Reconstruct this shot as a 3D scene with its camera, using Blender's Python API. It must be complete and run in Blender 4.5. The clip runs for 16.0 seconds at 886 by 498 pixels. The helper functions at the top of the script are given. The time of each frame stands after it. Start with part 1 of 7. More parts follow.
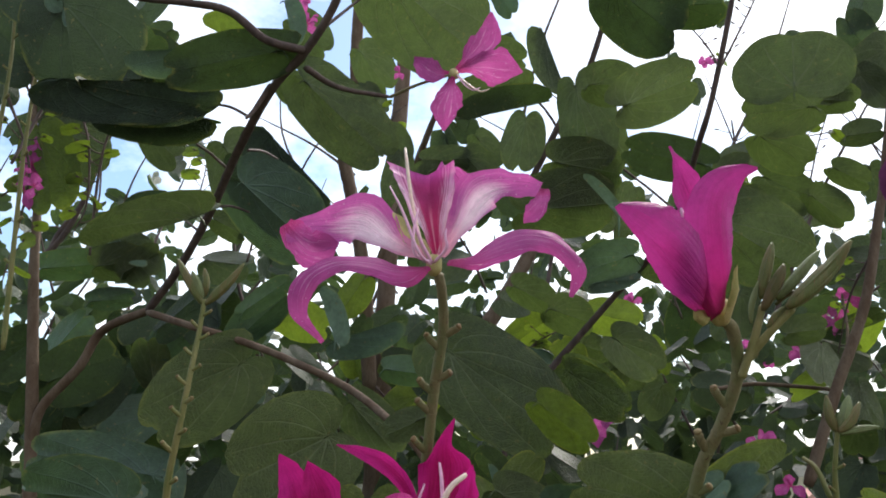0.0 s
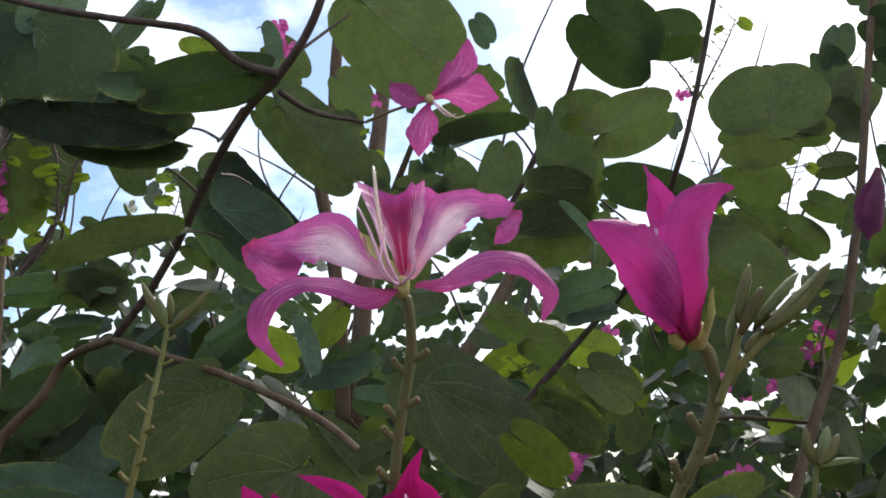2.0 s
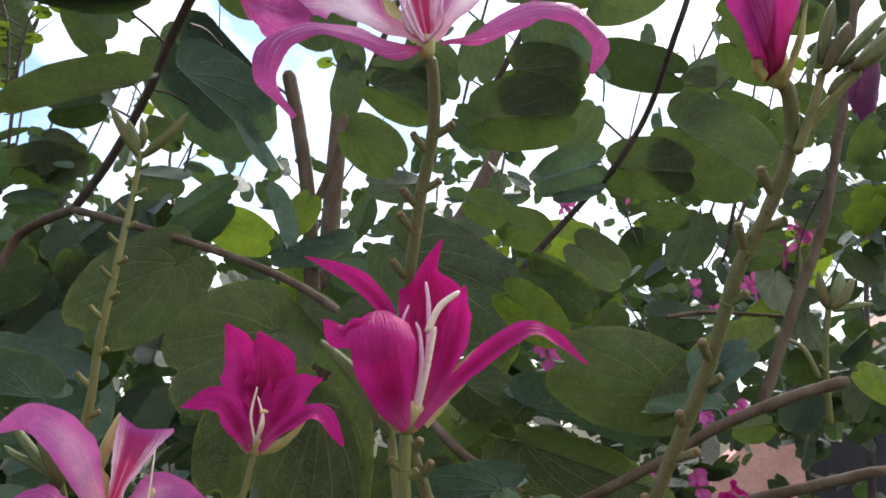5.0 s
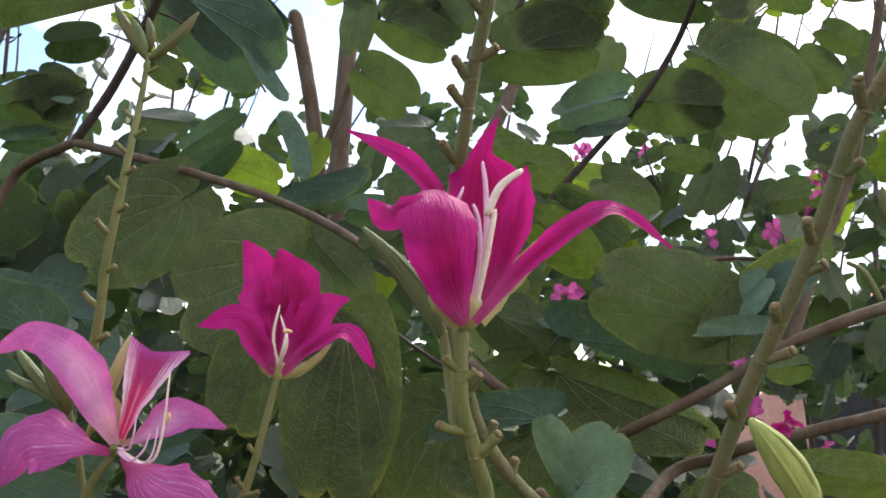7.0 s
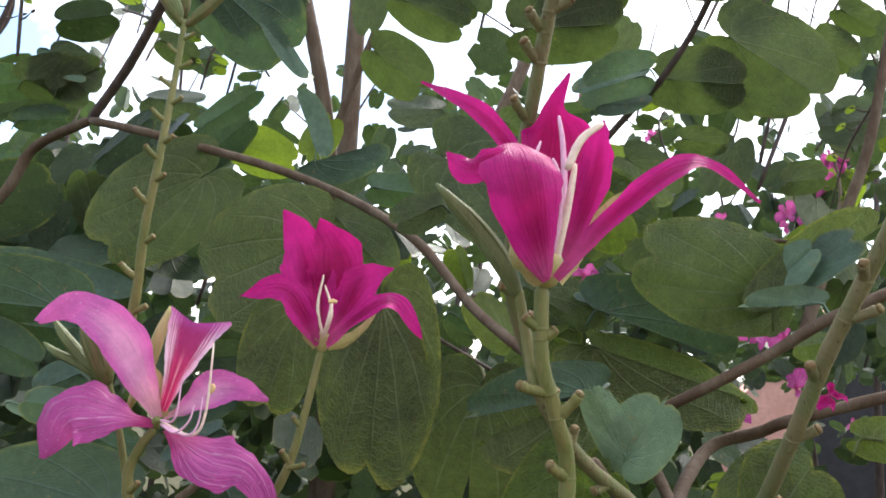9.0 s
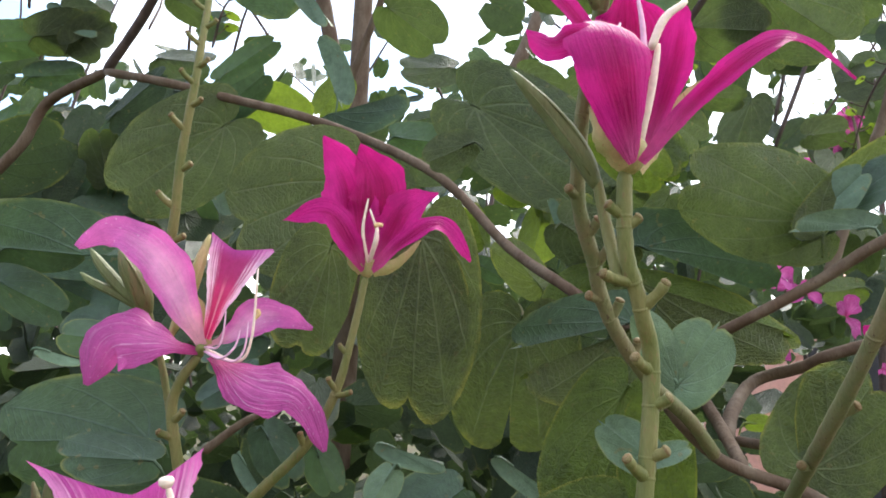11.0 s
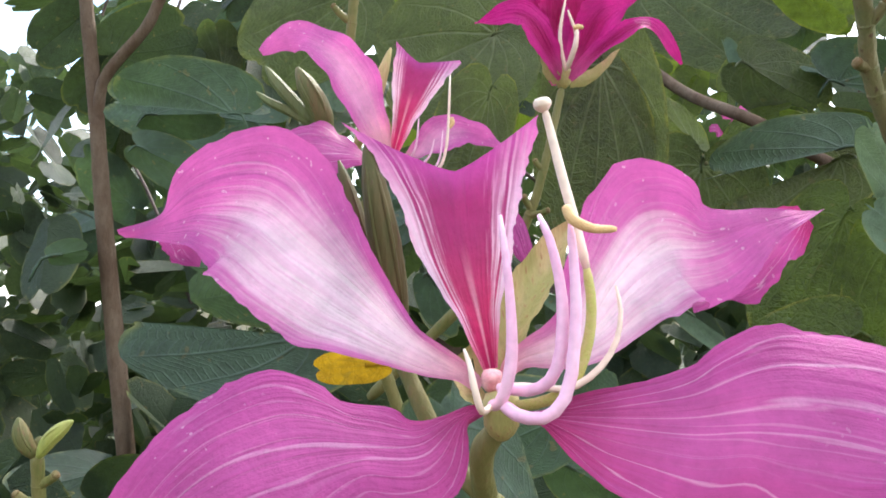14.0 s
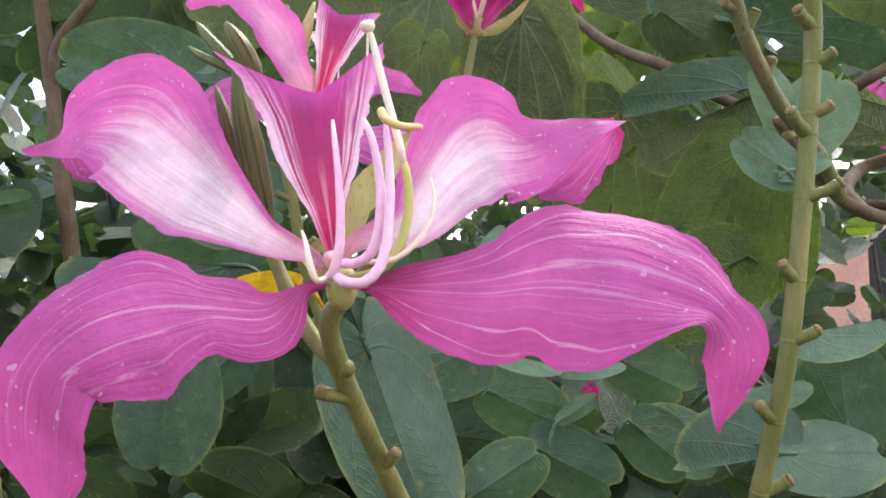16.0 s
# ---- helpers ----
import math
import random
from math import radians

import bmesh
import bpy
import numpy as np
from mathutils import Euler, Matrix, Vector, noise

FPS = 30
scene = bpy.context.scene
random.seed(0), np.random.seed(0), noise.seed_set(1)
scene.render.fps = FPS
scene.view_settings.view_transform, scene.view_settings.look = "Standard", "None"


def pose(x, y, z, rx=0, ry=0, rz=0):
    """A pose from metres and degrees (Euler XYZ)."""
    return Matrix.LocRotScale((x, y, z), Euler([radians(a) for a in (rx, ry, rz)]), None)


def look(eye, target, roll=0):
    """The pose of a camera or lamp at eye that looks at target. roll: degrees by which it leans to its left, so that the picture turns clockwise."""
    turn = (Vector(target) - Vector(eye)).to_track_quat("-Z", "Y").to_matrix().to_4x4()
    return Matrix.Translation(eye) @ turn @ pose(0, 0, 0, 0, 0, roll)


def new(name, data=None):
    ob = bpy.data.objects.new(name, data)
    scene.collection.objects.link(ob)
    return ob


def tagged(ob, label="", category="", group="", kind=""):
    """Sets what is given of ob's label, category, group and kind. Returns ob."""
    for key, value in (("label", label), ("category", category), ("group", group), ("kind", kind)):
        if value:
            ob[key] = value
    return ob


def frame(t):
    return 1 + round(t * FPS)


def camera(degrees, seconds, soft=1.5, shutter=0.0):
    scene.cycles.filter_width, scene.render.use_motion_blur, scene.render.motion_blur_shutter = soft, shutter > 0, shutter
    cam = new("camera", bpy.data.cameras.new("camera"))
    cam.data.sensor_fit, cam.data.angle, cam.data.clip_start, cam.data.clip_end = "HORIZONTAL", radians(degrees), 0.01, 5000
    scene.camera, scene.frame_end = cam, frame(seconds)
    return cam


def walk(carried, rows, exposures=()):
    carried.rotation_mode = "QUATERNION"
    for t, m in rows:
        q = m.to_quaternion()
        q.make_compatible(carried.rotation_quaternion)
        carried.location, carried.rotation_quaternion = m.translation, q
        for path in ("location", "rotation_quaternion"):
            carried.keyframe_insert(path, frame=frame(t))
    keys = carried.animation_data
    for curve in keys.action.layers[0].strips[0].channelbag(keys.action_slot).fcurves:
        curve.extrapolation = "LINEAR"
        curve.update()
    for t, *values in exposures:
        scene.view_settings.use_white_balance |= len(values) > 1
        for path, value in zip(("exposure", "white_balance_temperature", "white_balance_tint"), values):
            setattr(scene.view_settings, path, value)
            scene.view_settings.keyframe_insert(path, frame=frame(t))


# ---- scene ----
cam = camera(56.2, 16.0, soft=1.8)
PATH = [
    (0, (0.0126, 0.0059, 1.7176), (-0.0084, 1.6355, 2.1267), -0.1),
    (0.5, (0.0101, -0.0025, 1.7235), (-0.0134, 1.6212, 2.1544), -0.1),
    (1, (0.0118, -0.0059, 1.7235), (-0.0084, 1.6162, 2.1612), -0.1),
    (1.5, (0.0134, 0.0017, 1.7227), (0.0076, 1.6195, 2.1754), -0.1),
    (2, (0.0176, 0.0202, 1.716), (0.0378, 1.6321, 2.1889), 0.0),
    (2.5, (0.0168, 0.0361, 1.7151), (0.0454, 1.6439, 2.2015), 0.3),
    (3, (0.016, 0.0386, 1.7109), (0.0806, 1.6447, 2.1981), 0.1),
    (3.5, (0.0202, 0.0462, 1.7008), (0.1243, 1.6514, 2.183), 0.0),
    (4, (0.0126, 0.0521, 1.6866), (0.1184, 1.6632, 2.1511), 0.3),
    (4.5, (0.0008, 0.0664, 1.6706), (0.1067, 1.6943, 2.0704), 0.2),
    (6.8, (-0.0286, 0.1226, 1.6378), (0.0882, 1.7741, 1.9234), 0.1),
    (7, (-0.0277, 0.1277, 1.6353), (0.084, 1.7808, 1.9159), 0.1),
    (7.5, (-0.0386, 0.1294, 1.632), (0.0773, 1.7825, 1.91), 0.0),
    (8, (-0.042, 0.1336, 1.6303), (0.0756, 1.7884, 1.8957), 0.1),
    (8.5, (-0.0445, 0.1394, 1.6252), (0.0764, 1.7942, 1.8873), 0.0),
    (8.7, (-0.0487, 0.1394, 1.6261), (0.0739, 1.7942, 1.8882), 0.0),
    (11, (-0.0798, 0.1571, 1.5975), (0.0487, 1.8169, 1.8193), -0.7),
    (11.5, (-0.0874, 0.1672, 1.5883), (-0.0092, 1.832, 1.7974), -1.2),
    (12, (-0.1033, 0.1814, 1.5782), (-0.0773, 1.8505, 1.7664), -1.2),
    (12.5, (-0.1109, 0.1915, 1.569), (-0.089, 1.864, 1.7336), -1.1),
    (13, (-0.1193, 0.2083, 1.5538), (-0.0882, 1.8816, 1.6992), -0.9),
    (13.5, (-0.1235, 0.2033, 1.5471), (-0.126, 1.8791, 1.6731), -0.7),
    (14, (-0.1403, 0.1966, 1.5387), (-0.1571, 1.8732, 1.6471), -0.6),
    (14.5, (-0.1378, 0.194, 1.5303), (-0.1436, 1.8715, 1.6227), -1.0),
    (15, (-0.1344, 0.1873, 1.5244), (-0.1226, 1.8665, 1.5765), -1.2),
    (15.5, (-0.1294, 0.1814, 1.5202), (-0.1109, 1.8606, 1.5723), -1.8),
    (16, (-0.1126, 0.1688, 1.5219), (-0.089, 1.8488, 1.5664), -2.0),
]

walk(cam, [(t, look(e, g, r)) for t, e, g, r in PATH],
     exposures=[(0.0, 1.06), (1.5, 0.97), (3.5, 0.92), (4.5, 1.18), (7.0, 1.58), (8.5, 1.78), (11.0, 2.03), (12.5, 2.12), (16.0, 2.25)])
SKY, SUN_POWER, CLOUD_X = 0.105, 2.6, 0.0

# ---------------------------------------------------------------- light
SUN_UP, SUN_ROUND = 46.0, 26.0
world = bpy.data.worlds.new("sky")
scene.world = world
world.use_nodes = True
wt = world.node_tree
wt.nodes.clear()


def wnode(kind, **values):
    n = wt.nodes.new(kind)
    for k, v in values.items():
        n.inputs[k].default_value = v
    return n


sky = wt.nodes.new("ShaderNodeTexSky")
sky.sky_type, sky.sun_disc = "NISHITA", False
sky.sun_elevation, sky.sun_rotation = radians(SUN_UP), radians(SUN_ROUND)
sky.air_density, sky.dust_density = 1.2, 1.0
# broken bright cloud over blue
coord = wt.nodes.new("ShaderNodeTexCoord")
cloud = wnode("ShaderNodeTexNoise", Scale=2.3, Detail=7.0, Roughness=0.58)
shift = wt.nodes.new("ShaderNodeMapping")
shift.inputs["Location"].default_value = (CLOUD_X, 0.2, 0.35)
shift.inputs["Scale"].default_value = (1.0, 1.0, 1.6)
ramp = wt.nodes.new("ShaderNodeValToRGB")
ramp.color_ramp.elements[0].position, ramp.color_ramp.elements[1].position = 0.42, 0.64
bright = wnode("ShaderNodeMixRGB", Color2=(11.5, 11.8, 12.2, 1))
back = wnode("ShaderNodeBackground", Strength=SKY)
wout = wt.nodes.new("ShaderNodeOutputWorld")
wt.links.new(coord.outputs["Generated"], shift.inputs["Vector"])
wt.links.new(shift.outputs["Vector"], cloud.inputs["Vector"])
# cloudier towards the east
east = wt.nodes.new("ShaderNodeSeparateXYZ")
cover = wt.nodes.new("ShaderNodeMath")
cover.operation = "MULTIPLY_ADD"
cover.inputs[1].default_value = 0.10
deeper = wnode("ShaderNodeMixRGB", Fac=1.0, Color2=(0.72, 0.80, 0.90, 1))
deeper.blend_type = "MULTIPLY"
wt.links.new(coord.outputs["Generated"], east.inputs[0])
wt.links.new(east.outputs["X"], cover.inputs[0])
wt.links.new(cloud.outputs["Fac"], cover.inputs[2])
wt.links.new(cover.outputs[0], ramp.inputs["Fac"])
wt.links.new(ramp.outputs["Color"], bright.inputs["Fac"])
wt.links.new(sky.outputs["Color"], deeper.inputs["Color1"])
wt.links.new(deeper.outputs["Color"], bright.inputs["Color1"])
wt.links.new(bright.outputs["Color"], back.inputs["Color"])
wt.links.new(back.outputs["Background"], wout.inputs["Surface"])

sun = new("sun", bpy.data.lights.new("sun", "SUN"))
sun.data.energy, sun.data.angle, sun.data.color = SUN_POWER, radians(18), (1.0, 0.95, 0.88)
up, rd = radians(SUN_UP), radians(SUN_ROUND)
sun.matrix_world = look((math.sin(rd) * math.cos(up) * 30, math.cos(rd) * math.cos(up) * 30, math.sin(up) * 30), (0, 0, 0))


# ---------------------------------------------------------------- materials
def material(name):
    m = bpy.data.materials.new(name)
    m.use_nodes = True
    t = m.node_tree
    t.nodes.clear()
    return m, t


def node(t, kind, links=None, **values):
    n = t.nodes.new(kind)
    for k, v in values.items():
        n.inputs[k].default_value = v
    for k, v in (links or {}).items():
        t.links.new(v, n.inputs[k])
    return n


def calc(t, op, a, b=0.0, c=0.0):
    n = t.nodes.new("ShaderNodeMath")
    n.operation = op
    for i, v in enumerate((a, b, c)):
        if isinstance(v, (int, float)):
            n.inputs[i].default_value = v
        else:
            t.links.new(v, n.inputs[i])
    return n.outputs[0]


def step(t, v, lo, hi):
    n = t.nodes.new("ShaderNodeMapRange")
    n.interpolation_type = "SMOOTHSTEP"
    t.links.new(v, n.inputs["Value"])
    n.inputs["From Min"].default_value, n.inputs["From Max"].default_value = lo, hi
    return n.outputs["Result"]


def mix(t, fac, a, b, mode="MIX"):
    n = t.nodes.new("ShaderNodeMixRGB")
    n.blend_type = mode
    for key, v in (("Fac", fac), ("Color1", a), ("Color2", b)):
        if isinstance(v, tuple):
            n.inputs[key].default_value = (*v, 1)
        elif isinstance(v, (int, float)):
            n.inputs[key].default_value = v
        else:
            t.links.new(v, n.inputs[key])
    return n.outputs["Color"]


def thin(t, color, glow, share, rough, spec, bump_from, bump=0.3, dist=0.001):
    """A thin sheet that reflects and lets light through."""
    b = node(t, "ShaderNodeBump", {"Height": bump_from}, Strength=bump, Distance=dist)
    p = node(t, "ShaderNodeBsdfPrincipled", {"Base Color": color, "Normal": b.outputs[0]}, Roughness=rough)
    p.inputs["Specular IOR Level"].default_value = spec
    tr = node(t, "ShaderNodeBsdfTranslucent", {"Color": glow, "Normal": b.outputs[0]})
    m = node(t, "ShaderNodeMixShader", {1: p.outputs[0], 2: tr.outputs[0]})
    m.inputs[0].default_value = share
    o = t.nodes.new("ShaderNodeOutputMaterial")
    t.links.new(m.outputs[0], o.inputs["Surface"])


def leaf_material(name, base, glow, vein, rough=0.45, spec=0.35, share=0.35, netted=0.30, relief=0.7, pale=0.5, shade=0.3, rim=0.38):
    m, t = material(name)
    uv = t.nodes.new("ShaderNodeUVMap")
    sep = node(t, "ShaderNodeSeparateXYZ", {0: uv.outputs[0]})
    u, v = sep.outputs[0], sep.outputs[1]
    geo = t.nodes.new("ShaderNodeNewGeometry")
    info = t.nodes.new("ShaderNodeObjectInfo")
    co = t.nodes.new("ShaderNodeTexCoord").outputs["Object"]
    wob = node(t, "ShaderNodeTexNoise", {"Vector": co}, Scale=30.0, Detail=2.0).outputs["Fac"]
    # main veins spread from the stalk; u counts them, v runs from stalk to edge
    bend = calc(t, "ADD", 1.0, calc(t, "MULTIPLY", calc(t, "MULTIPLY", v, v), 0.45))
    uw = calc(t, "ADD", calc(t, "ADD", calc(t, "MULTIPLY", calc(t, "SUBTRACT", u, 10.5), bend), 10.5), calc(t, "MULTIPLY", calc(t, "SUBTRACT", wob, 0.5), 0.18))
    off = calc(t, "ABSOLUTE", calc(t, "SUBTRACT", calc(t, "FRACT", uw), 0.5))
    main = calc(t, "MULTIPLY", calc(t, "SUBTRACT", 1.0, step(t, calc(t, "MULTIPLY", off, v), 0.010, 0.038)), calc(t, "SUBTRACT", 1.0, step(t, v, 0.8, 1.0)))
    rung = calc(t, "ABSOLUTE", calc(t, "SUBTRACT", calc(t, "FRACT", calc(t, "ADD", calc(t, "MULTIPLY", v, 21.0), calc(t, "ADD", calc(t, "MULTIPLY", off, 3.0), calc(t, "MULTIPLY", wob, 3.0)))), 0.5))
    cross = calc(t, "SUBTRACT", 1.0, step(t, rung, 0.02, 0.16))
    vor = t.nodes.new("ShaderNodeTexVoronoi")
    vor.feature = "DISTANCE_TO_EDGE"
    t.links.new(co, vor.inputs["Vector"])
    vor.inputs["Scale"].default_value = 330.0
    net = calc(t, "SUBTRACT", 1.0, step(t, vor.outputs["Distance"], 0.02, 0.13))
    lines = calc(t, "MAXIMUM", main, calc(t, "MAXIMUM", calc(t, "MULTIPLY", cross, 0.5), calc(t, "MULTIPLY", net, netted)))
    blot = node(t, "ShaderNodeTexNoise", {"Vector": co}, Scale=38.0, Detail=5.0, Roughness=0.65).outputs["Fac"]
    fine = node(t, "ShaderNodeTexNoise", {"Vector": co}, Scale=600.0, Detail=3.0).outputs["Fac"]
    spot = step(t, node(t, "ShaderNodeTexNoise", {"Vector": co}, Scale=170.0, Detail=1.0).outputs["Fac"], 0.69, 0.74)
    edge = calc(t, "MULTIPLY", step(t, v, 0.93, 1.0), step(t, blot, 0.42, 0.6))
    rnd = calc(t, "ADD", calc(t, "MULTIPLY", info.outputs["Random"], 0.5), calc(t, "MULTIPLY", geo.outputs["Random Per Island"], 0.5))
    mott = node(t, "ShaderNodeTexNoise", {"Vector": co}, Scale=190.0, Detail=4.0, Roughness=0.7).outputs["Fac"]
    light = calc(t, "ADD", -0.30, calc(t, "ADD", calc(t, "MULTIPLY", rnd, 0.75), calc(t, "ADD", calc(t, "MULTIPLY", blot, 1.0), calc(t, "MULTIPLY", mott, 0.85))))
    hue = mix(t, rnd, base, tuple(c * k for c, k in zip(base, (1.25, 1.05, 0.75))))
    c = mix(t, calc(t, "MULTIPLY", lines, pale), hue, vein)
    c = mix(t, calc(t, "MULTIPLY", spot, 0.5), c, (0.22, 0.17, 0.07))
    c = mix(t, calc(t, "MULTIPLY", edge, rim), c, (0.36, 0.33, 0.06))
    c = mix(t, 1.0, c, light, "MULTIPLY")
    g = mix(t, calc(t, "MULTIPLY", lines, 0.8), glow, tuple(shade * x for x in glow))
    g = mix(t, 1.0, g, light, "MULTIPLY")
    h = calc(t, "ADD", calc(t, "MULTIPLY", lines, -0.8), calc(t, "ADD", calc(t, "MULTIPLY", fine, 0.25), calc(t, "MULTIPLY", blot, 1.2)))
    thin(t, c, g, share, rough, spec, h, relief, 0.003)
    return m


LEAF_UNDER = leaf_material("leaf_underside", (0.060, 0.082, 0.038), (0.080, 0.124, 0.024), (0.165, 0.19, 0.095), 0.48, 0.38, 0.32, 0.28, 0.7, 0.75, 0.5, 0.22)
LEAF_TOP = leaf_material("leaf_upper_side", (0.050, 0.096, 0.064), (0.07, 0.13, 0.03), (0.095, 0.15, 0.105), 0.40, 0.45, 0.22, 0.05, 0.35)
LEAF_PALE = leaf_material("leaf_glaucous", (0.115, 0.195, 0.145), (0.10, 0.16, 0.05), (0.20, 0.28, 0.20), 0.5, 0.4, 0.2, 0.1, 0.35)
LEAF_YOUNG = leaf_material("leaf_young", (0.085, 0.130, 0.028), (0.17, 0.25, 0.020), (0.19, 0.25, 0.06), 0.42, 0.35, 0.45, 0.3, 0.8, 0.7, 0.6, 0.8)
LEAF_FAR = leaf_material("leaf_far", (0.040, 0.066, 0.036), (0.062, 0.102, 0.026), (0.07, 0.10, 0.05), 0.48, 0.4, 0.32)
LEAF_MID = leaf_material("leaf_mid_green", (0.086, 0.116, 0.036), (0.130, 0.185, 0.022), (0.23, 0.27, 0.12), 0.45, 0.40, 0.42, 0.25, 0.6, 0.8, 0.7, 0.85)
# the same leaf with its colour darkened, to stand in for shade
LEAF_SHADE = leaf_material("leaf_shade_green", (0.032, 0.054, 0.030), (0.045, 0.08, 0.014), (0.065, 0.095, 0.050), 0.55, 0.25, 0.25)
LEAF_YELLOW = leaf_material("leaf_turning_yellow", (0.75, 0.42, 0.02), (0.8, 0.5, 0.02), (0.8, 0.5, 0.05), 0.5, 0.3, 0.4)


def petal_material(name, rim, heart, claw, vein, heart_at=0.42, heart_long=0.34, heart_width=0.75, vein_amount=0.5, fan=7.0, streak=0.0, spots=0.5, share=0.4, heart_off=0.0, spread=0.0, deep=None):
    """u runs across from -1 to 1, v from claw to tip. spread: how far the veins branch away from the midrib; deep: their colour within the heart."""
    m, t = material(name)
    uv = t.nodes.new("ShaderNodeUVMap")
    sep = node(t, "ShaderNodeSeparateXYZ", {0: uv.outputs[0]})
    u, v = sep.outputs[0], sep.outputs[1]
    co = t.nodes.new("ShaderNodeTexCoord").outputs["Object"]
    info = t.nodes.new("ShaderNodeObjectInfo").outputs["Random"]
    au = calc(t, "ABSOLUTE", u)

    def along(across, length, detail=3.0, seed=0.0):
        """Noise drawn out along the petal."""
        c = node(t, "ShaderNodeCombineXYZ", {0: calc(t, "MULTIPLY", u, across), 1: calc(t, "MULTIPLY", v, length), 2: calc(t, "ADD", calc(t, "MULTIPLY", info, 37.0), seed)})
        return node(t, "ShaderNodeTexNoise", {"Vector": c.outputs[0]}, Scale=1.0, Detail=detail, Roughness=0.6).outputs["Fac"]

    grain = along(19.0, 4.0)
    soft = along(5.0, 2.0, 2.0, 5.0)
    near = calc(t, "ADD", calc(t, "POWER", calc(t, "DIVIDE", calc(t, "SUBTRACT", v, heart_at), heart_long), 2.0), calc(t, "POWER", calc(t, "DIVIDE", calc(t, "SUBTRACT", u, heart_off), heart_width), 2.0))
    near = calc(t, "ADD", near, calc(t, "ADD", calc(t, "MULTIPLY", calc(t, "SUBTRACT", grain, 0.5), 1.7), calc(t, "MULTIPLY", calc(t, "SUBTRACT", soft, 0.5), 1.2)))
    hmask = calc(t, "SUBTRACT", 1.0, step(t, near, -0.5, 2.0))
    c = mix(t, hmask, rim, heart)
    c = mix(t, calc(t, "SUBTRACT", 1.0, step(t, calc(t, "ADD", v, calc(t, "MULTIPLY", calc(t, "SUBTRACT", grain, 0.5), 0.15)), 0.04, 0.30)), c, claw)
    # veins: thin lines that branch off the midrib and fan out with the blade, some strong, some faint
    fanned = calc(t, "DIVIDE", u, calc(t, "ADD", 1.0 - spread, calc(t, "MULTIPLY", v, 1.35 * spread)))

    def rays(count, lo, hi, wander, seed):
        x = calc(t, "ADD", calc(t, "MULTIPLY", fanned, count), calc(t, "ADD", calc(t, "MULTIPLY", calc(t, "SUBTRACT", soft, 0.5), wander), seed))
        d = calc(t, "ABSOLUTE", calc(t, "SUBTRACT", calc(t, "FRACT", x), 0.5))
        pick = t.nodes.new("ShaderNodeTexWhiteNoise")
        pick.noise_dimensions = "1D"
        t.links.new(calc(t, "ADD", calc(t, "FLOOR", x), calc(t, "MULTIPLY", info, 91.0)), pick.inputs["W"])
        return calc(t, "SUBTRACT", 1.0, step(t, d, lo, hi)), pick.outputs["Value"]

    line, power = rays(fan, 0.012, 0.075, 1.0, 20.3)
    fork, faint = rays(fan * 1.7, 0.01, 0.09, 1.6, 41.7)
    keep = calc(t, "MULTIPLY", calc(t, "SUBTRACT", 1.0, step(t, v, 0.60, 0.92)), calc(t, "SUBTRACT", 1.0, step(t, au, 0.7, 1.0)))
    broken = step(t, along(5.0, 2.0, 2.0, 13.0), 0.20, 0.42)
    line = calc(t, "MULTIPLY", line, calc(t, "MULTIPLY", calc(t, "ADD", 0.15, calc(t, "MULTIPLY", power, 0.85)), broken))
    fork = calc(t, "MULTIPLY", calc(t, "MULTIPLY", fork, step(t, v, 0.18, 0.4)), calc(t, "MULTIPLY", calc(t, "MULTIPLY", faint, 0.4), step(t, along(9.0, 5.0, 2.0, 23.0), 0.35, 0.6)))
    line = calc(t, "MULTIPLY", calc(t, "MAXIMUM", line, fork), keep)
    c = mix(t, calc(t, "MULTIPLY", line, vein_amount), c, mix(t, hmask, vein, deep or vein))
    if streak:
        # a crimson middle that breaks up into streaks towards the white sides, with a pale midrib
        edge = calc(t, "ADD", au, calc(t, "ADD", calc(t, "MULTIPLY", calc(t, "SUBTRACT", grain, 0.5), 0.7), calc(t, "MULTIPLY", calc(t, "SUBTRACT", soft, 0.5), 0.25)))
        band = calc(t, "SUBTRACT", 1.0, step(t, edge, 0.42, 0.78))
        ray, some = rays(9.0, 0.20, 0.42, 1.8, 30.0)
        ray = calc(t, "MULTIPLY", ray, step(t, along(11.0, 2.5, 2.0, 9.0), 0.22, 0.40))
        ray = calc(t, "MULTIPLY", ray, calc(t, "SUBTRACT", 1.0, step(t, calc(t, "ADD", au, calc(t, "MULTIPLY", calc(t, "SUBTRACT", grain, 0.5), 0.25)), 0.74, 0.92)))
        ray = calc(t, "MULTIPLY", ray, calc(t, "ADD", 0.60, calc(t, "MULTIPLY", some, 0.40)))
        dark = calc(t, "MULTIPLY", calc(t, "MAXIMUM", band, ray), streak)
        blood = mix(t, step(t, v, 0.25, 0.70), (0.58, 0.012, 0.12), (0.36, 0.010, 0.13))
        c = mix(t, dark, c, mix(t, step(t, v, 0.74, 1.0), blood, (0.46, 0.055, 0.29)))
        mid = calc(t, "MULTIPLY", calc(t, "SUBTRACT", 1.0, step(t, au, 0.03, 0.13)), calc(t, "SUBTRACT", 1.0, step(t, v, 0.30, 0.62)))
        c = mix(t, calc(t, "MULTIPLY", mid, 0.65), c, (0.82, 0.36, 0.47))
    blot = node(t, "ShaderNodeTexNoise", {"Vector": co}, Scale=120.0, Detail=4.0).outputs["Fac"]
    mott = node(t, "ShaderNodeTexNoise", {"Vector": co}, Scale=520.0, Detail=3.0, Roughness=0.7).outputs["Fac"]
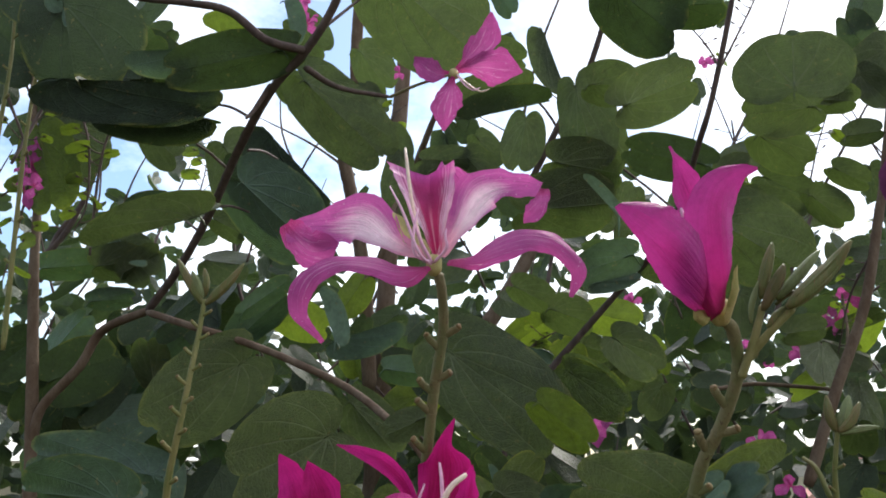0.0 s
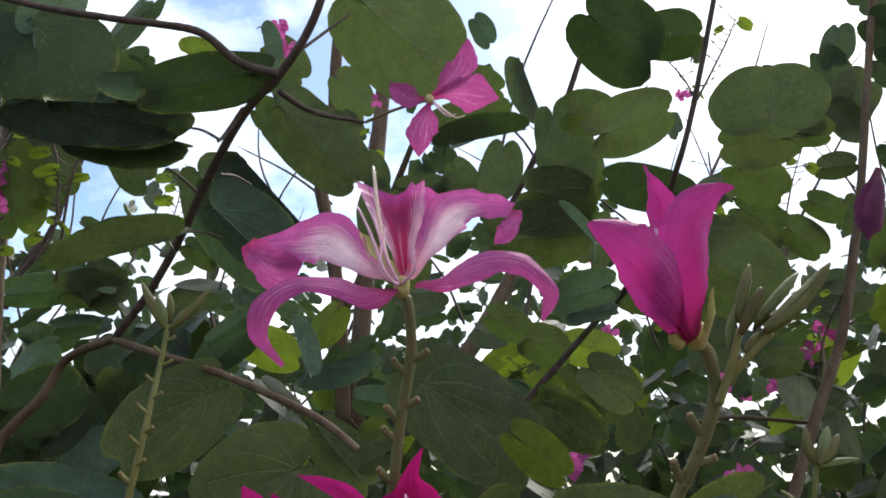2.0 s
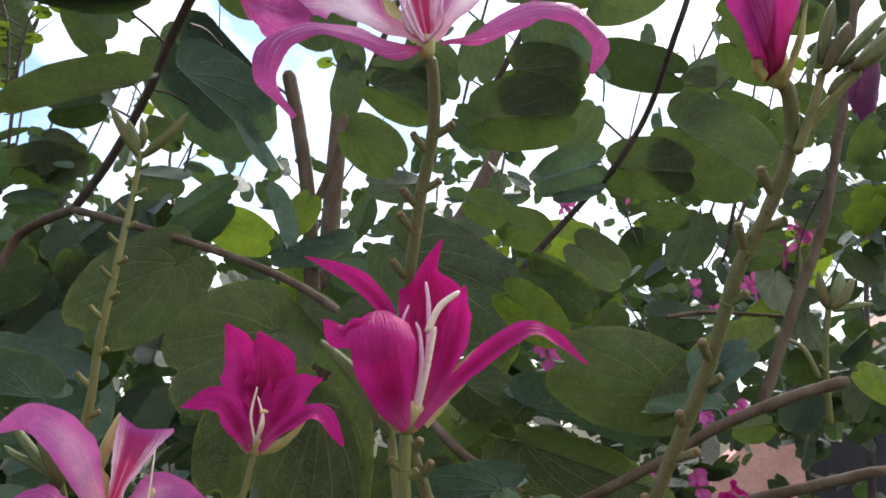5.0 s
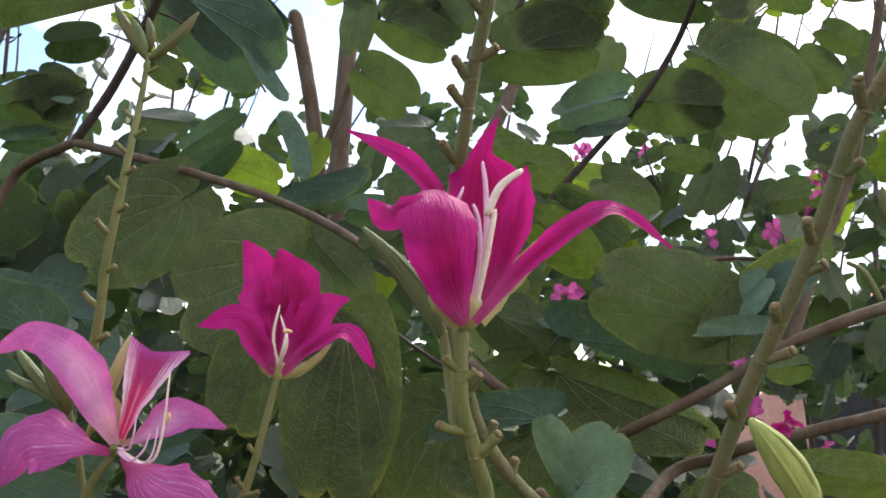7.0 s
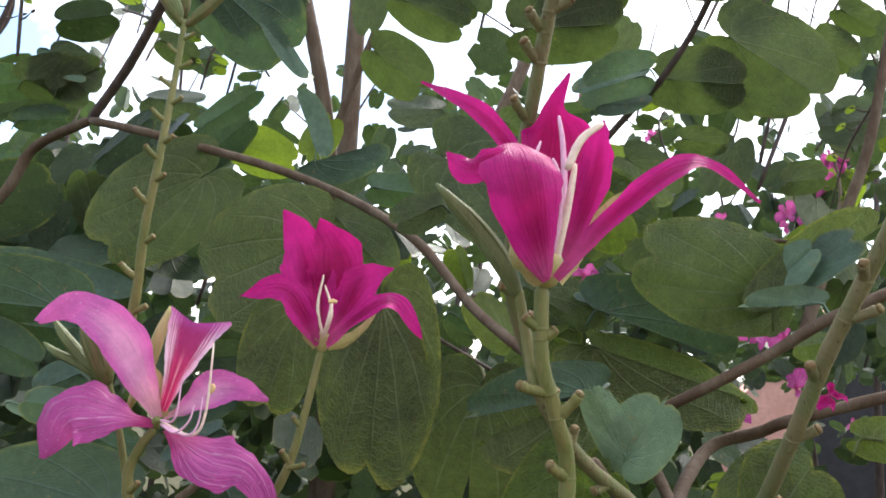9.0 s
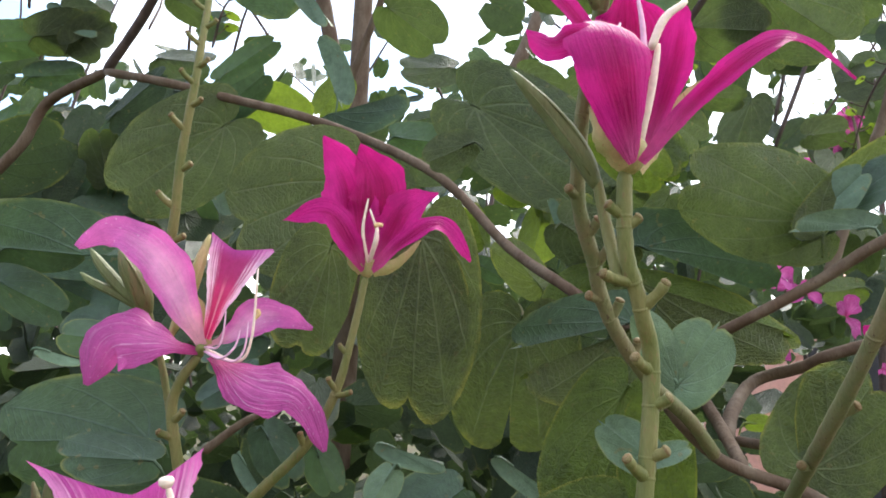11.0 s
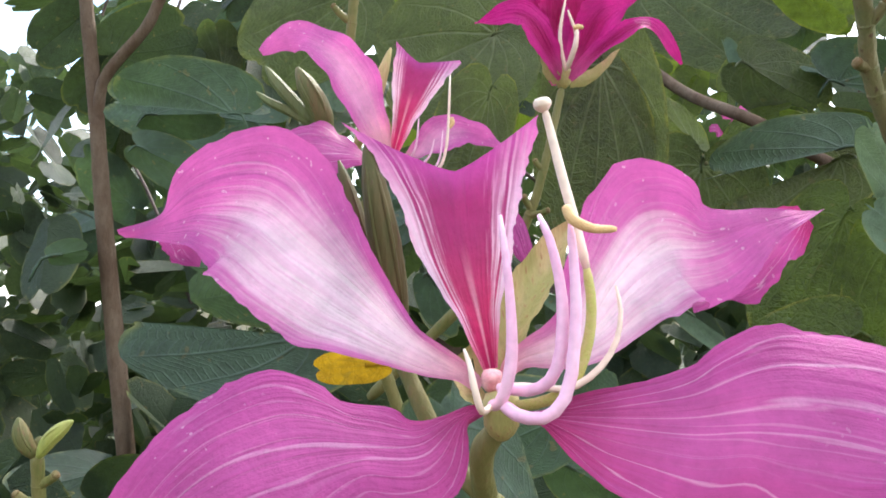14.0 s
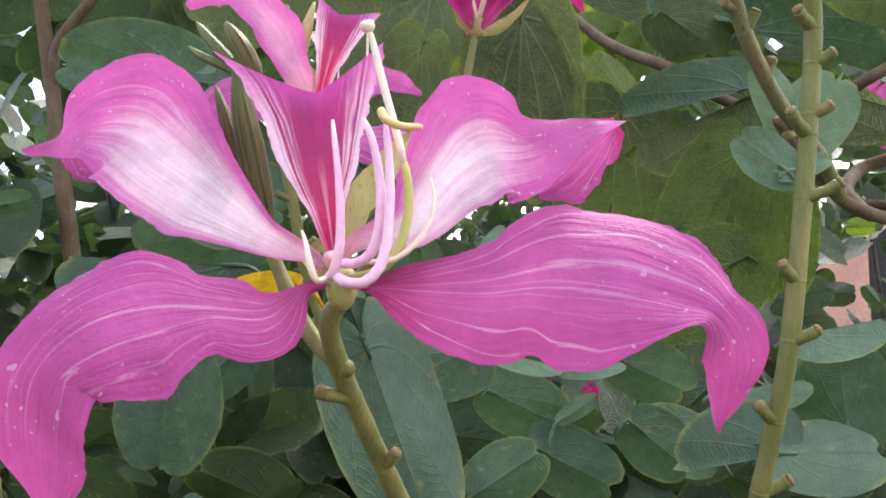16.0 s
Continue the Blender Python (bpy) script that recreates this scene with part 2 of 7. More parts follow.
    c = mix(t, 1.0, c, calc(t, "ADD", 0.44, calc(t, "ADD", calc(t, "MULTIPLY", blot, 0.55), calc(t, "ADD", calc(t, "MULTIPLY", grain, 0.24), calc(t, "MULTIPLY", mott, 0.32)))), "MULTIPLY")
    if spots:
        pale = step(t, node(t, "ShaderNodeTexNoise", {"Vector": co}, Scale=900.0, Detail=0.0).outputs["Fac"], 0.79, 0.81)
        big = step(t, node(t, "ShaderNodeTexNoise", {"Vector": co}, Scale=420.0, Detail=0.0).outputs["Fac"], 0.835, 0.845)
        pale = calc(t, "MAXIMUM", pale, big)
        c = mix(t, calc(t, "MULTIPLY", calc(t, "MULTIPLY", pale, step(t, v, 0.4, 0.6)), spots * 0.8), c, (0.80, 0.62, 0.75))
    fine = node(t, "ShaderNodeTexNoise", {"Vector": co}, Scale=700.0, Detail=4.0, Roughness=0.7).outputs["Fac"]
    crease = calc(t, "ADD", calc(t, "MULTIPLY", line, 0.06), calc(t, "ADD", calc(t, "MULTIPLY", fine, 0.22), calc(t, "ADD", calc(t, "MULTIPLY", grain, 0.25), calc(t, "MULTIPLY", soft, 0.8))))
    thin(t, c, c, share, 0.5, 0.15, crease, 0.9, 0.0018)
    return m


PINK = petal_material("petal_pink", (0.55, 0.105, 0.36), (0.95, 0.74, 0.82), (0.84, 0.36, 0.47), (0.82, 0.48, 0.70), 0.34, 0.32, 0.72, 0.36, fan=3.6, heart_off=-0.18, spread=0.72, deep=(0.66, 0.20, 0.46))
PINK_SOFT = petal_material("petal_soft_pink", (0.60, 0.125, 0.40), (0.74, 0.33, 0.55), (0.74, 0.34, 0.42), (0.80, 0.45, 0.66), 0.34, 0.30, 0.62, 0.5, fan=6.0, spread=0.45, deep=(0.58, 0.12, 0.36))
PINK_LOW = petal_material("petal_pink_veined", (0.49, 0.078, 0.295), (0.56, 0.11, 0.35), (0.50, 0.045, 0.20), (0.86, 0.55, 0.75), 0.3, 0.3, 0.5, vein_amount=0.52, fan=2.1, spread=0.75)
STANDARD = petal_material("petal_streaked", (0.62, 0.12, 0.40), (0.92, 0.70, 0.81), (0.80, 0.20, 0.32), (0.60, 0.06, 0.25), 0.45, 0.46, 1.8, 0.1, streak=0.95, spots=0)
MAGENTA = petal_material("petal_magenta", (0.57, 0.018, 0.225), (0.34, 0.005, 0.09), (0.60, 0.08, 0.26), (0.30, 0.004, 0.10), 0.35, 0.35, 0.5, vein_amount=0.22, fan=9.0, spots=0)
MAGENTA_LINED = petal_material("petal_magenta_lined", (0.52, 0.014, 0.19), (0.27, 0.004, 0.06), (0.48, 0.04, 0.15), (0.19, 0.002, 0.05), 0.38, 0.42, 0.8, vein_amount=0.6, fan=8.0, spots=0)
PURPLE = petal_material("petal_purple", (0.43, 0.036, 0.235), (0.38, 0.018, 0.17), (0.42, 0.02, 0.14), (0.30, 0.006, 0.13), 0.3, 0.3, 0.5, vein_amount=0.2, fan=9.0, spots=0)
WITHERED = petal_material("petal_withered", (0.15, 0.035, 0.10), (0.11, 0.022, 0.07), (0.12, 0.04, 0.06), (0.07, 0.01, 0.04), 0.4, 0.4, 0.6, vein_amount=0.4, fan=8.0, spots=0)


def solid_material(name, base, other, scale=60.0, rough=0.6, spec=0.3, bump=0.4, stretch=1.0, third=None):
    m, t = material(name)
    co = t.nodes.new("ShaderNodeTexCoord").outputs["Object"]
    mp = node(t, "ShaderNodeMapping", {"Vector": co})
    mp.inputs["Scale"].default_value = (1, 1, stretch)
    big = node(t, "ShaderNodeTexNoise", {"Vector": mp.outputs[0]}, Scale=scale, Detail=5.0, Roughness=0.65).outputs["Fac"]
    fine = node(t, "ShaderNodeTexNoise", {"Vector": mp.outputs[0]}, Scale=scale * 9, Detail=4.0).outputs["Fac"]
    c = mix(t, step(t, big, 0.36, 0.64), base, other)
    if third:
        c = mix(t, step(t, fine, 0.58, 0.72), c, third)
    c = mix(t, 1.0, c, calc(t, "ADD", 0.75, calc(t, "MULTIPLY", fine, 0.5)), "MULTIPLY")
    b = node(t, "ShaderNodeBump", {"Height": calc(t, "ADD", big, calc(t, "MULTIPLY", fine, 0.5))}, Strength=bump, Distance=0.002)
    p = node(t, "ShaderNodeBsdfPrincipled", {"Base Color": c, "Normal": b.outputs[0]}, Roughness=rough)
    p.inputs["Specular IOR Level"].default_value = spec
    o = t.nodes.new("ShaderNodeOutputMaterial")
    t.links.new(p.outputs[0], o.inputs["Surface"])
    return m


STEM = solid_material("stem_green", (0.135, 0.145, 0.042), (0.20, 0.175, 0.065), 90, 0.6, 0.3, 0.5, 0.3, (0.17, 0.12, 0.05))
STEM_DULL = solid_material("stem_grey_green", (0.155, 0.165, 0.07), (0.20, 0.165, 0.085), 80, 0.65, 0.25, 0.6, 0.4, (0.10, 0.065, 0.04))
SCAR = solid_material("stub_brown", (0.20, 0.16, 0.07), (0.19, 0.115, 0.055), 260, 0.7, 0.2, 0.6)
BARK = solid_material("bark", (0.100, 0.062, 0.040), (0.152, 0.108, 0.075), 55, 0.8, 0.2, 0.8, 0.4, (0.08, 0.05, 0.035))
BARK_DARK = solid_material("bark_dark", (0.07, 0.048, 0.042), (0.115, 0.08, 0.07), 70, 0.75, 0.25, 0.7, 0.4, (0.045, 0.03, 0.03))
SEPAL = solid_material("sepal", (0.36, 0.33, 0.12), (0.50, 0.38, 0.18), 140, 0.55, 0.3, 0.3, 0.2, (0.30, 0.16, 0.08))
BUD = solid_material("bud_green", (0.105, 0.12, 0.035), (0.15, 0.115, 0.045), 130, 0.55, 0.3, 0.35, 0.15, (0.15, 0.08, 0.04))
BUD_DARK = solid_material("bud_olive", (0.070, 0.072, 0.022), (0.105, 0.075, 0.030), 130, 0.6, 0.22, 0.35, 0.15, (0.09, 0.05, 0.03))
BUD_PALE = solid_material("bud_pale", (0.155, 0.185, 0.075), (0.125, 0.14, 0.055), 110, 0.55, 0.3, 0.35, 0.15)
BUD_BIG = solid_material("bud_yellow_green", (0.27, 0.31, 0.07), (0.34, 0.33, 0.09), 90, 0.5, 0.35, 0.35, 0.15)
FILAMENT = solid_material("filament", (0.78, 0.42, 0.60), (0.83, 0.50, 0.66), 60, 0.45, 0.3, 0.1)
RECEPTACLE = solid_material("receptacle", (0.70, 0.26, 0.30), (0.78, 0.42, 0.42), 300, 0.5, 0.3, 0.4)
STYLE = solid_material("style", (0.80, 0.58, 0.50), (0.84, 0.68, 0.56), 60, 0.45, 0.3, 0.1)
OVARY = solid_material("ovary", (0.45, 0.46, 0.12), (0.55, 0.48, 0.18), 700, 0.5, 0.3, 0.3, 1.0, (0.30, 0.10, 0.05))
ANTHER = solid_material("anther", (0.72, 0.45, 0.22), (0.80, 0.55, 0.28), 500, 0.6, 0.2, 0.4)
PLASTER = solid_material("plaster_pink", (0.58, 0.30, 0.25), (0.65, 0.36, 0.30), 3, 0.85, 0.15, 0.5)
# neutral grey for the added light-blocking wall, so it casts no tint
BLOCKER_GREY = solid_material("blocker_grey", (0.20, 0.215, 0.19), (0.26, 0.27, 0.24), 3, 0.9, 0.15, 0.5)
# near-black colour that stands in for the shade inside the porch
PORCH_SHADE = solid_material("porch_shade", (0.012, 0.012, 0.016), (0.02, 0.02, 0.025), 10, 0.6, 0.3, 0.3)
SOIL = solid_material("soil", (0.05, 0.038, 0.024), (0.06, 0.06, 0.026), 1.5, 0.95, 0.1, 0.8, 1.0, (0.05, 0.07, 0.02))


# ---------------------------------------------------------------- builders
def thing(name, at, label, category, group="", kind=""):
    ob = new(name)
    ob.empty_display_size = 0.02
    ob.location = at
    return tagged(ob, label, category, group, kind)


def part(name, mesh_parts, mat, parent, label="", smooth=True):
    """One mesh object under a thing or a part; verts come in world metres."""
    verts, faces, uvs = mesh_parts
    root = parent
    while root.parent:
        root = root.parent
    v = np.asarray(verts, dtype=float) - np.array(root.location)
    me = bpy.data.meshes.new(name)
    me.from_pydata(v.tolist(), [], faces)
    if uvs is not None:
        layer = me.uv_layers.new(name="UVMap")
        idx = np.empty(len(me.loops), dtype=np.int32)
        me.loops.foreach_get("vertex_index", idx)
        layer.data.foreach_set("uv", np.asarray(uvs, dtype=np.float32)[idx].ravel())
    if smooth:
        me.polygons.foreach_set("use_smooth", [True] * len(me.polygons))
    me.materials.append(mat)
    ob = new(name, me)
    ob.parent = parent
    return tagged(ob, label)


def joined(pieces):
    verts, faces, uvs, n = [], [], [], 0
    for v, f, u in pieces:
        verts.append(np.asarray(v))
        faces += [tuple(i + n for i in q) for q in f]
        uvs.append(np.asarray(u) if u is not None else np.zeros((len(v), 2)))
        n += len(v)
    return np.vstack(verts), faces, np.vstack(uvs)


def curve(points, n):
    """n points on a smooth line through the given ones."""
    p = np.asarray(points, dtype=float)
    if len(p) == 2:
        s = np.linspace(0, 1, n)[:, None]
        return p[0] * (1 - s) + p[1] * s
    e = np.vstack([2 * p[0] - p[1], p, 2 * p[-1] - p[-2]])
    out = []
    for s in np.linspace(0, len(p) - 1, n):
        i = min(int(s), len(p) - 2)
        f = s - i
        a, b, c, d = e[i:i + 4]
        out.append(0.5 * (2 * b + (c - a) * f + (2 * a - 5 * b + 4 * c - d) * f * f + (3 * b - a - 3 * c + d) * f ** 3))
    return np.array(out)


def unit(v):
    v = np.asarray(v, dtype=float)
    return v / max(np.linalg.norm(v), 1e-9)


def tube(points, radii, rings=None, sides=8, lumpy=0.0, flat=1.0):
    """A tapered, rounded tube along a smooth line."""
    n = rings or max(6, 5 * len(points))
    line = curve(points, n)
    rad = np.interp(np.linspace(0, 1, n), np.linspace(0, 1, len(radii)), radii)
    rad = rad * (1 + lumpy * (np.random.rand(n) - 0.5))
    rad[0] *= 0.75
    rad[-1] *= 0.6
    tan = np.gradient(line, axis=0)
    side = unit(np.cross(tan[0], (0.3, 0.9, 0.35)))
    verts = []
    for i in range(n):
        tg = unit(tan[i])
        side = unit(side - tg * np.dot(side, tg))
        other = np.cross(tg, side)
        for k in range(sides):
            a = 2 * math.pi * k / sides
            verts.append(line[i] + rad[i] * (math.cos(a) * side + flat * math.sin(a) * other))
    faces = [(i * sides + k, i * sides + (k + 1) % sides, (i + 1) * sides + (k + 1) % sides, (i + 1) * sides + k) for i in range(n - 1) for k in range(sides)]
    faces += [tuple(range(sides))[::-1], tuple((n - 1) * sides + k for k in range(sides))]
    return verts, faces, None


ANGLES = (0, 4, 10, 20, 35, 55, 75, 95, 115, 135, 155, 172)
REACH = (0.0, 0.095, 0.145, 0.175, 0.155, 0.07, -0.06, -0.18, -0.31, -0.47, -0.62, -0.70)


def leaf_mesh(base, tip, across, wide=1.0, fold=15.0, notch=0.865, curl=0.1, rings=6, petiole=0.016, ripple=0.014):
    """A two-lobed leaf folded along its midrib. wide: breadth over length; fold: how far each half is lifted, in degrees."""
    base, tip = np.asarray(base, float), np.asarray(tip, float)
    length = np.linalg.norm(tip - base)
    axis = unit(tip - base)
    s = unit(np.asarray(across) - axis * np.dot(across, axis))
    n = np.cross(axis, s)
    deg = np.array((0, 3, 6, 10, 15, 21, 28, 36, 45, 55, 66, 78, 90, 103, 116, 130, 145, 160, 172)) if rings > 3 else np.array((0, 10, 25, 50, 80, 115, 160))
    reach = np.interp(deg, ANGLES, REACH) + 0.80
    reach[0] = notch
    ang = np.radians(deg)
    squeeze = wide / 1.55
    verts, faces, uvs = [], [], []
    ph = random.uniform(0, 6.3)
    f = radians(fold)
    for sign in (1, -1):
        d = math.cos(f) * s * sign + math.sin(f) * n
        nn = unit(np.cross(axis, d)) * sign
        grow = random.uniform(0.94, 1.05)
        start = len(verts)
        for a, r in zip(ang, reach):
            rim = 1 + 0.006 * math.sin(7 * a + ph) + 0.004 * math.sin(29 * a + 2 * ph)
            for j in range(rings + 1):
                q = j / rings
                w = length * r * q * (grow if a > 0.02 else 1) * (1 + (rim - 1) * q)
                y, x = w * math.cos(a), w * math.sin(a) * squeeze
                lift = -curl * length * (q * r) ** 2 * (0.35 + math.sin(a)) + ripple * length * q * q * (math.sin(5 * a + ph + sign) + 0.5 * math.sin(11 * a + 2 * ph))
                lift *= min(1.0, a / 0.35)
                verts.append(base + axis * y + d * x + nn * lift)
                uvs.append((0.5 + sign * a / radians(172) * 5.5 + 10, q))
        m = rings + 1
        for i in range(len(ang) - 1):
            for j in range(rings):
                q = (start + i * m + j, start + i * m + j + 1, start + (i + 1) * m + j + 1, start + (i + 1) * m + j)
                if j == 0:
                    q = (q[0], q[1], q[2])
                faces.append(q if sign > 0 else q[::-1])
    sheet = (verts, faces, uvs)
    if petiole <= 0:
        return sheet
    end = base - axis * petiole * 0.75 - n * petiole * 0.35 + np.array((0, 0.2, -0.5)) * petiole
    stalk = tube([base + axis * 0.004, base - axis * petiole * 0.4, end], [0.0011, 0.0009, 0.0010], 5, 5)
    sv, sf, _ = stalk
    return joined([sheet, (sv, sf, [(0.5, 0.9)] * len(sv))])


def leaf(parent, base, tip, across, wide, fold, mat, label="", **more):
    return part("leaf", leaf_mesh(base, tip, across, wide, fold, **more), mat, parent, label)


def petal_mesh(points, width, facing, kind="blade", cup=0.15, wave=0.06, nv=32, nu=14, seed=0, sides=None, turned=False, claw=None, notch=0.10):
    """A petal along a smooth line, narrow at its claw. facing: the way its inner side looks.
    sides: places along it and the half-breadths there on either side; turned: swaps the sides of its colouring; claw: a point that it narrows to, before the others."""
    rng = random.Random(seed)
    if claw:
        n = len(points)
        points = [claw, *points]
        if sides:
            sides = ([0.0, *[(f * (n - 1) + 1) / n for f in sides[0]]], [0.05, *sides[1]], [0.05, *sides[2]])
    line = curve(points, nv + 1)
    tan = np.gradient(line, axis=0)
    v = np.linspace(0, 1, nv + 1)
    shapes = {
        "standard": ([0, 0.2, 0.35, 0.47, 0.6, 0.74, 0.9, 1.0], [0.10, 0.16, 0.26, 0.38, 0.53, 0.70, 0.93, 1.0]),
        "sepal": ([0, 0.15, 0.4, 0.7, 0.9, 1], [0.6, 0.9, 1.0, 0.75, 0.4, 0.06]),
        "strap": ([0, 0.15, 0.4, 0.65, 0.8, 0.92, 1], [0.35, 0.7, 0.9, 1.0, 0.85, 0.45, 0.04]),
        "droop": ([0, 0.07, 0.15, 0.26, 0.38, 0.48, 0.58, 0.68, 0.8, 0.92, 1], [0.12, 0.22, 0.46, 0.85, 1.0, 0.90, 0.66, 0.50, 0.40, 0.26, 0.04]),
        "vase": ([0, 0.12, 0.3, 0.5, 0.68, 0.84, 0.94, 1], [0.22, 0.42, 0.80, 1.0, 0.92, 0.55, 0.24, 0.03]),
        "wing": ([0, 0.12, 0.25, 0.4, 0.52, 0.63, 0.74, 0.84, 0.93, 1], [0.12, 0.22, 0.52, 0.90, 1.0, 0.86, 0.52, 0.29, 0.19, 0.04]),
        "broad": ([0, 0.12, 0.25, 0.4, 0.52, 0.63, 0.71, 0.78, 0.85, 0.93, 1], [0.12, 0.22, 0.48, 0.80, 0.97, 1.0, 0.90, 0.56, 0.28, 0.20, 0.04]),
        "blade": ([0, 0.1, 0.22, 0.38, 0.56, 0.70, 0.82, 0.92, 1.0], [0.13, 0.20, 0.45, 0.80, 1.0, 0.93, 0.62, 0.30, 0.04]),
    }
    prof = np.interp(v, *shapes[kind])
    k = np.array([0.25, 0.5, 0.25])
    prof[1:-1] = np.convolve(prof, k, "same")[1:-1]
    both = [prof, prof]
    ragged = 1.0
    if sides:
        both = [np.interp(v, sides[0], sides[1]), np.interp(v, sides[0], sides[2])]
        for p in both:
            for _ in range(2):
                p[1:-1] = np.convolve(p, k, "same")[1:-1]
        ragged = 0.35
    nick = [[rng.uniform(-1, 1) for _ in range(nv + 1)] for _ in range(2)]
    ph = [rng.uniform(0, 6.3) for _ in range(6)]
    verts, uvs = [], []
    for i in range(nv + 1):
        tg = unit(tan[i])
        n = unit(np.asarray(facing, float) - tg * np.dot(facing, tg))
        s = np.cross(tg, n)
        for j in range(nu + 1):
            u = 2 * j / nu - 1
            half = 0.5 * width * both[1 if u > 0 else 0][i]
            rag = 1 + ragged * (0.11 * math.sin(10 * v[i] + ph[0] + (2 if u > 0 else 0)) + 0.06 * math.sin(25 * v[i] + ph[1] + (3 if u > 0 else 0)) + 0.03 * math.sin(61 * v[i] + ph[4] + (1 if u > 0 else 0))) + 0.020 * nick[1 if u > 0 else 0][i]
            x = half * u * (1 + (rag - 1) * abs(u) ** 2)
            lift = cup * half * 2 * (u * u if kind != "standard" else abs(u) ** 1.3) - 0.03 * half * (1 - min(1, abs(u) * 3))
            lift += wave * width * abs(u) ** 1.5 * v[i] * math.sin(11 * v[i] + ph[2] + (1.7 if u > 0 else 0)) + 0.3 * wave * width * u * math.sin(6 * v[i] + ph[3]) + 0.35 * wave * width * abs(u) ** 3 * math.sin(31 * v[i] + ph[5] + 2 * u)
            drop = 0.0
            if kind == "standard":
                drop = notch * width * (1 - abs(u) ** 1.3) * v[i] ** 6
            verts.append(line[i] + s * x + n * lift - tg * drop)
            uvs.append(((-u if turned else u) * (1 + (rag - 1) * abs(u) ** 2), v[i]))
    m = nu + 1
    faces = [(i * m + j, i * m + j + 1, (i + 1) * m + j + 1, (i + 1) * m + j) for i in range(nv) for j in range(nu)]
    return verts, faces, uvs


SEEDS = iter(range(1000))


def petal(parent, points, width, facing, mat, kind="blade", label="", **more):
    return part("petal", petal_mesh(points, width, facing, kind, seed=next(SEEDS), **more), mat, parent, label)


def cup_mesh(at, way, r, h):
    at, way = np.asarray(at, float), unit(way)
    return tube([at - way * h * 0.5, at - way * h * 0.15, at + way * h * 0.3, at + way * h * 0.6], [r * 0.5, r * 0.95, r, r * 0.75], 10, 12)


def stamen(parent, points, r=0.0009, mat=None, name="stamen", taper=0.6):
    radii = [r * 0.5, r, r, r * 0.7] if name == "stigma" else [r, r, r * taper]
    return part(name, tube(points, radii, 14, 8), mat or FILAMENT, parent)


def bud(parent, points, r, mat=None, label=""):
    b = part("bud", tube(points, [r * 0.45, r * 0.9, r, r * 0.8, r * 0.25], 14, 10, 0.03), mat or BUD, parent, label)
    line = curve(points, 8)
    side = unit(np.cross(line[-1] - line[0], (0, 1, 0))) * r
    for k in (-0.5, 0.45):
        off = side * k + np.array((0, -1, 0)) * r * 0.82
        part("bud_ridge", tube([line[1] + off * 0.7, line[3] + off, line[5] + off * 0.85, line[7] + off * 0.15], [r * 0.12, r * 0.16, r * 0.06], 8, 5), mat or BUD, b)
    return b


def stalk(parent, points, r0, r1, mat=None, stubs=(), name="stalk", stub_r=0.75):
    """A stalk with the stubs of fallen flowers; stubs: (share of the length, side, lean) each."""
    st = part(name, tube(points, [r0, (r0 + r1) / 2, r1], 9 * len(points), 10, 0.10), mat or STEM, parent)
    line = curve(points, 101)
    for f, side, long in stubs:
        i = int(f * 100)
        at = line[i]
        tg = unit(line[min(i + 2, 100)] - line[max(i - 2, 0)])
        out = unit(np.cross(tg, (0, 1, 0)) * side + np.array((0, -0.4 + 0.3 * math.sin(9 * f), 0)) + tg * 0.55)
        long *= 0.9
        r = r0 * (1 - f) + r1 * f
        stub = part("flower_stub", tube([at, at + out * (r * 1.1 + long * 0.5), at + out * (r + long) + tg * long * 0.12], [r * stub_r * 1.15, r * stub_r * 0.85, r * stub_r * 1.0], 8, 8, 0.12), mat or STEM, st)
        end = at + out * (r + long) + tg * long * 0.12
        part("stub_scar", tube([end - out * 0.0006, end + out * 0.0009 + tg * 0.0003], [r * stub_r * 0.98, r * stub_r * 0.80], 4, 8, 0.25), SCAR, st)
        part("node_ring", tube([at - tg * 0.0012, at + tg * 0.0012], [r * 1.06, r * 1.06], 4, 10, 0.05), mat or STEM, st)
    return st

# ---------------------------------------------------------------- flowering stems
def hub(parent, at, way, r, h, mat=SEPAL):
    return part("flower", cup_mesh(at, way, r, h), mat, parent)



stem_g = thing("flowering_stem", (-0.0913, 0.46, 1.3705), "green stalk carrying a wide-open pink and white orchid-tree flower", "flower", "flowering stems of the orchid tree")
stalk(stem_g, [(-0.0913, 0.46, 1.3705), (-0.1117, 0.42, 1.4255), (-0.124, 0.385, 1.4654), (-0.135, 0.352, 1.5062), (-0.1319, 0.3455, 1.5174)], 0.003, 0.0021, STEM, [(0.55, -1, 0.006), (0.66, 1, 0.007), (0.35, -1, 0.006)])
flower_g = hub(stem_g, (-0.1318, 0.344, 1.5186), (0, -0.25, 0.95), 0.0034, 0.0082, SEPAL)
ring_g = hub(stem_g, (-0.1334, 0.3435, 1.5247), (0, -0.35, 0.9), 0.0020, 0.0036, RECEPTACLE)
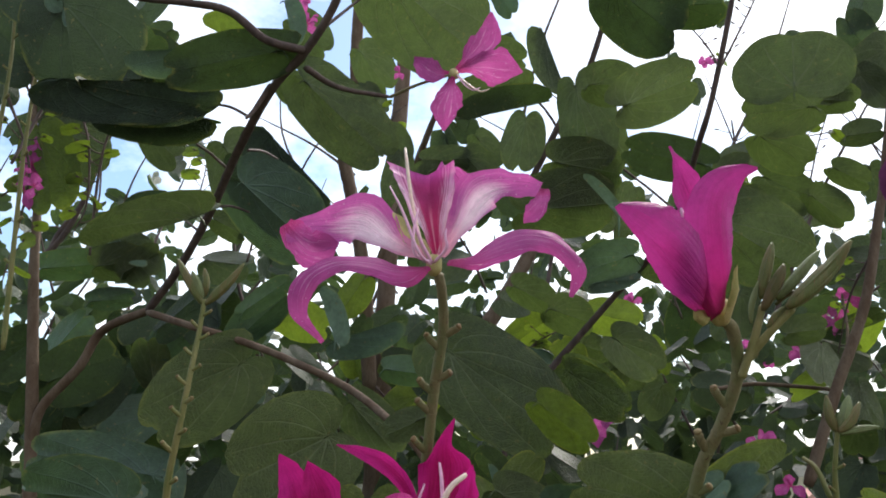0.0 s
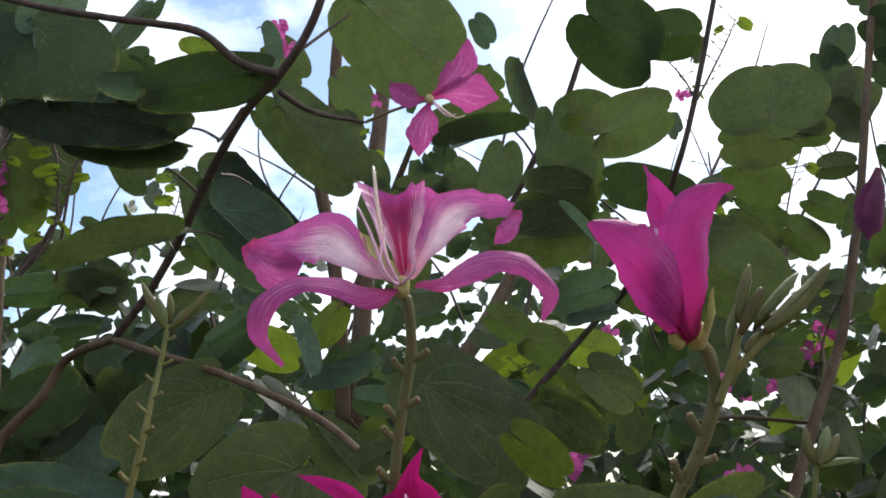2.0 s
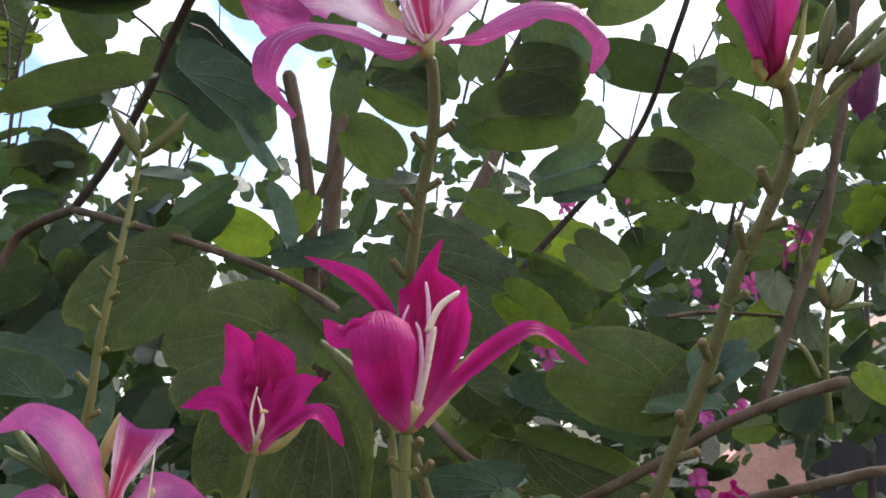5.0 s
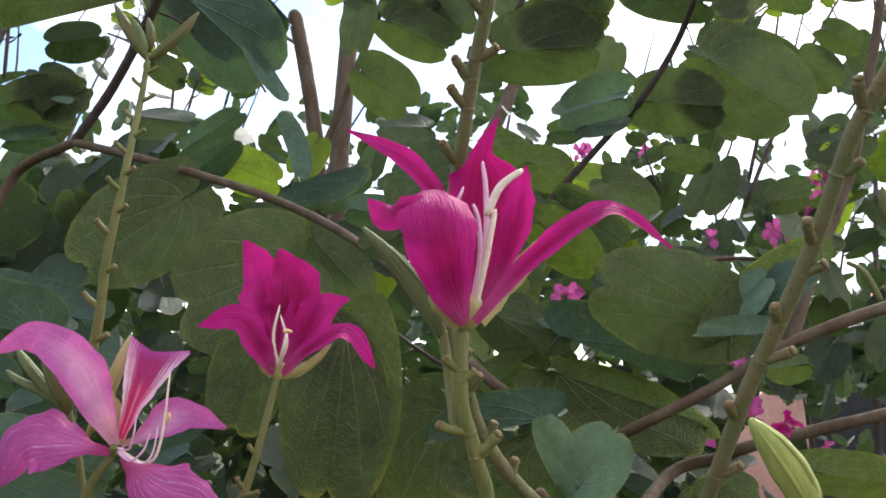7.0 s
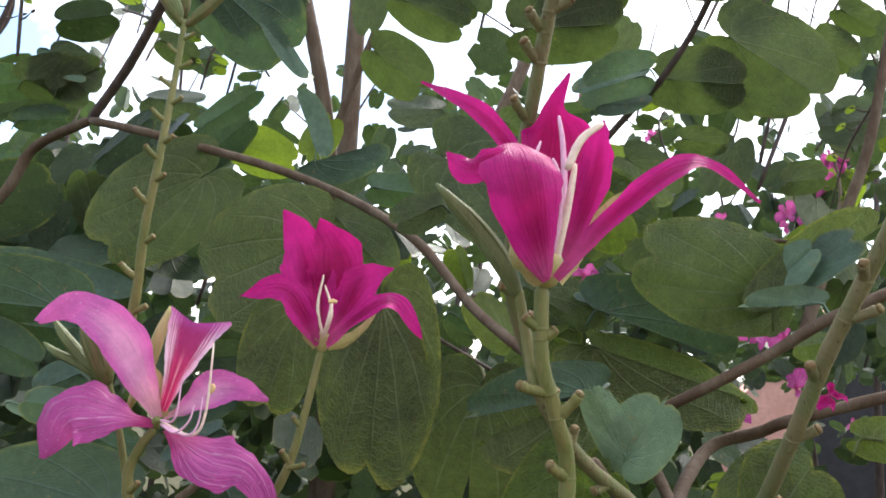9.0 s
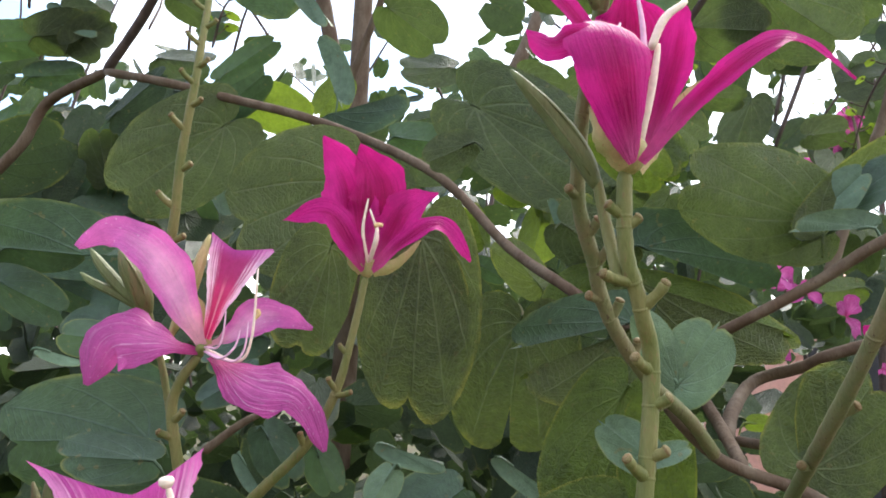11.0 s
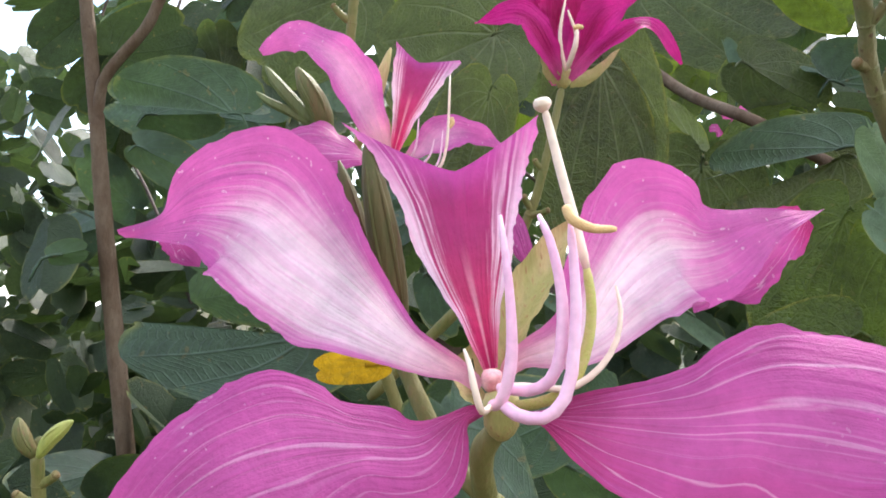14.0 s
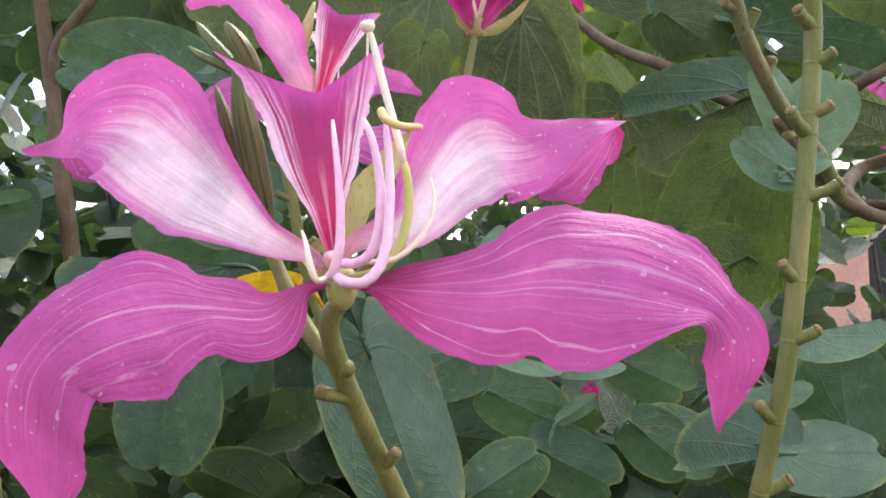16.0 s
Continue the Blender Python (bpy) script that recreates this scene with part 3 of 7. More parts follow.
petal(flower_g, [(-0.1389, 0.346, 1.5262), (-0.1479, 0.348, 1.532), (-0.1577, 0.349, 1.5411), (-0.1679, 0.351, 1.5493), (-0.1778, 0.355, 1.5565), (-0.1897, 0.36, 1.5576), (-0.2002, 0.366, 1.5553), (-0.2096, 0.368, 1.5539)], 0.0374, (0.25, -0.92, 0.15), PINK, "broad", cup=0.1, wave=0.05, nv=72, nu=20, sides=((0.0, 0.143, 0.286, 0.429, 0.571, 0.714, 0.857, 1.0), (0.1, 0.33, 0.77, 0.88, 0.88, 0.44, 0.18, 0.03), (0.1, 0.12, 0.34, 0.68, 0.92, 0.62, 0.15, 0.03)), claw=(-0.1354, 0.3435, 1.5238), label="pink petal with a white heart")
petal(flower_g, [(-0.1999, 0.372, 1.5588), (-0.2014, 0.378, 1.555), (-0.1995, 0.38, 1.551), (-0.1956, 0.378, 1.5471)], 0.0086, (0.3, -0.9, 0.2), PINK_LOW, "strap", cup=0.1, wave=0.05)
petal(flower_g, [(-0.1335, 0.346, 1.5266), (-0.1352, 0.353, 1.5361), (-0.1373, 0.36, 1.5465), (-0.1389, 0.366, 1.559), (-0.1399, 0.37, 1.5749)], 0.0333, (0.05, -1, 0.2), STANDARD, "standard", sides=((0, 0.25, 0.5, 0.75, 0.9, 1), (0.08, 0.27, 0.52, 0.74, 1.06, 1.36), (0.08, 0.23, 0.55, 0.79, 0.92, 1.02)), cup=0.17, wave=0.03, nv=56, nu=24, notch=0.27, label="standard petal with dark crimson streaks")
petal(flower_g, [(-0.1278, 0.346, 1.5289), (-0.117, 0.35, 1.5326), (-0.1085, 0.353, 1.5427), (-0.0998, 0.356, 1.5493), (-0.0897, 0.359, 1.5499), (-0.0774, 0.364, 1.5541), (-0.0641, 0.37, 1.557)], 0.0412, (-0.2, -0.92, 0.15), PINK, "wing", cup=0.1, wave=0.04, nv=72, nu=20, sides=((0.0, 0.167, 0.333, 0.5, 0.667, 0.833, 1.0), (0.1, 0.28, 0.55, 0.9, 0.36, 0.18, 0.03), (0.1, 0.31, 0.62, 0.72, 0.55, 0.24, 0.03)), turned=True, claw=(-0.1316, 0.3445, 1.5254), label="pink petal with a white heart")
petal(flower_g, [(-0.0653, 0.372, 1.5563), (-0.0701, 0.377, 1.5516), (-0.0771, 0.38, 1.545), (-0.0845, 0.38, 1.5395)], 0.0149, (-0.2, -0.9, 0.2), PINK_LOW, "strap", cup=0.05, wave=0.05)
petal(flower_g, [(-0.1391, 0.339, 1.5193), (-0.146, 0.334, 1.5154), (-0.1551, 0.328, 1.5164), (-0.1647, 0.324, 1.5164), (-0.1746, 0.32, 1.5133), (-0.182, 0.318, 1.5074), (-0.1843, 0.318, 1.4996), (-0.1859, 0.322, 1.488), (-0.1864, 0.328, 1.4723)], 0.0347, (-0.1, -0.85, 0.45), PINK_LOW, "droop", cup=-0.08, wave=0.075, nv=72, nu=20, sides=((0.0, 0.125, 0.25, 0.375, 0.5, 0.625, 0.75, 0.875, 1.0), (0.1, 0.62, 0.5, 0.97, 0.87, 0.6, 0.63, 0.57, 0.05), (0.1, 0.35, 0.47, 0.97, 0.85, 0.55, 0.55, 0.5, 0.05)), claw=(-0.1341, 0.342, 1.5202), label="pink petal with pale veins")
petal(flower_g, [(-0.1247, 0.339, 1.5192), (-0.1142, 0.336, 1.5185), (-0.1016, 0.331, 1.5182), (-0.0897, 0.326, 1.519), (-0.0785, 0.322, 1.5175), (-0.0682, 0.317, 1.5145), (-0.0631, 0.314, 1.5123), (-0.0596, 0.314, 1.5062), (-0.06, 0.316, 1.4992), (-0.0613, 0.32, 1.4905)], 0.0497, (0.1, -0.85, 0.45), PINK_LOW, "droop", cup=-0.08, wave=0.06, nv=80, nu=20, sides=((0, 0.111, 0.222, 0.26, 0.285, 0.333, 0.444, 0.556, 0.667, 0.778, 0.889, 1), (0.05, 0.25, 0.47, 0.6, 0.66, 0.82, 0.87, 0.64, 0.29, 0.23, 0.18, 0.02), (0.05, 0.43, 0.62, 0.58, 0.5, 0.68, 0.64, 0.31, 0.14, 0.31, 0.16, 0.02)), claw=(-0.1299, 0.342, 1.5195), label="pink petal with pale veins")
petal(flower_g, [(-0.1327, 0.349, 1.5232), (-0.1287, 0.355, 1.5332), (-0.1226, 0.36, 1.544), (-0.1155, 0.364, 1.555)], 0.0105, (-0.4, -0.85, 0.1), SEPAL, "sepal", cup=0.4, wave=0.03, label="split green-yellow calyx")
petal(flower_g, [(-0.1351, 0.347, 1.5209), (-0.1379, 0.349, 1.5232), (-0.1388, 0.352, 1.5266), (-0.1363, 0.356, 1.5311)], 0.0045, (0.3, -0.85, 0.1), SEPAL, "sepal", cup=0.3, wave=0.03)
stamen(flower_g, [(-0.1339, 0.338, 1.5213), (-0.1323, 0.335, 1.5226), (-0.1306, 0.334, 1.5293), (-0.1307, 0.335, 1.5405), (-0.1319, 0.338, 1.5535)], 0.00105, FILAMENT, "stamen", 0.5)
stamen(flower_g, [(-0.1325, 0.339, 1.5242), (-0.1267, 0.334, 1.5243), (-0.1232, 0.332, 1.5285), (-0.1222, 0.333, 1.5385), (-0.1235, 0.335, 1.5479), (-0.1254, 0.337, 1.5534)], 0.00105, FILAMENT, "stamen", 0.55)
stamen(flower_g, [(-0.1324, 0.337, 1.522), (-0.1297, 0.332, 1.5204), (-0.1254, 0.33, 1.5204), (-0.1218, 0.33, 1.525), (-0.1203, 0.331, 1.5367), (-0.1204, 0.332, 1.5458), (-0.1208, 0.332, 1.5514)], 0.00112, FILAMENT, "stamen", 0.6)
stamen(flower_g, [(-0.1319, 0.34, 1.5243), (-0.1277, 0.338, 1.5245), (-0.1214, 0.336, 1.5242), (-0.1166, 0.336, 1.5268), (-0.113, 0.337, 1.5313), (-0.1117, 0.338, 1.5365), (-0.1122, 0.339, 1.5413)], 0.00062, STYLE, "stamen", 0.5)
stamen(flower_g, [(-0.1337, 0.337, 1.5214), (-0.1356, 0.334, 1.5209), (-0.1368, 0.333, 1.5249), (-0.1375, 0.334, 1.5284), (-0.1384, 0.335, 1.531)], 0.00062, STYLE, "stamen", 0.5)
stamen(flower_g, [(-0.1315, 0.34, 1.5207), (-0.1249, 0.338, 1.5219), (-0.1201, 0.337, 1.5252), (-0.1175, 0.337, 1.5318), (-0.1168, 0.337, 1.5384), (-0.1176, 0.337, 1.5451)], 0.00105, OVARY, "ovary", 0.8)
stamen(flower_g, [(-0.1175, 0.337, 1.5442), (-0.1192, 0.337, 1.5518), (-0.1213, 0.338, 1.5607), (-0.1228, 0.339, 1.5678), (-0.1239, 0.339, 1.5722)], 0.00088, STYLE, "style", 0.75)
stamen(flower_g, [(-0.1239, 0.339, 1.5716), (-0.1242, 0.339, 1.573), (-0.1243, 0.339, 1.574)], 0.00165, STYLE, "stigma", 0.9)
stamen(flower_g, [(-0.1216, 0.331, 1.5541), (-0.1207, 0.33, 1.5519), (-0.1176, 0.33, 1.5504), (-0.1135, 0.331, 1.5503)], 0.00090, ANTHER, "anther", 0.7)
stalk(stem_g, [(-0.1315, 0.354, 1.5), (-0.1412, 0.36, 1.5087), (-0.1497, 0.368, 1.5246), (-0.1529, 0.372, 1.5344)], 0.0021, 0.0016, STEM, name="side_stalk")
bud(stem_g, [(-0.1502, 0.362, 1.5316), (-0.1526, 0.362, 1.5451), (-0.155, 0.362, 1.5587), (-0.1574, 0.364, 1.5715)], 0.0034, BUD_DARK)
bud(stem_g, [(-0.1531, 0.368, 1.5314), (-0.1572, 0.369, 1.5454), (-0.1608, 0.37, 1.5586), (-0.1641, 0.372, 1.5692)], 0.0022, BUD_DARK)

stem_f = thing("flowering_stem", (-0.154, 0.62, 1.449), "green stalk carrying an open pink flower and a cluster of buds", "flower", "flowering stems of the orchid tree")
stalk(stem_f, [(-0.154, 0.62, 1.449), (-0.1744, 0.6, 1.5104), (-0.1811, 0.59, 1.5534), (-0.1835, 0.588, 1.5758), (-0.1784, 0.586, 1.5897), (-0.1702, 0.585, 1.6008)], 0.0034, 0.0022, STEM, [(0.45, 1, 0.006), (0.52, -1, 0.007), (0.3, -1, 0.007)])
flower_f = hub(stem_f, (-0.17, 0.585, 1.6025), (0.35, -0.5, 0.8), 0.0026, 0.0076, STEM)
petal(flower_f, [(-0.1686, 0.585, 1.6058), (-0.1763, 0.581, 1.6225), (-0.1856, 0.577, 1.6418), (-0.1968, 0.573, 1.6549), (-0.2116, 0.571, 1.6614), (-0.2265, 0.571, 1.6538)], 0.0253, (0.35, -0.9, 0.2), PINK_SOFT, "wing", sides=((0, 0.2, 0.4, 0.6, 0.8, 1), (0.18, 0.62, 0.84, 0.84, 0.62, 0.07), (0.18, 0.53, 1.0, 1.0, 0.67, 0.07)), cup=0.12, wave=0.15)
petal(flower_f, [(-0.1672, 0.587, 1.6093), (-0.1621, 0.589, 1.628), (-0.1572, 0.591, 1.6457), (-0.1541, 0.595, 1.6595)], 0.0402, (0.1, -1, 0.1), STANDARD, "standard", cup=0.18, wave=0.05, sides=((0, 0.33, 0.66, 0.9, 1), (0.1, 0.28, 0.55, 0.62, 0.62), (0.1, 0.3, 0.7, 0.95, 0.95)))
petal(flower_f, [(-0.1671, 0.589, 1.6053), (-0.1551, 0.591, 1.61), (-0.1426, 0.593, 1.6185), (-0.1299, 0.595, 1.6199), (-0.1145, 0.597, 1.6148)], 0.0293, (-0.3, -0.8, 0.4), PINK_SOFT, "blade", sides=((0, 0.25, 0.5, 0.75, 1), (0.1, 0.44, 1.0, 0.44, 0.06), (0.1, 0.24, 0.7, 0.5, 0.06)), cup=0.1, wave=0.08, turned=True)
petal(flower_f, [(-0.1704, 0.583, 1.6031), (-0.19, 0.573, 1.6092), (-0.2102, 0.569, 1.6093), (-0.2186, 0.567, 1.5875)], 0.0372, (-0.1, -0.8, 0.6), PINK_LOW, "blade", cup=-0.08, wave=0.06)
petal(flower_f, [(-0.1642, 0.583, 1.6002), (-0.1405, 0.571, 1.5868), (-0.1181, 0.565, 1.58), (-0.1059, 0.565, 1.5546)], 0.0333, (0.2, -0.8, 0.6), PINK_LOW, "droop", cup=-0.08, wave=0.06)
petal(flower_f, [(-0.1684, 0.589, 1.606), (-0.1726, 0.591, 1.621), (-0.1768, 0.593, 1.6357)], 0.0101, (0.3, -0.9, 0.1), SEPAL, "sepal", cup=0.2)
stamen(flower_f, [(-0.1659, 0.581, 1.6041), (-0.1492, 0.573, 1.5978), (-0.1422, 0.571, 1.6087), (-0.1399, 0.573, 1.6436)], 0.00076, STYLE, "style", 0.7)
stamen(flower_f, [(-0.1658, 0.581, 1.603), (-0.1515, 0.571, 1.5978), (-0.1454, 0.569, 1.6032), (-0.1435, 0.569, 1.6169)], 0.00058, FILAMENT, "stamen", 0.6)
stamen(flower_f, [(-0.1667, 0.581, 1.605), (-0.1588, 0.573, 1.6048), (-0.1555, 0.569, 1.6115), (-0.1544, 0.569, 1.6224)], 0.00058, FILAMENT, "stamen", 0.6)
stamen(flower_f, [(-0.1667, 0.581, 1.603), (-0.157, 0.571, 1.5993), (-0.15, 0.569, 1.6046), (-0.1474, 0.569, 1.6128)], 0.00058, FILAMENT, "stamen", 0.6)
stamen(flower_f, [(-0.1399, 0.572, 1.6231), (-0.1391, 0.572, 1.6208), (-0.1412, 0.572, 1.6181)], 0.00117, ANTHER, "anther", 0.7)
stalk(stem_f, [(-0.1836, 0.592, 1.5644), (-0.1925, 0.6, 1.5983), (-0.2006, 0.602, 1.6262)], 0.0021, 0.0016, STEM, name="side_stalk")
bud(stem_f, [(-0.2004, 0.602, 1.6218), (-0.2043, 0.602, 1.6337), (-0.2105, 0.602, 1.6456), (-0.2161, 0.602, 1.6561)], 0.0061, BUD)
bud(stem_f, [(-0.2036, 0.606, 1.625), (-0.2157, 0.606, 1.637), (-0.2264, 0.606, 1.6491), (-0.2326, 0.606, 1.6582)], 0.0034, BUD_PALE)
bud(stem_f, [(-0.2054, 0.607, 1.6251), (-0.2188, 0.607, 1.6341), (-0.2307, 0.607, 1.6402), (-0.2376, 0.607, 1.6456)], 0.0025, BUD_PALE)
bud(stem_f, [(-0.1886, 0.6, 1.6099), (-0.1805, 0.6, 1.6304), (-0.1746, 0.6, 1.6482), (-0.1692, 0.6, 1.6648)], 0.0039, SEPAL)

stem_e = thing("flowering_stem", (-0.1833, 0.63, 1.49), "green stalk carrying a half-open deep magenta flower", "flower", "flowering stems of the orchid tree")
stalk(stem_e, [(-0.1833, 0.63, 1.49), (-0.1438, 0.61, 1.5289), (-0.1183, 0.6, 1.5539), (-0.1029, 0.592, 1.58), (-0.0942, 0.588, 1.6086), (-0.0866, 0.587, 1.6411)], 0.0032, 0.0018, STEM, [(0.62, 1, 0.006), (0.6, -1, 0.008), (0.75, 1, 0.004), (0.4, 1, 0.006)])
flower_e = hub(stem_e, (-0.0861, 0.587, 1.6447), (0.05, -0.2, 1), 0.0041, 0.0094, SEPAL)
petal(flower_e, [(-0.0875, 0.595, 1.6436), (-0.0928, 0.601, 1.6724), (-0.0983, 0.605, 1.6966), (-0.1104, 0.605, 1.7201)], 0.0282, (0.15, -1, 0.1), MAGENTA, "vase", cup=0.15)
petal(flower_e, [(-0.086, 0.595, 1.6436), (-0.0804, 0.601, 1.6709), (-0.0798, 0.603, 1.6917), (-0.0903, 0.605, 1.7152)], 0.0331, (-0.1, -1, 0.1), MAGENTA_LINED, "vase", cup=0.2, label="deep magenta petal with dark streaks")
petal(flower_e, [(-0.0841, 0.591, 1.6434), (-0.0735, 0.593, 1.664), (-0.0646, 0.593, 1.678), (-0.0481, 0.593, 1.6856)], 0.0221, (-0.3, -0.9, 0.1), MAGENTA, "vase", cup=0.12)
petal(flower_e, [(-0.0884, 0.583, 1.6431), (-0.0955, 0.577, 1.6581), (-0.1068, 0.575, 1.672), (-0.1283, 0.575, 1.668)], 0.0172, (0.3, -0.8, 0.3), MAGENTA, "vase", cup=0.1)
petal(flower_e, [(-0.0834, 0.583, 1.6431), (-0.067, 0.575, 1.6575), (-0.0495, 0.571, 1.6652), (-0.0338, 0.571, 1.6463)], 0.0135, (0.1, -0.7, 0.7), MAGENTA, "strap", cup=0.1)
petal(flower_e, [(-0.0895, 0.584, 1.6417), (-0.094, 0.581, 1.6487), (-0.0975, 0.581, 1.6569)], 0.0065, (-0.4, -0.9, 0), SEPAL, "sepal", cup=-0.2)
petal(flower_e, [(-0.0831, 0.587, 1.642), (-0.0698, 0.591, 1.6483), (-0.0577, 0.593, 1.6606)], 0.0059, (0.3, -0.9, 0), SEPAL, "sepal", cup=-0.2)
stamen(flower_e, [(-0.0854, 0.583, 1.6474), (-0.0882, 0.579, 1.663), (-0.0854, 0.579, 1.6801)], 0.00088, STYLE, "stamen", 0.6)
stamen(flower_e, [(-0.0854, 0.581, 1.6472), (-0.0807, 0.577, 1.6598), (-0.0845, 0.577, 1.6744)], 0.00088, STYLE, "stamen", 0.6)
stamen(flower_e, [(-0.0848, 0.581, 1.6481), (-0.0819, 0.575, 1.6566), (-0.0807, 0.575, 1.6647)], 0.00132, STYLE, "style", 0.7)
stamen(flower_e, [(-0.0824, 0.575, 1.6653), (-0.0802, 0.575, 1.6659), (-0.0779, 0.575, 1.6653)], 0.00117, ANTHER, "anther", 0.7)

stem_d = thing("flowering_stem", (-0.0218, 0.46, 1.387), "thick green stalk carrying a tall half-open magenta flower", "flower", "flowering stems of the orchid tree")
stalk(stem_d, [(-0.0218, 0.46, 1.387), (-0.0154, 0.435, 1.4319), (-0.0104, 0.425, 1.4644), (-0.0044, 0.418, 1.5046), (0.0074, 0.422, 1.5867), (0.0034, 0.416, 1.6119), (-0.0021, 0.412, 1.6312), (-0.0021, 0.41, 1.6562)], 0.0031, 0.0025, STEM, [(0.925, 1, 0.004), (0.907, -1, 0.003), (0.789, 1, 0.009), (0.722, -1, 0.009), (0.590, 1, 0.007), (0.570, -1, 0.004), (0.534, -1, 0.004), (0.528, 1, 0.009), (0.499, -1, 0.009), (0.455, 1, 0.006), (0.412, -1, 0.006), (0.323, 1, 0.006), (0.222, -1, 0.007)])
flower_d = hub(stem_d, (-0.0007, 0.41, 1.6609), (0.05, -0.1, 1), 0.0059, 0.0111, SEPAL)
petal(flower_d, [(0.001, 0.42, 1.66), (0.0032, 0.427, 1.6804), (0.006, 0.43, 1.698), (0.0084, 0.431, 1.7135), (0.0083, 0.429, 1.724), (0.0128, 0.425, 1.7361)], 0.0309, (0, -1, 0.1), MAGENTA_LINED, "vase", sides=((0, 0.2, 0.4, 0.6, 0.8, 1), (0.2, 0.64, 0.73, 0.88, 0.29, 0.03), (0.2, 0.8, 1.0, 0.93, 0.19, 0.03)), cup=0.2, wave=0.04, nv=48, nu=16, label="deep magenta petal with dark streaks")
petal(flower_d, [(-0.0007, 0.418, 1.662), (-0.0044, 0.418, 1.6856), (-0.0113, 0.416, 1.7046), (-0.0215, 0.412, 1.7147), (-0.0314, 0.408, 1.7197), (-0.0425, 0.404, 1.7235)], 0.0090, (0.2, -0.9, 0.3), MAGENTA, "vase", cup=0.1, sides=((0, 0.3, 0.55, 0.7, 0.85, 1), (0.3, 0.7, 1, 0.9, 0.6, 0.04), (0.3, 0.7, 1, 0.9, 0.6, 0.04)))
petal(flower_d, [(0.0054, 0.414, 1.6615), (0.0135, 0.416, 1.6795), (0.019, 0.416, 1.6955), (0.0208, 0.414, 1.7071), (0.0213, 0.412, 1.7142)], 0.0125, (-0.6, -0.8, 0.1), MAGENTA, "vase", cup=0.15)
petal(flower_d, [(-0.002, 0.4, 1.6565), (-0.0053, 0.392, 1.6638), (-0.009, 0.386, 1.6751), (-0.0113, 0.385, 1.6863), (-0.0123, 0.39, 1.6957), (-0.0132, 0.4, 1.7019)], 0.0256, (0.05, -0.95, 0.1), MAGENTA, "vase", cup=-0.16, wave=0.03, sides=((0, 0.2, 0.45, 0.7, 0.88, 1), (0.15, 0.5, 0.9, 1, 0.9, 0.45), (0.15, 0.5, 0.9, 1, 0.9, 0.45)))
petal(flower_d, [(-0.0121, 0.392, 1.6935), (-0.0205, 0.392, 1.6939), (-0.0274, 0.396, 1.693), (-0.0345, 0.4, 1.6981)], 0.0127, (0.1, -0.95, 0.2), MAGENTA, "vase", cup=-0.1, wave=0.05, sides=((0, 0.35, 0.7, 0.85, 1), (0.8, 0.85, 1, 0.6, 0.05), (0.8, 0.7, 0.6, 0.4, 0.05)))
petal(flower_d, [(0.0017, 0.404, 1.6574), (0.0226, 0.396, 1.6803), (0.045, 0.392, 1.6937), (0.0661, 0.392, 1.6815)], 0.0098, (0.1, -0.7, 0.7), MAGENTA, "strap", cup=0.1)
petal(flower_d, [(-0.0039, 0.404, 1.6555), (-0.0103, 0.4, 1.6632), (-0.0147, 0.402, 1.6745)], 0.0090, (-0.6, -0.8, 0), SEPAL, "sepal", cup=-0.2)
petal(flower_d, [(0.0051, 0.418, 1.6591), (0.0195, 0.424, 1.677), (0.0331, 0.426, 1.6931)], 0.0087, (0.3, -0.9, 0), SEPAL, "sepal", cup=-0.2)
stamen(flower_d, [(0.0015, 0.408, 1.6607), (0.0058, 0.404, 1.6808), (0.0089, 0.404, 1.6962)], 0.00135, STYLE, "ovary", 0.7)
stamen(flower_d, [(0.0056, 0.402, 1.6937), (0.0105, 0.402, 1.7038), (0.0183, 0.403, 1.7101)], 0.0014, STYLE, "style", 0.8)
stamen(flower_d, [(0.0005, 0.408, 1.6607), (0.0035, 0.404, 1.6789), (0.0031, 0.404, 1.6922), (0.0013, 0.404, 1.698)], 0.0009, FILAMENT, "stamen", 0.6)
stamen(flower_d, [(0.0008, 0.41, 1.6609), (0.0064, 0.412, 1.6864), (0.0067, 0.412, 1.7043), (0.0055, 0.412, 1.7153)], 0.0011, FILAMENT, "stamen", 0.6)
stamen(flower_d, [(-0.001, 0.41, 1.6647), (-0.0017, 0.41, 1.68), (-0.0044, 0.41, 1.6956), (-0.0014, 0.41, 1.7055)], 0.0009, FILAMENT, "stamen", 0.6)
stalk(stem_d, [(-0.0036, 0.415, 1.6202), (-0.0056, 0.42, 1.639), (-0.008, 0.422, 1.6565)], 0.0022, 0.0018, STEM, name="side_stalk")
bud(stem_d, [(-0.0075, 0.422, 1.6526), (-0.0129, 0.422, 1.6644), (-0.0227, 0.422, 1.6781), (-0.0366, 0.418, 1.692)], 0.0040, BUD_PALE)

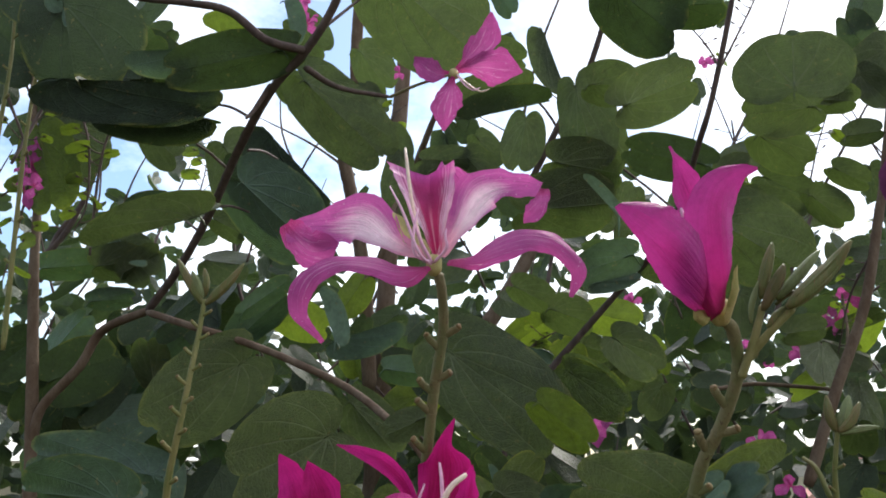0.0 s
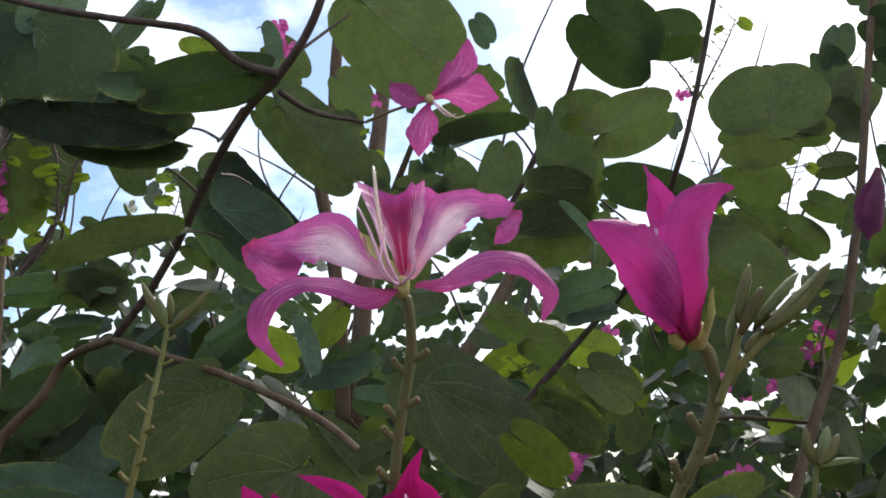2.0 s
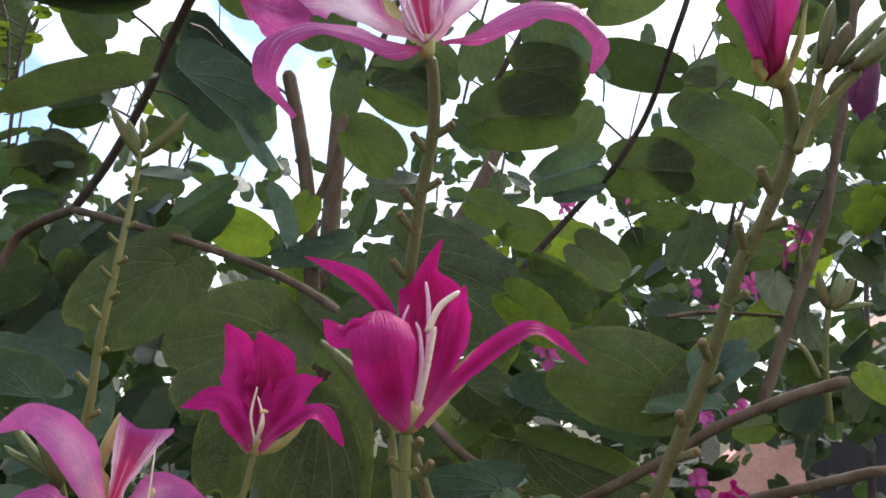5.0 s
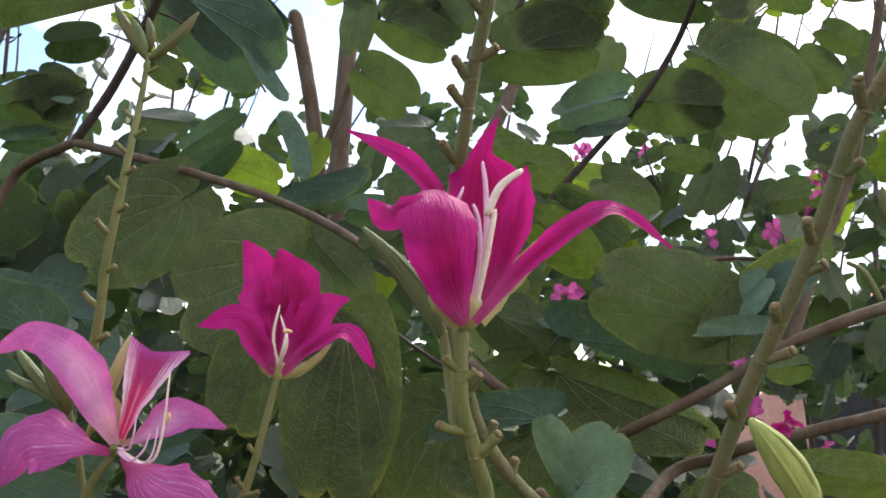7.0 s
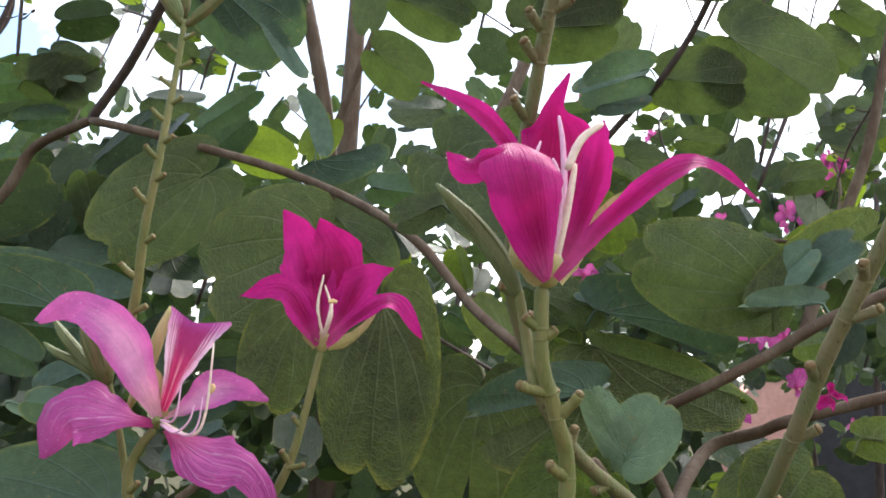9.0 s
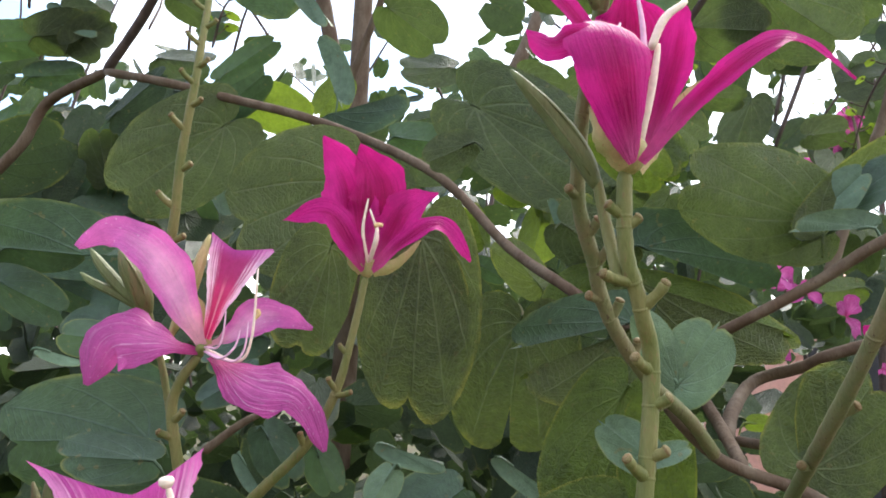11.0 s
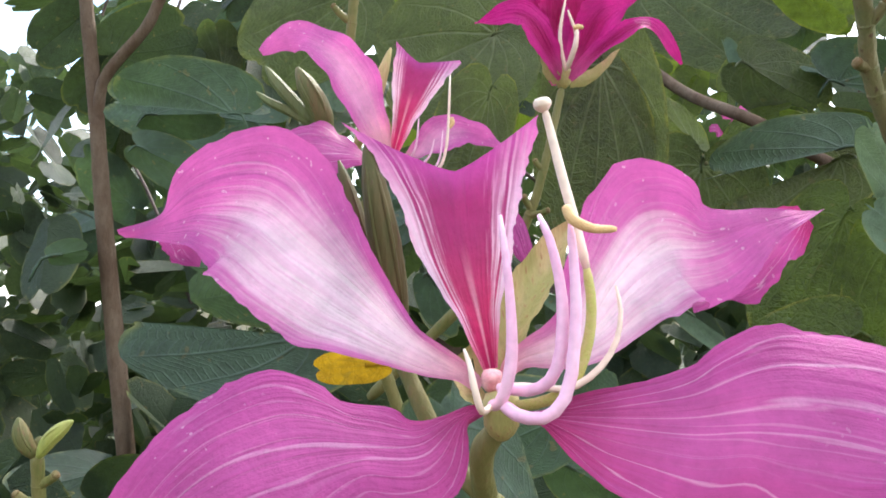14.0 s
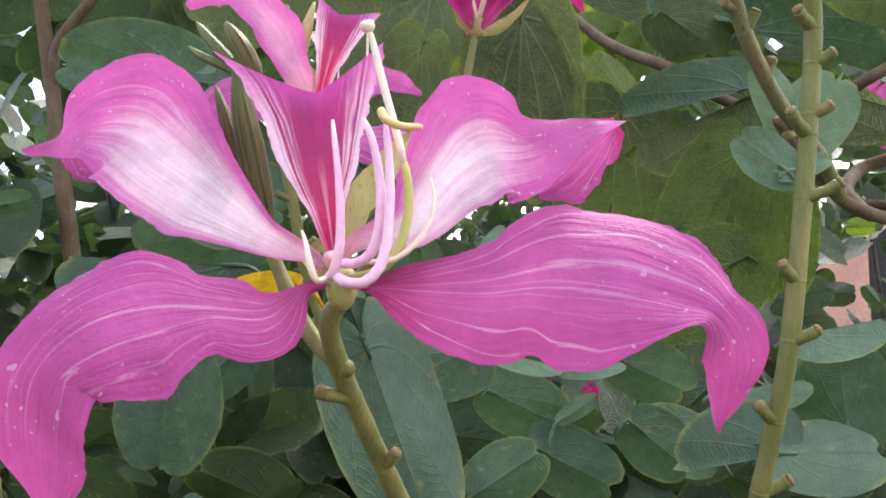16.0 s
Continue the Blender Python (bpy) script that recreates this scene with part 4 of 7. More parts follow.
stem_a = thing("flowering_stem", (0.0833, 0.56, 1.5493), "grey-green stalk carrying a broad open pink flower with dark streaks", "flower", "flowering stems of the orchid tree")
stalk(stem_a, [(0.0833, 0.56, 1.5493), (0.0641, 0.54, 1.5679), (0.0399, 0.52, 1.586), (0.0221, 0.5035, 1.6048), (0.0118, 0.4936, 1.6214), (0.0066, 0.4848, 1.636), (-0.0021, 0.4717, 1.658), (-0.0037, 0.4595, 1.6786), (-0.003, 0.445, 1.703), (0.0, 0.43, 1.7275), (0.003, 0.416, 1.751), (0.0075, 0.4012, 1.776), (0.0071, 0.3913, 1.7927), (0.0055, 0.386, 1.8015)], 0.0034, 0.0024, STEM_DULL, [(0.84, -1, 0.007), (0.82, 1, 0.008), (0.765, 1, 0.008), (0.78, -1, 0.006), (0.73, 1, 0.008), (0.675, 1, 0.009), (0.58, -1, 0.005), (0.47, 1, 0.004), (0.42, -1, 0.006), (0.385, -1, 0.007), (0.31, 1, 0.004), (0.27, -1, 0.006), (0.2, -1, 0.005), (0.12, 1, 0.006)])
flower_a = hub(stem_a, (0.0035, 0.385, 1.8043), (0, -0.15, 1), 0.0039, 0.0093, SEPAL)
petal(flower_a, [(0.0008, 0.385, 1.8076), (-0.0177, 0.389, 1.8175), (-0.0315, 0.39, 1.8271), (-0.0477, 0.389, 1.8269), (-0.0673, 0.385, 1.8245)], 0.0398, (0.2, -0.85, 0.4), PINK, "wing", cup=0.08, wave=0.05, sides=((0, 0.25, 0.5, 0.75, 1), (0.12, 0.4, 0.72, 0.62, 0.62), (0.12, 0.45, 0.95, 0.35, 0.12)))
petal(flower_a, [(-0.0665, 0.385, 1.8259), (-0.0591, 0.379, 1.8159), (-0.0507, 0.377, 1.8113), (-0.0406, 0.379, 1.8145)], 0.0175, (0, -0.9, -0.3), PINK_LOW, "strap", cup=0.1)
petal(flower_a, [(0.0016, 0.381, 1.8032), (-0.011, 0.371, 1.7998), (-0.0249, 0.366, 1.8015), (-0.0399, 0.362, 1.8007), (-0.0519, 0.359, 1.7924), (-0.0545, 0.36, 1.7786), (-0.044, 0.363, 1.766)], 0.0220, (-0.1, -0.8, 0.55), PINK_LOW, "droop", sides=((0, 0.17, 0.33, 0.5, 0.67, 0.83, 1), (0.14, 1.0, 0.62, 0.52, 0.52, 0.36, 0.07), (0.14, 0.48, 0.52, 0.6, 0.6, 0.36, 0.07)), cup=-0.1, wave=0.05, nv=48)
petal(flower_a, [(0.0046, 0.392, 1.8116), (0.0022, 0.4, 1.8289), (0.0003, 0.406, 1.8456), (-0.0016, 0.409, 1.8629)], 0.0380, (0.1, -1, 0.1), STANDARD, "standard", sides=((0, 0.33, 0.66, 0.9, 1), (0.12, 0.33, 0.73, 0.97, 1.0), (0.12, 0.3, 0.61, 0.76, 0.79)), cup=0.22, notch=0.14)
petal(flower_a, [(0.0032, 0.397, 1.8118), (0.0077, 0.407, 1.8332), (0.0106, 0.411, 1.8525), (0.0077, 0.415, 1.8662)], 0.0226, (0, -1, 0.1), PINK, "blade", cup=0.15, wave=0.08)
petal(flower_a, [(0.0066, 0.391, 1.8104), (0.0175, 0.395, 1.8283), (0.0283, 0.397, 1.8433), (0.0411, 0.393, 1.8457), (0.0543, 0.387, 1.8428)], 0.0398, (-0.2, -0.85, 0.4), PINK, "blade", cup=0.1, wave=0.05, turned=True, sides=((0, 0.25, 0.5, 0.75, 1), (0.12, 0.4, 0.85, 0.35, 0.25), (0.12, 0.35, 0.6, 0.4, 0.25)))
petal(flower_a, [(0.0565, 0.386, 1.8425), (0.0545, 0.382, 1.8353), (0.0505, 0.38, 1.8288), (0.0456, 0.381, 1.824)], 0.0095, (-0.2, -0.9, 0.2), PINK_LOW, "strap", cup=0.1)
petal(flower_a, [(0.0099, 0.381, 1.8053), (0.0218, 0.373, 1.8055), (0.0347, 0.366, 1.81), (0.0473, 0.362, 1.8116), (0.0584, 0.359, 1.8075), (0.0668, 0.359, 1.7971), (0.0636, 0.361, 1.7849)], 0.0220, (0.1, -0.8, 0.55), PINK_LOW, "droop", sides=((0, 0.17, 0.33, 0.5, 0.67, 0.83, 1), (0.14, 0.43, 1.0, 0.76, 0.52, 0.43, 0.07), (0.14, 0.67, 0.95, 0.67, 0.48, 0.38, 0.07)), cup=-0.1, wave=0.05, nv=48)
petal(flower_a, [(-0.0001, 0.389, 1.8086), (-0.0085, 0.393, 1.8208), (-0.017, 0.395, 1.8342)], 0.0090, (0.3, -0.9, 0.1), SEPAL, "sepal", cup=0.2)
stamen(flower_a, [(0.0027, 0.383, 1.8058), (-0.0024, 0.379, 1.8143), (-0.007, 0.377, 1.8357), (-0.0101, 0.377, 1.8605)], 0.00103, STYLE, "style", 0.8)
stamen(flower_a, [(0.0028, 0.381, 1.8053), (-0.0031, 0.375, 1.8159), (-0.0083, 0.373, 1.8317), (-0.0129, 0.373, 1.8413)], 0.00077, FILAMENT, "stamen", 0.6)
stamen(flower_a, [(0.0028, 0.381, 1.8053), (-0.0048, 0.373, 1.8074), (-0.0055, 0.371, 1.8176), (-0.0035, 0.371, 1.8283)], 0.00077, FILAMENT, "stamen", 0.6)
stamen(flower_a, [(0.0036, 0.381, 1.8053), (0.0094, 0.375, 1.8105), (0.0089, 0.373, 1.8154), (0.0094, 0.373, 1.8194)], 0.00077, FILAMENT, "stamen", 0.6)
stamen(flower_a, [(0.002, 0.379, 1.804), (-0.0034, 0.371, 1.8083), (-0.01, 0.371, 1.8257), (-0.0166, 0.371, 1.8393)], 0.00077, FILAMENT, "stamen", 0.6)

stem_b = thing("flowering_stem", (0.1125, 0.548, 1.5272), "thick green stalk carrying a goblet-shaped purple flower and long buds", "flower", "flowering stems of the orchid tree")
stalk(stem_b, [(0.1125, 0.548, 1.5272), (0.1062, 0.525, 1.5398), (0.0985, 0.49, 1.5605), (0.0967, 0.463, 1.583), (0.0979, 0.4423, 1.6062), (0.1016, 0.4231, 1.6335), (0.1045, 0.4125, 1.6481), (0.1098, 0.398, 1.6692), (0.113, 0.3854, 1.6871), (0.116, 0.3667, 1.7137), (0.1215, 0.3555, 1.729), (0.126, 0.3415, 1.7495), (0.122, 0.3305, 1.765), (0.117, 0.327, 1.770)], 0.0034, 0.0024, STEM_DULL, [(0.12, 1, 0.007), (0.2, -1, 0.006), (0.3, -1, 0.007), (0.36, 1, 0.006), (0.45, -1, 0.009), (0.5, 1, 0.006), (0.56, -1, 0.005), (0.6, 1, 0.009), (0.66, -1, 0.005), (0.72, 1, 0.009), (0.76, -1, 0.006), (0.8, 1, 0.009), (0.86, -1, 0.006)])
flower_b = hub(stem_b, (0.116, 0.326, 1.7716), (-0.05, -0.1, 1), 0.0044, 0.0100, SEPAL)
petal(flower_b, [(0.1205, 0.338, 1.7866), (0.1173, 0.346, 1.813), (0.1124, 0.346, 1.8285), (0.1083, 0.342, 1.8377), (0.1044, 0.336, 1.8448)], 0.0196, (0.2, -1, 0.1), PURPLE, "vase", sides=((0, 0.25, 0.5, 0.75, 1), (0.38, 1.0, 0.9, 0.5, 0.05), (0.38, 0.85, 0.75, 0.4, 0.05)), cup=0.18)
petal(flower_b, [(0.1179, 0.326, 1.772), (0.1119, 0.306, 1.7785), (0.1089, 0.298, 1.791), (0.1092, 0.298, 1.8052), (0.1137, 0.3, 1.8151), (0.1206, 0.301, 1.8204), (0.127, 0.302, 1.8225)], 0.0228, (0.2, -0.95, 0), PURPLE, "vase", sides=((0, 0.16, 0.33, 0.5, 0.67, 0.84, 1), (0.5, 0.88, 1.0, 0.88, 0.73, 0.38, 0.04), (0.46, 0.58, 0.69, 0.85, 0.65, 0.19, 0.04)), cup=-0.26, wave=0.03, nv=56, nu=18)
petal(flower_b, [(0.1156, 0.326, 1.7718), (0.0984, 0.296, 1.7768), (0.0867, 0.284, 1.7843), (0.0778, 0.282, 1.7931), (0.0701, 0.286, 1.8034)], 0.0305, (-0.15, -0.95, -0.1), PURPLE, "vase", sides=((0, 0.17, 0.35, 0.53, 0.68, 0.78, 0.9, 1), (0.31, 0.44, 0.5, 0.39, 0.25, 0.18, 0.14, 0.06), (0.42, 0.83, 0.97, 1.0, 0.94, 0.86, 0.64, 0.19)), cup=-0.24, wave=0.03, nv=56, nu=18)
petal(flower_b, [(0.1097, 0.32, 1.7674), (0.1059, 0.316, 1.7689), (0.1032, 0.3131, 1.7716)], 0.0060, (-0.3, -0.9, 0), SEPAL, "sepal", cup=-0.2)
petal(flower_b, [(0.1178, 0.322, 1.7672), (0.1183, 0.3123, 1.7768), (0.117, 0.3047, 1.7859)], 0.0060, (0.5, -0.8, 0), SEPAL, "sepal", cup=-0.2)
stamen(flower_b, [(0.1119, 0.332, 1.7922), (0.1068, 0.33, 1.8081), (0.1045, 0.328, 1.8151)], 0.00109, FILAMENT, "stamen", 0.6)
stalk(stem_b, [(0.1252, 0.335, 1.7474), (0.1306, 0.332, 1.7625), (0.1352, 0.332, 1.776)], 0.0018, 0.0014, STEM, name="side_stalk")
stalk(stem_b, [(0.1271, 0.335, 1.754), (0.138, 0.33, 1.7666), (0.1457, 0.328, 1.7741)], 0.0018, 0.0014, STEM, name="side_stalk")
bud(stem_b, [(0.1299, 0.332, 1.7687), (0.1305, 0.332, 1.7749), (0.1325, 0.332, 1.7807), (0.1343, 0.332, 1.7854)], 0.0013, BUD_PALE)
bud(stem_b, [(0.1348, 0.332, 1.7784), (0.1367, 0.332, 1.7866), (0.1394, 0.332, 1.7949), (0.1415, 0.332, 1.8016)], 0.0024, BUD)
bud(stem_b, [(0.1335, 0.328, 1.7731), (0.1374, 0.328, 1.78), (0.1413, 0.328, 1.7865), (0.1436, 0.328, 1.7916)], 0.0026, BUD_DARK)
bud(stem_b, [(0.141, 0.332, 1.7784), (0.1482, 0.332, 1.7854), (0.1547, 0.332, 1.7924), (0.1603, 0.332, 1.7984)], 0.0024, BUD_PALE)
bud(stem_b, [(0.1424, 0.326, 1.774), (0.151, 0.326, 1.7808), (0.1612, 0.326, 1.79), (0.1683, 0.322, 1.7996)], 0.0037, BUD)
bud(stem_b, [(0.141, 0.334, 1.7764), (0.1456, 0.334, 1.7805), (0.1509, 0.334, 1.7819)], 0.0013, BUD_DARK)
bud(stem_b, [(0.1352, 0.33, 1.7666), (0.1395, 0.33, 1.7716), (0.1452, 0.33, 1.7757)], 0.0016, BUD)

stem_c = thing("flowering_stem", (-0.0515, 0.79, 2.0749), "slim dark twig carrying a pink flower under a leaf", "flower", "flowering stems of the orchid tree")
stalk(stem_c, [(-0.0515, 0.79, 2.0749), (-0.022, 0.775, 2.0814), (0.0121, 0.762, 2.0859)], 0.0018, 0.0013, STEM_DULL, ())
flower_c = hub(stem_c, (0.0138, 0.76, 2.0862), (0.2, -0.3, -0.6), 0.0046, 0.0113, SEPAL)
petal(flower_c, [(0.0155, 0.76, 2.0898), (0.0319, 0.76, 2.1044), (0.0475, 0.764, 2.1249), (0.0528, 0.77, 2.1586)], 0.0286, (-0.1, -1, 0), PINK_LOW, "blade")
petal(flower_c, [(0.0177, 0.756, 2.0866), (0.037, 0.75, 2.0883), (0.0589, 0.746, 2.0849), (0.0807, 0.746, 2.08)], 0.0355, (0.1, -0.8, -0.5), PINK_LOW, "blade", cup=-0.1)
petal(flower_c, [(0.0132, 0.756, 2.0806), (0.0099, 0.75, 2.0604), (0.0054, 0.748, 2.0419), (0.0038, 0.75, 2.0212)], 0.0297, (0.1, -1, 0), PINK_LOW, "blade")
petal(flower_c, [(0.0104, 0.764, 2.0881), (-0.0019, 0.764, 2.087), (-0.015, 0.766, 2.0955), (-0.026, 0.77, 2.1088)], 0.0263, (0.1, -1, 0), PINK_LOW, "blade")
stamen(flower_c, [(0.0166, 0.756, 2.083), (0.0285, 0.748, 2.0682), (0.0393, 0.746, 2.0601), (0.0481, 0.746, 2.0624)], 0.00092, STYLE, "style", 0.7)
stamen(flower_c, [(0.0166, 0.756, 2.083), (0.0241, 0.748, 2.0683), (0.0328, 0.746, 2.0613), (0.0394, 0.746, 2.0642)], 0.00077, FILAMENT, "stamen", 0.6)

stem_l = thing("flowering_stem", (-0.1977, 0.62, 1.6475), "slender green flower stalk with stubs, topped by slim buds", "flower", "flowering stems of the orchid tree")
stalk(stem_l, [(-0.1977, 0.62, 1.6475), (-0.1905, 0.61, 1.6744), (-0.186, 0.602, 1.7071), (-0.179, 0.596, 1.742), (-0.175, 0.596, 1.772), (-0.1722, 0.6, 1.8008), (-0.1692, 0.6, 1.8298)], 0.0029, 0.0017, STEM, [(0.1, -1, 0.006), (0.2, 1, 0.01), (0.3, -1, 0.005), (0.4, 1, 0.009), (0.46, -1, 0.006), (0.52, 1, 0.008), (0.58, -1, 0.006), (0.64, 1, 0.008), (0.7, -1, 0.006), (0.76, 1, 0.007), (0.83, -1, 0.007), (0.88, 1, 0.006), (0.93, -1, 0.006)])
bud(stem_l, [(-0.1698, 0.6, 1.8256), (-0.1767, 0.6, 1.8361), (-0.1847, 0.6, 1.8488), (-0.191, 0.6, 1.8604)], 0.0036, BUD)
bud(stem_l, [(-0.1689, 0.6, 1.8256), (-0.16, 0.6, 1.8339), (-0.1503, 0.6, 1.8444), (-0.1418, 0.6, 1.8567)], 0.0036, BUD)
bud(stem_l, [(-0.1709, 0.6, 1.8298), (-0.1749, 0.6, 1.8403), (-0.1799, 0.6, 1.8509)], 0.0032, BUD_PALE)
bud(stem_l, [(-0.1706, 0.604, 1.8326), (-0.1701, 0.604, 1.8432), (-0.1721, 0.604, 1.8539)], 0.0029, BUD)
bud(stem_l, [(-0.1686, 0.604, 1.8284), (-0.1641, 0.604, 1.8347), (-0.1603, 0.604, 1.8411)], 0.0020, BUD_PALE)

stem_h = thing("flowering_stem", (0.172, 0.502, 1.5013), "green stalk tipped with a large yellow-green bud", "flower", "flowering stems of the orchid tree")
stalk(stem_h, [(0.172, 0.502, 1.5013), (0.0957, 0.33, 1.5439), (0.0582, 0.285, 1.5951), (0.0504, 0.28, 1.613)], 0.0024, 0.0018, STEM, ())
bud(stem_h, [(0.0509, 0.28, 1.612), (0.0481, 0.28, 1.618), (0.0443, 0.28, 1.6241), (0.0396, 0.28, 1.63)], 0.0035, BUD_BIG)

stem_k = thing("flowering_stem", (-0.4497, 0.85, 1.8249), "slender olive flower stalk set with short stubs", "flower", "flowering stems of the orchid tree")
stalk(stem_k, [(-0.4497, 0.85, 1.8249), (-0.4523, 0.85, 1.9386), (-0.4542, 0.85, 2.0533), (-0.4506, 0.85, 2.1547), (-0.4455, 0.85, 2.211)], 0.003, 0.0015, STEM, [(0.2, 1, 0.006), (0.3, -1, 0.006), (0.38, 1, 0.006), (0.46, -1, 0.006), (0.54, 1, 0.006), (0.6, -1, 0.006), (0.68, 1, 0.006), (0.75, -1, 0.006), (0.82, 1, 0.006), (0.88, -1, 0.006), (0.94, 1, 0.005)])

stem_m = thing("flowering_stem", (-0.5194, 0.9, 1.9849), "slender olive flower stalk set with short stubs", "flower", "flowering stems of the orchid tree")
stalk(stem_m, [(-0.5194, 0.9, 1.9849), (-0.5142, 0.9, 2.0945), (-0.5118, 0.9, 2.1808), (-0.5173, 0.9, 2.2788)], 0.003, 0.0018, STEM, [(0.3, 1, 0.006), (0.45, -1, 0.006), (0.6, 1, 0.006), (0.75, -1, 0.006)])

stem_n = thing("flowering_stem", (0.2823, 0.62, 1.6597), "short green stalk with a cluster of small buds", "flower", "flowering stems of the orchid tree")
stalk(stem_n, [(0.2823, 0.62, 1.6597), (0.2803, 0.615, 1.7016), (0.2837, 0.61, 1.7364)], 0.0022, 0.0016, STEM, [(0.4, 1, 0.005), (0.6, -1, 0.005)])
bud(stem_n, [(0.2827, 0.61, 1.7344), (0.2792, 0.61, 1.7462), (0.2784, 0.61, 1.7601)], 0.0037, BUD)
bud(stem_n, [(0.2843, 0.61, 1.7344), (0.2898, 0.61, 1.7442), (0.2945, 0.61, 1.76)], 0.0053, BUD_PALE)
bud(stem_n, [(0.2837, 0.607, 1.7343), (0.2921, 0.607, 1.7421), (0.3005, 0.607, 1.755)], 0.0041, BUD)
bud(stem_n, [(0.2843, 0.607, 1.7331), (0.2974, 0.607, 1.7362), (0.3118, 0.607, 1.7381)], 0.0029, BUD_PALE)

stem_p = thing("flowering_stem", (-0.3138, 0.56, 1.326), "short green raceme with young upright buds", "flower", "flowering stems of the orchid tree")
stalk(stem_p, [(-0.3138, 0.56, 1.326), (-0.2964, 0.52, 1.4022), (-0.2882, 0.5, 1.4449), (-0.2876, 0.495, 1.4688), (-0.2863, 0.49, 1.487)], 0.0034, 0.0022, STEM, [(0.5, 1, 0.006), (0.62, -1, 0.008), (0.74, 1, 0.007), (0.84, -1, 0.006)])
bud(stem_p, [(-0.2867, 0.49, 1.486), (-0.2905, 0.49, 1.4906), (-0.2924, 0.49, 1.4953), (-0.2932, 0.49, 1.5)], 0.0033, BUD)
bud(stem_p, [(-0.2849, 0.488, 1.4863), (-0.2814, 0.488, 1.4919), (-0.2773, 0.488, 1.4958), (-0.273, 0.488, 1.499)], 0.0029, BUD_BIG)
bud(stem_p, [(-0.2883, 0.494, 1.4855), (-0.2879, 0.494, 1.4896), (-0.2874, 0.494, 1.4927)], 0.0023, BUD)


# ---------------------------------------------------------------- the tree
tree = thing("orchid_tree", (-0.15, 1.55, 0), "orchid tree with dark two-lobed leaves and grey-brown branches", "tree")

part("trunk", tube([(-0.15, 1.55, -0.05), (-0.13, 1.53, 0.6), (-0.16, 1.55, 1.2), (-0.13, 1.56, 1.7), (-0.11, 1.6, 2.2), (-0.06, 1.65, 3.0)], [0.028, 0.022, 0.014], 50, 12, 0.06), BARK, tree)
part("branch", tube([(-0.5133, 1.06, 1.7318), (-0.5011, 1.05, 1.7783), (-0.4552, 1.04, 1.8275), (-0.4278, 1.035, 1.8728), (-0.3542, 0.985, 1.889)], [0.0064, 0.0052], 50, 9, 0.08), BARK, tree)
part("branch", tube([(-0.3542, 0.985, 1.889), (-0.3037, 0.94, 1.934), (-0.2537, 0.88, 1.984), (-0.2129, 0.82, 2.0273), (-0.1653, 0.755, 2.0671), (-0.1242, 0.72, 2.094), (-0.0918, 0.69, 2.1323), (-0.069, 0.66, 2.194)], [0.0050, 0.0038], 80, 9, 0.08), BARK_DARK, tree)
part("branch", tube([(-0.3503, 0.975, 1.8852), (-0.2838, 0.935, 1.8619), (-0.2211, 0.92, 1.8423), (-0.149, 0.875, 1.8122), (-0.0913, 0.845, 1.7834), (-0.0478, 0.8, 1.7509), (-0.0203, 0.78, 1.7249), (0.0116, 0.735, 1.6762), (0.0389, 0.68, 1.6431), (0.0573, 0.675, 1.6289), (0.0818, 0.668, 1.6124), (0.098, 0.65, 1.5947), (0.1059, 0.625, 1.5707), (0.1025, 0.57, 1.5402)], [0.0043, 0.0034], 140, 9, 0.08), BARK, tree)
part("branch", tube([(0.0475, 0.545, 1.5867), (0.0641, 0.552, 1.5659), (0.0833, 0.56, 1.5493), (0.0981, 0.56, 1.5416), (0.1236, 0.55, 1.5318), (0.1463, 0.53, 1.5158), (0.1729, 0.5, 1.5007)], [0.003, 0.0034], 70, 9, 0.08), BARK, tree)
part("petiole", tube([(-0.1873, 0.76, 2.0414), (-0.2057, 0.76, 2.0517), (-0.2286, 0.77, 2.0599)], [0.0016, 0.0012], 30, 9, 0.08), BARK_DARK, tree)
part("petiole", tube([(-0.2266, 0.83, 2.0141), (-0.2412, 0.82, 2.0262), (-0.2535, 0.81, 2.0331)], [0.0016, 0.0012], 30, 9, 0.08), BARK_DARK, tree)
part("petiole", tube([(-0.2759, 0.91, 1.9664), (-0.3044, 0.95, 1.9901), (-0.3276, 0.98, 2.0075)], [0.0016, 0.0012], 30, 9, 0.08), BARK_DARK, tree)
part("petiole", tube([(-0.2023, 0.82, 2.0297), (-0.196, 0.86, 2.0436), (-0.1945, 0.93, 2.0602)], [0.0016, 0.0012], 30, 9, 0.08), BARK_DARK, tree)
part("petiole", tube([(-0.2476, 0.88, 1.9866), (-0.2419, 0.92, 1.9988), (-0.2321, 0.96, 2.0038)], [0.0016, 0.0012], 30, 9, 0.08), BARK_DARK, tree)
part("petiole", tube([(-0.1311, 0.73, 2.0874), (-0.1439, 0.73, 2.0964), (-0.1551, 0.72, 2.0901)], [0.0016, 0.0012], 30, 9, 0.08), BARK_DARK, tree)
part("petiole", tube([(-0.1149, 0.71, 2.1032), (-0.0947, 0.75, 2.1497), (-0.0712, 0.79, 2.1993)], [0.0018, 0.0014], 30, 9, 0.08), BARK_DARK, tree)
part("petiole", tube([(0.016, 0.7, 1.6212), (0.0137, 0.715, 1.6335), (0.005, 0.72, 1.6334)], [0.0016, 0.0014], 30, 9, 0.08), STEM_DULL, tree)
part("twig", tube([(0.5759, 1.25, 1.8132), (0.6251, 1.3, 1.8952), (0.6485, 1.35, 1.9764)], [0.003, 0.002], 30, 9, 0.08), BARK, tree)
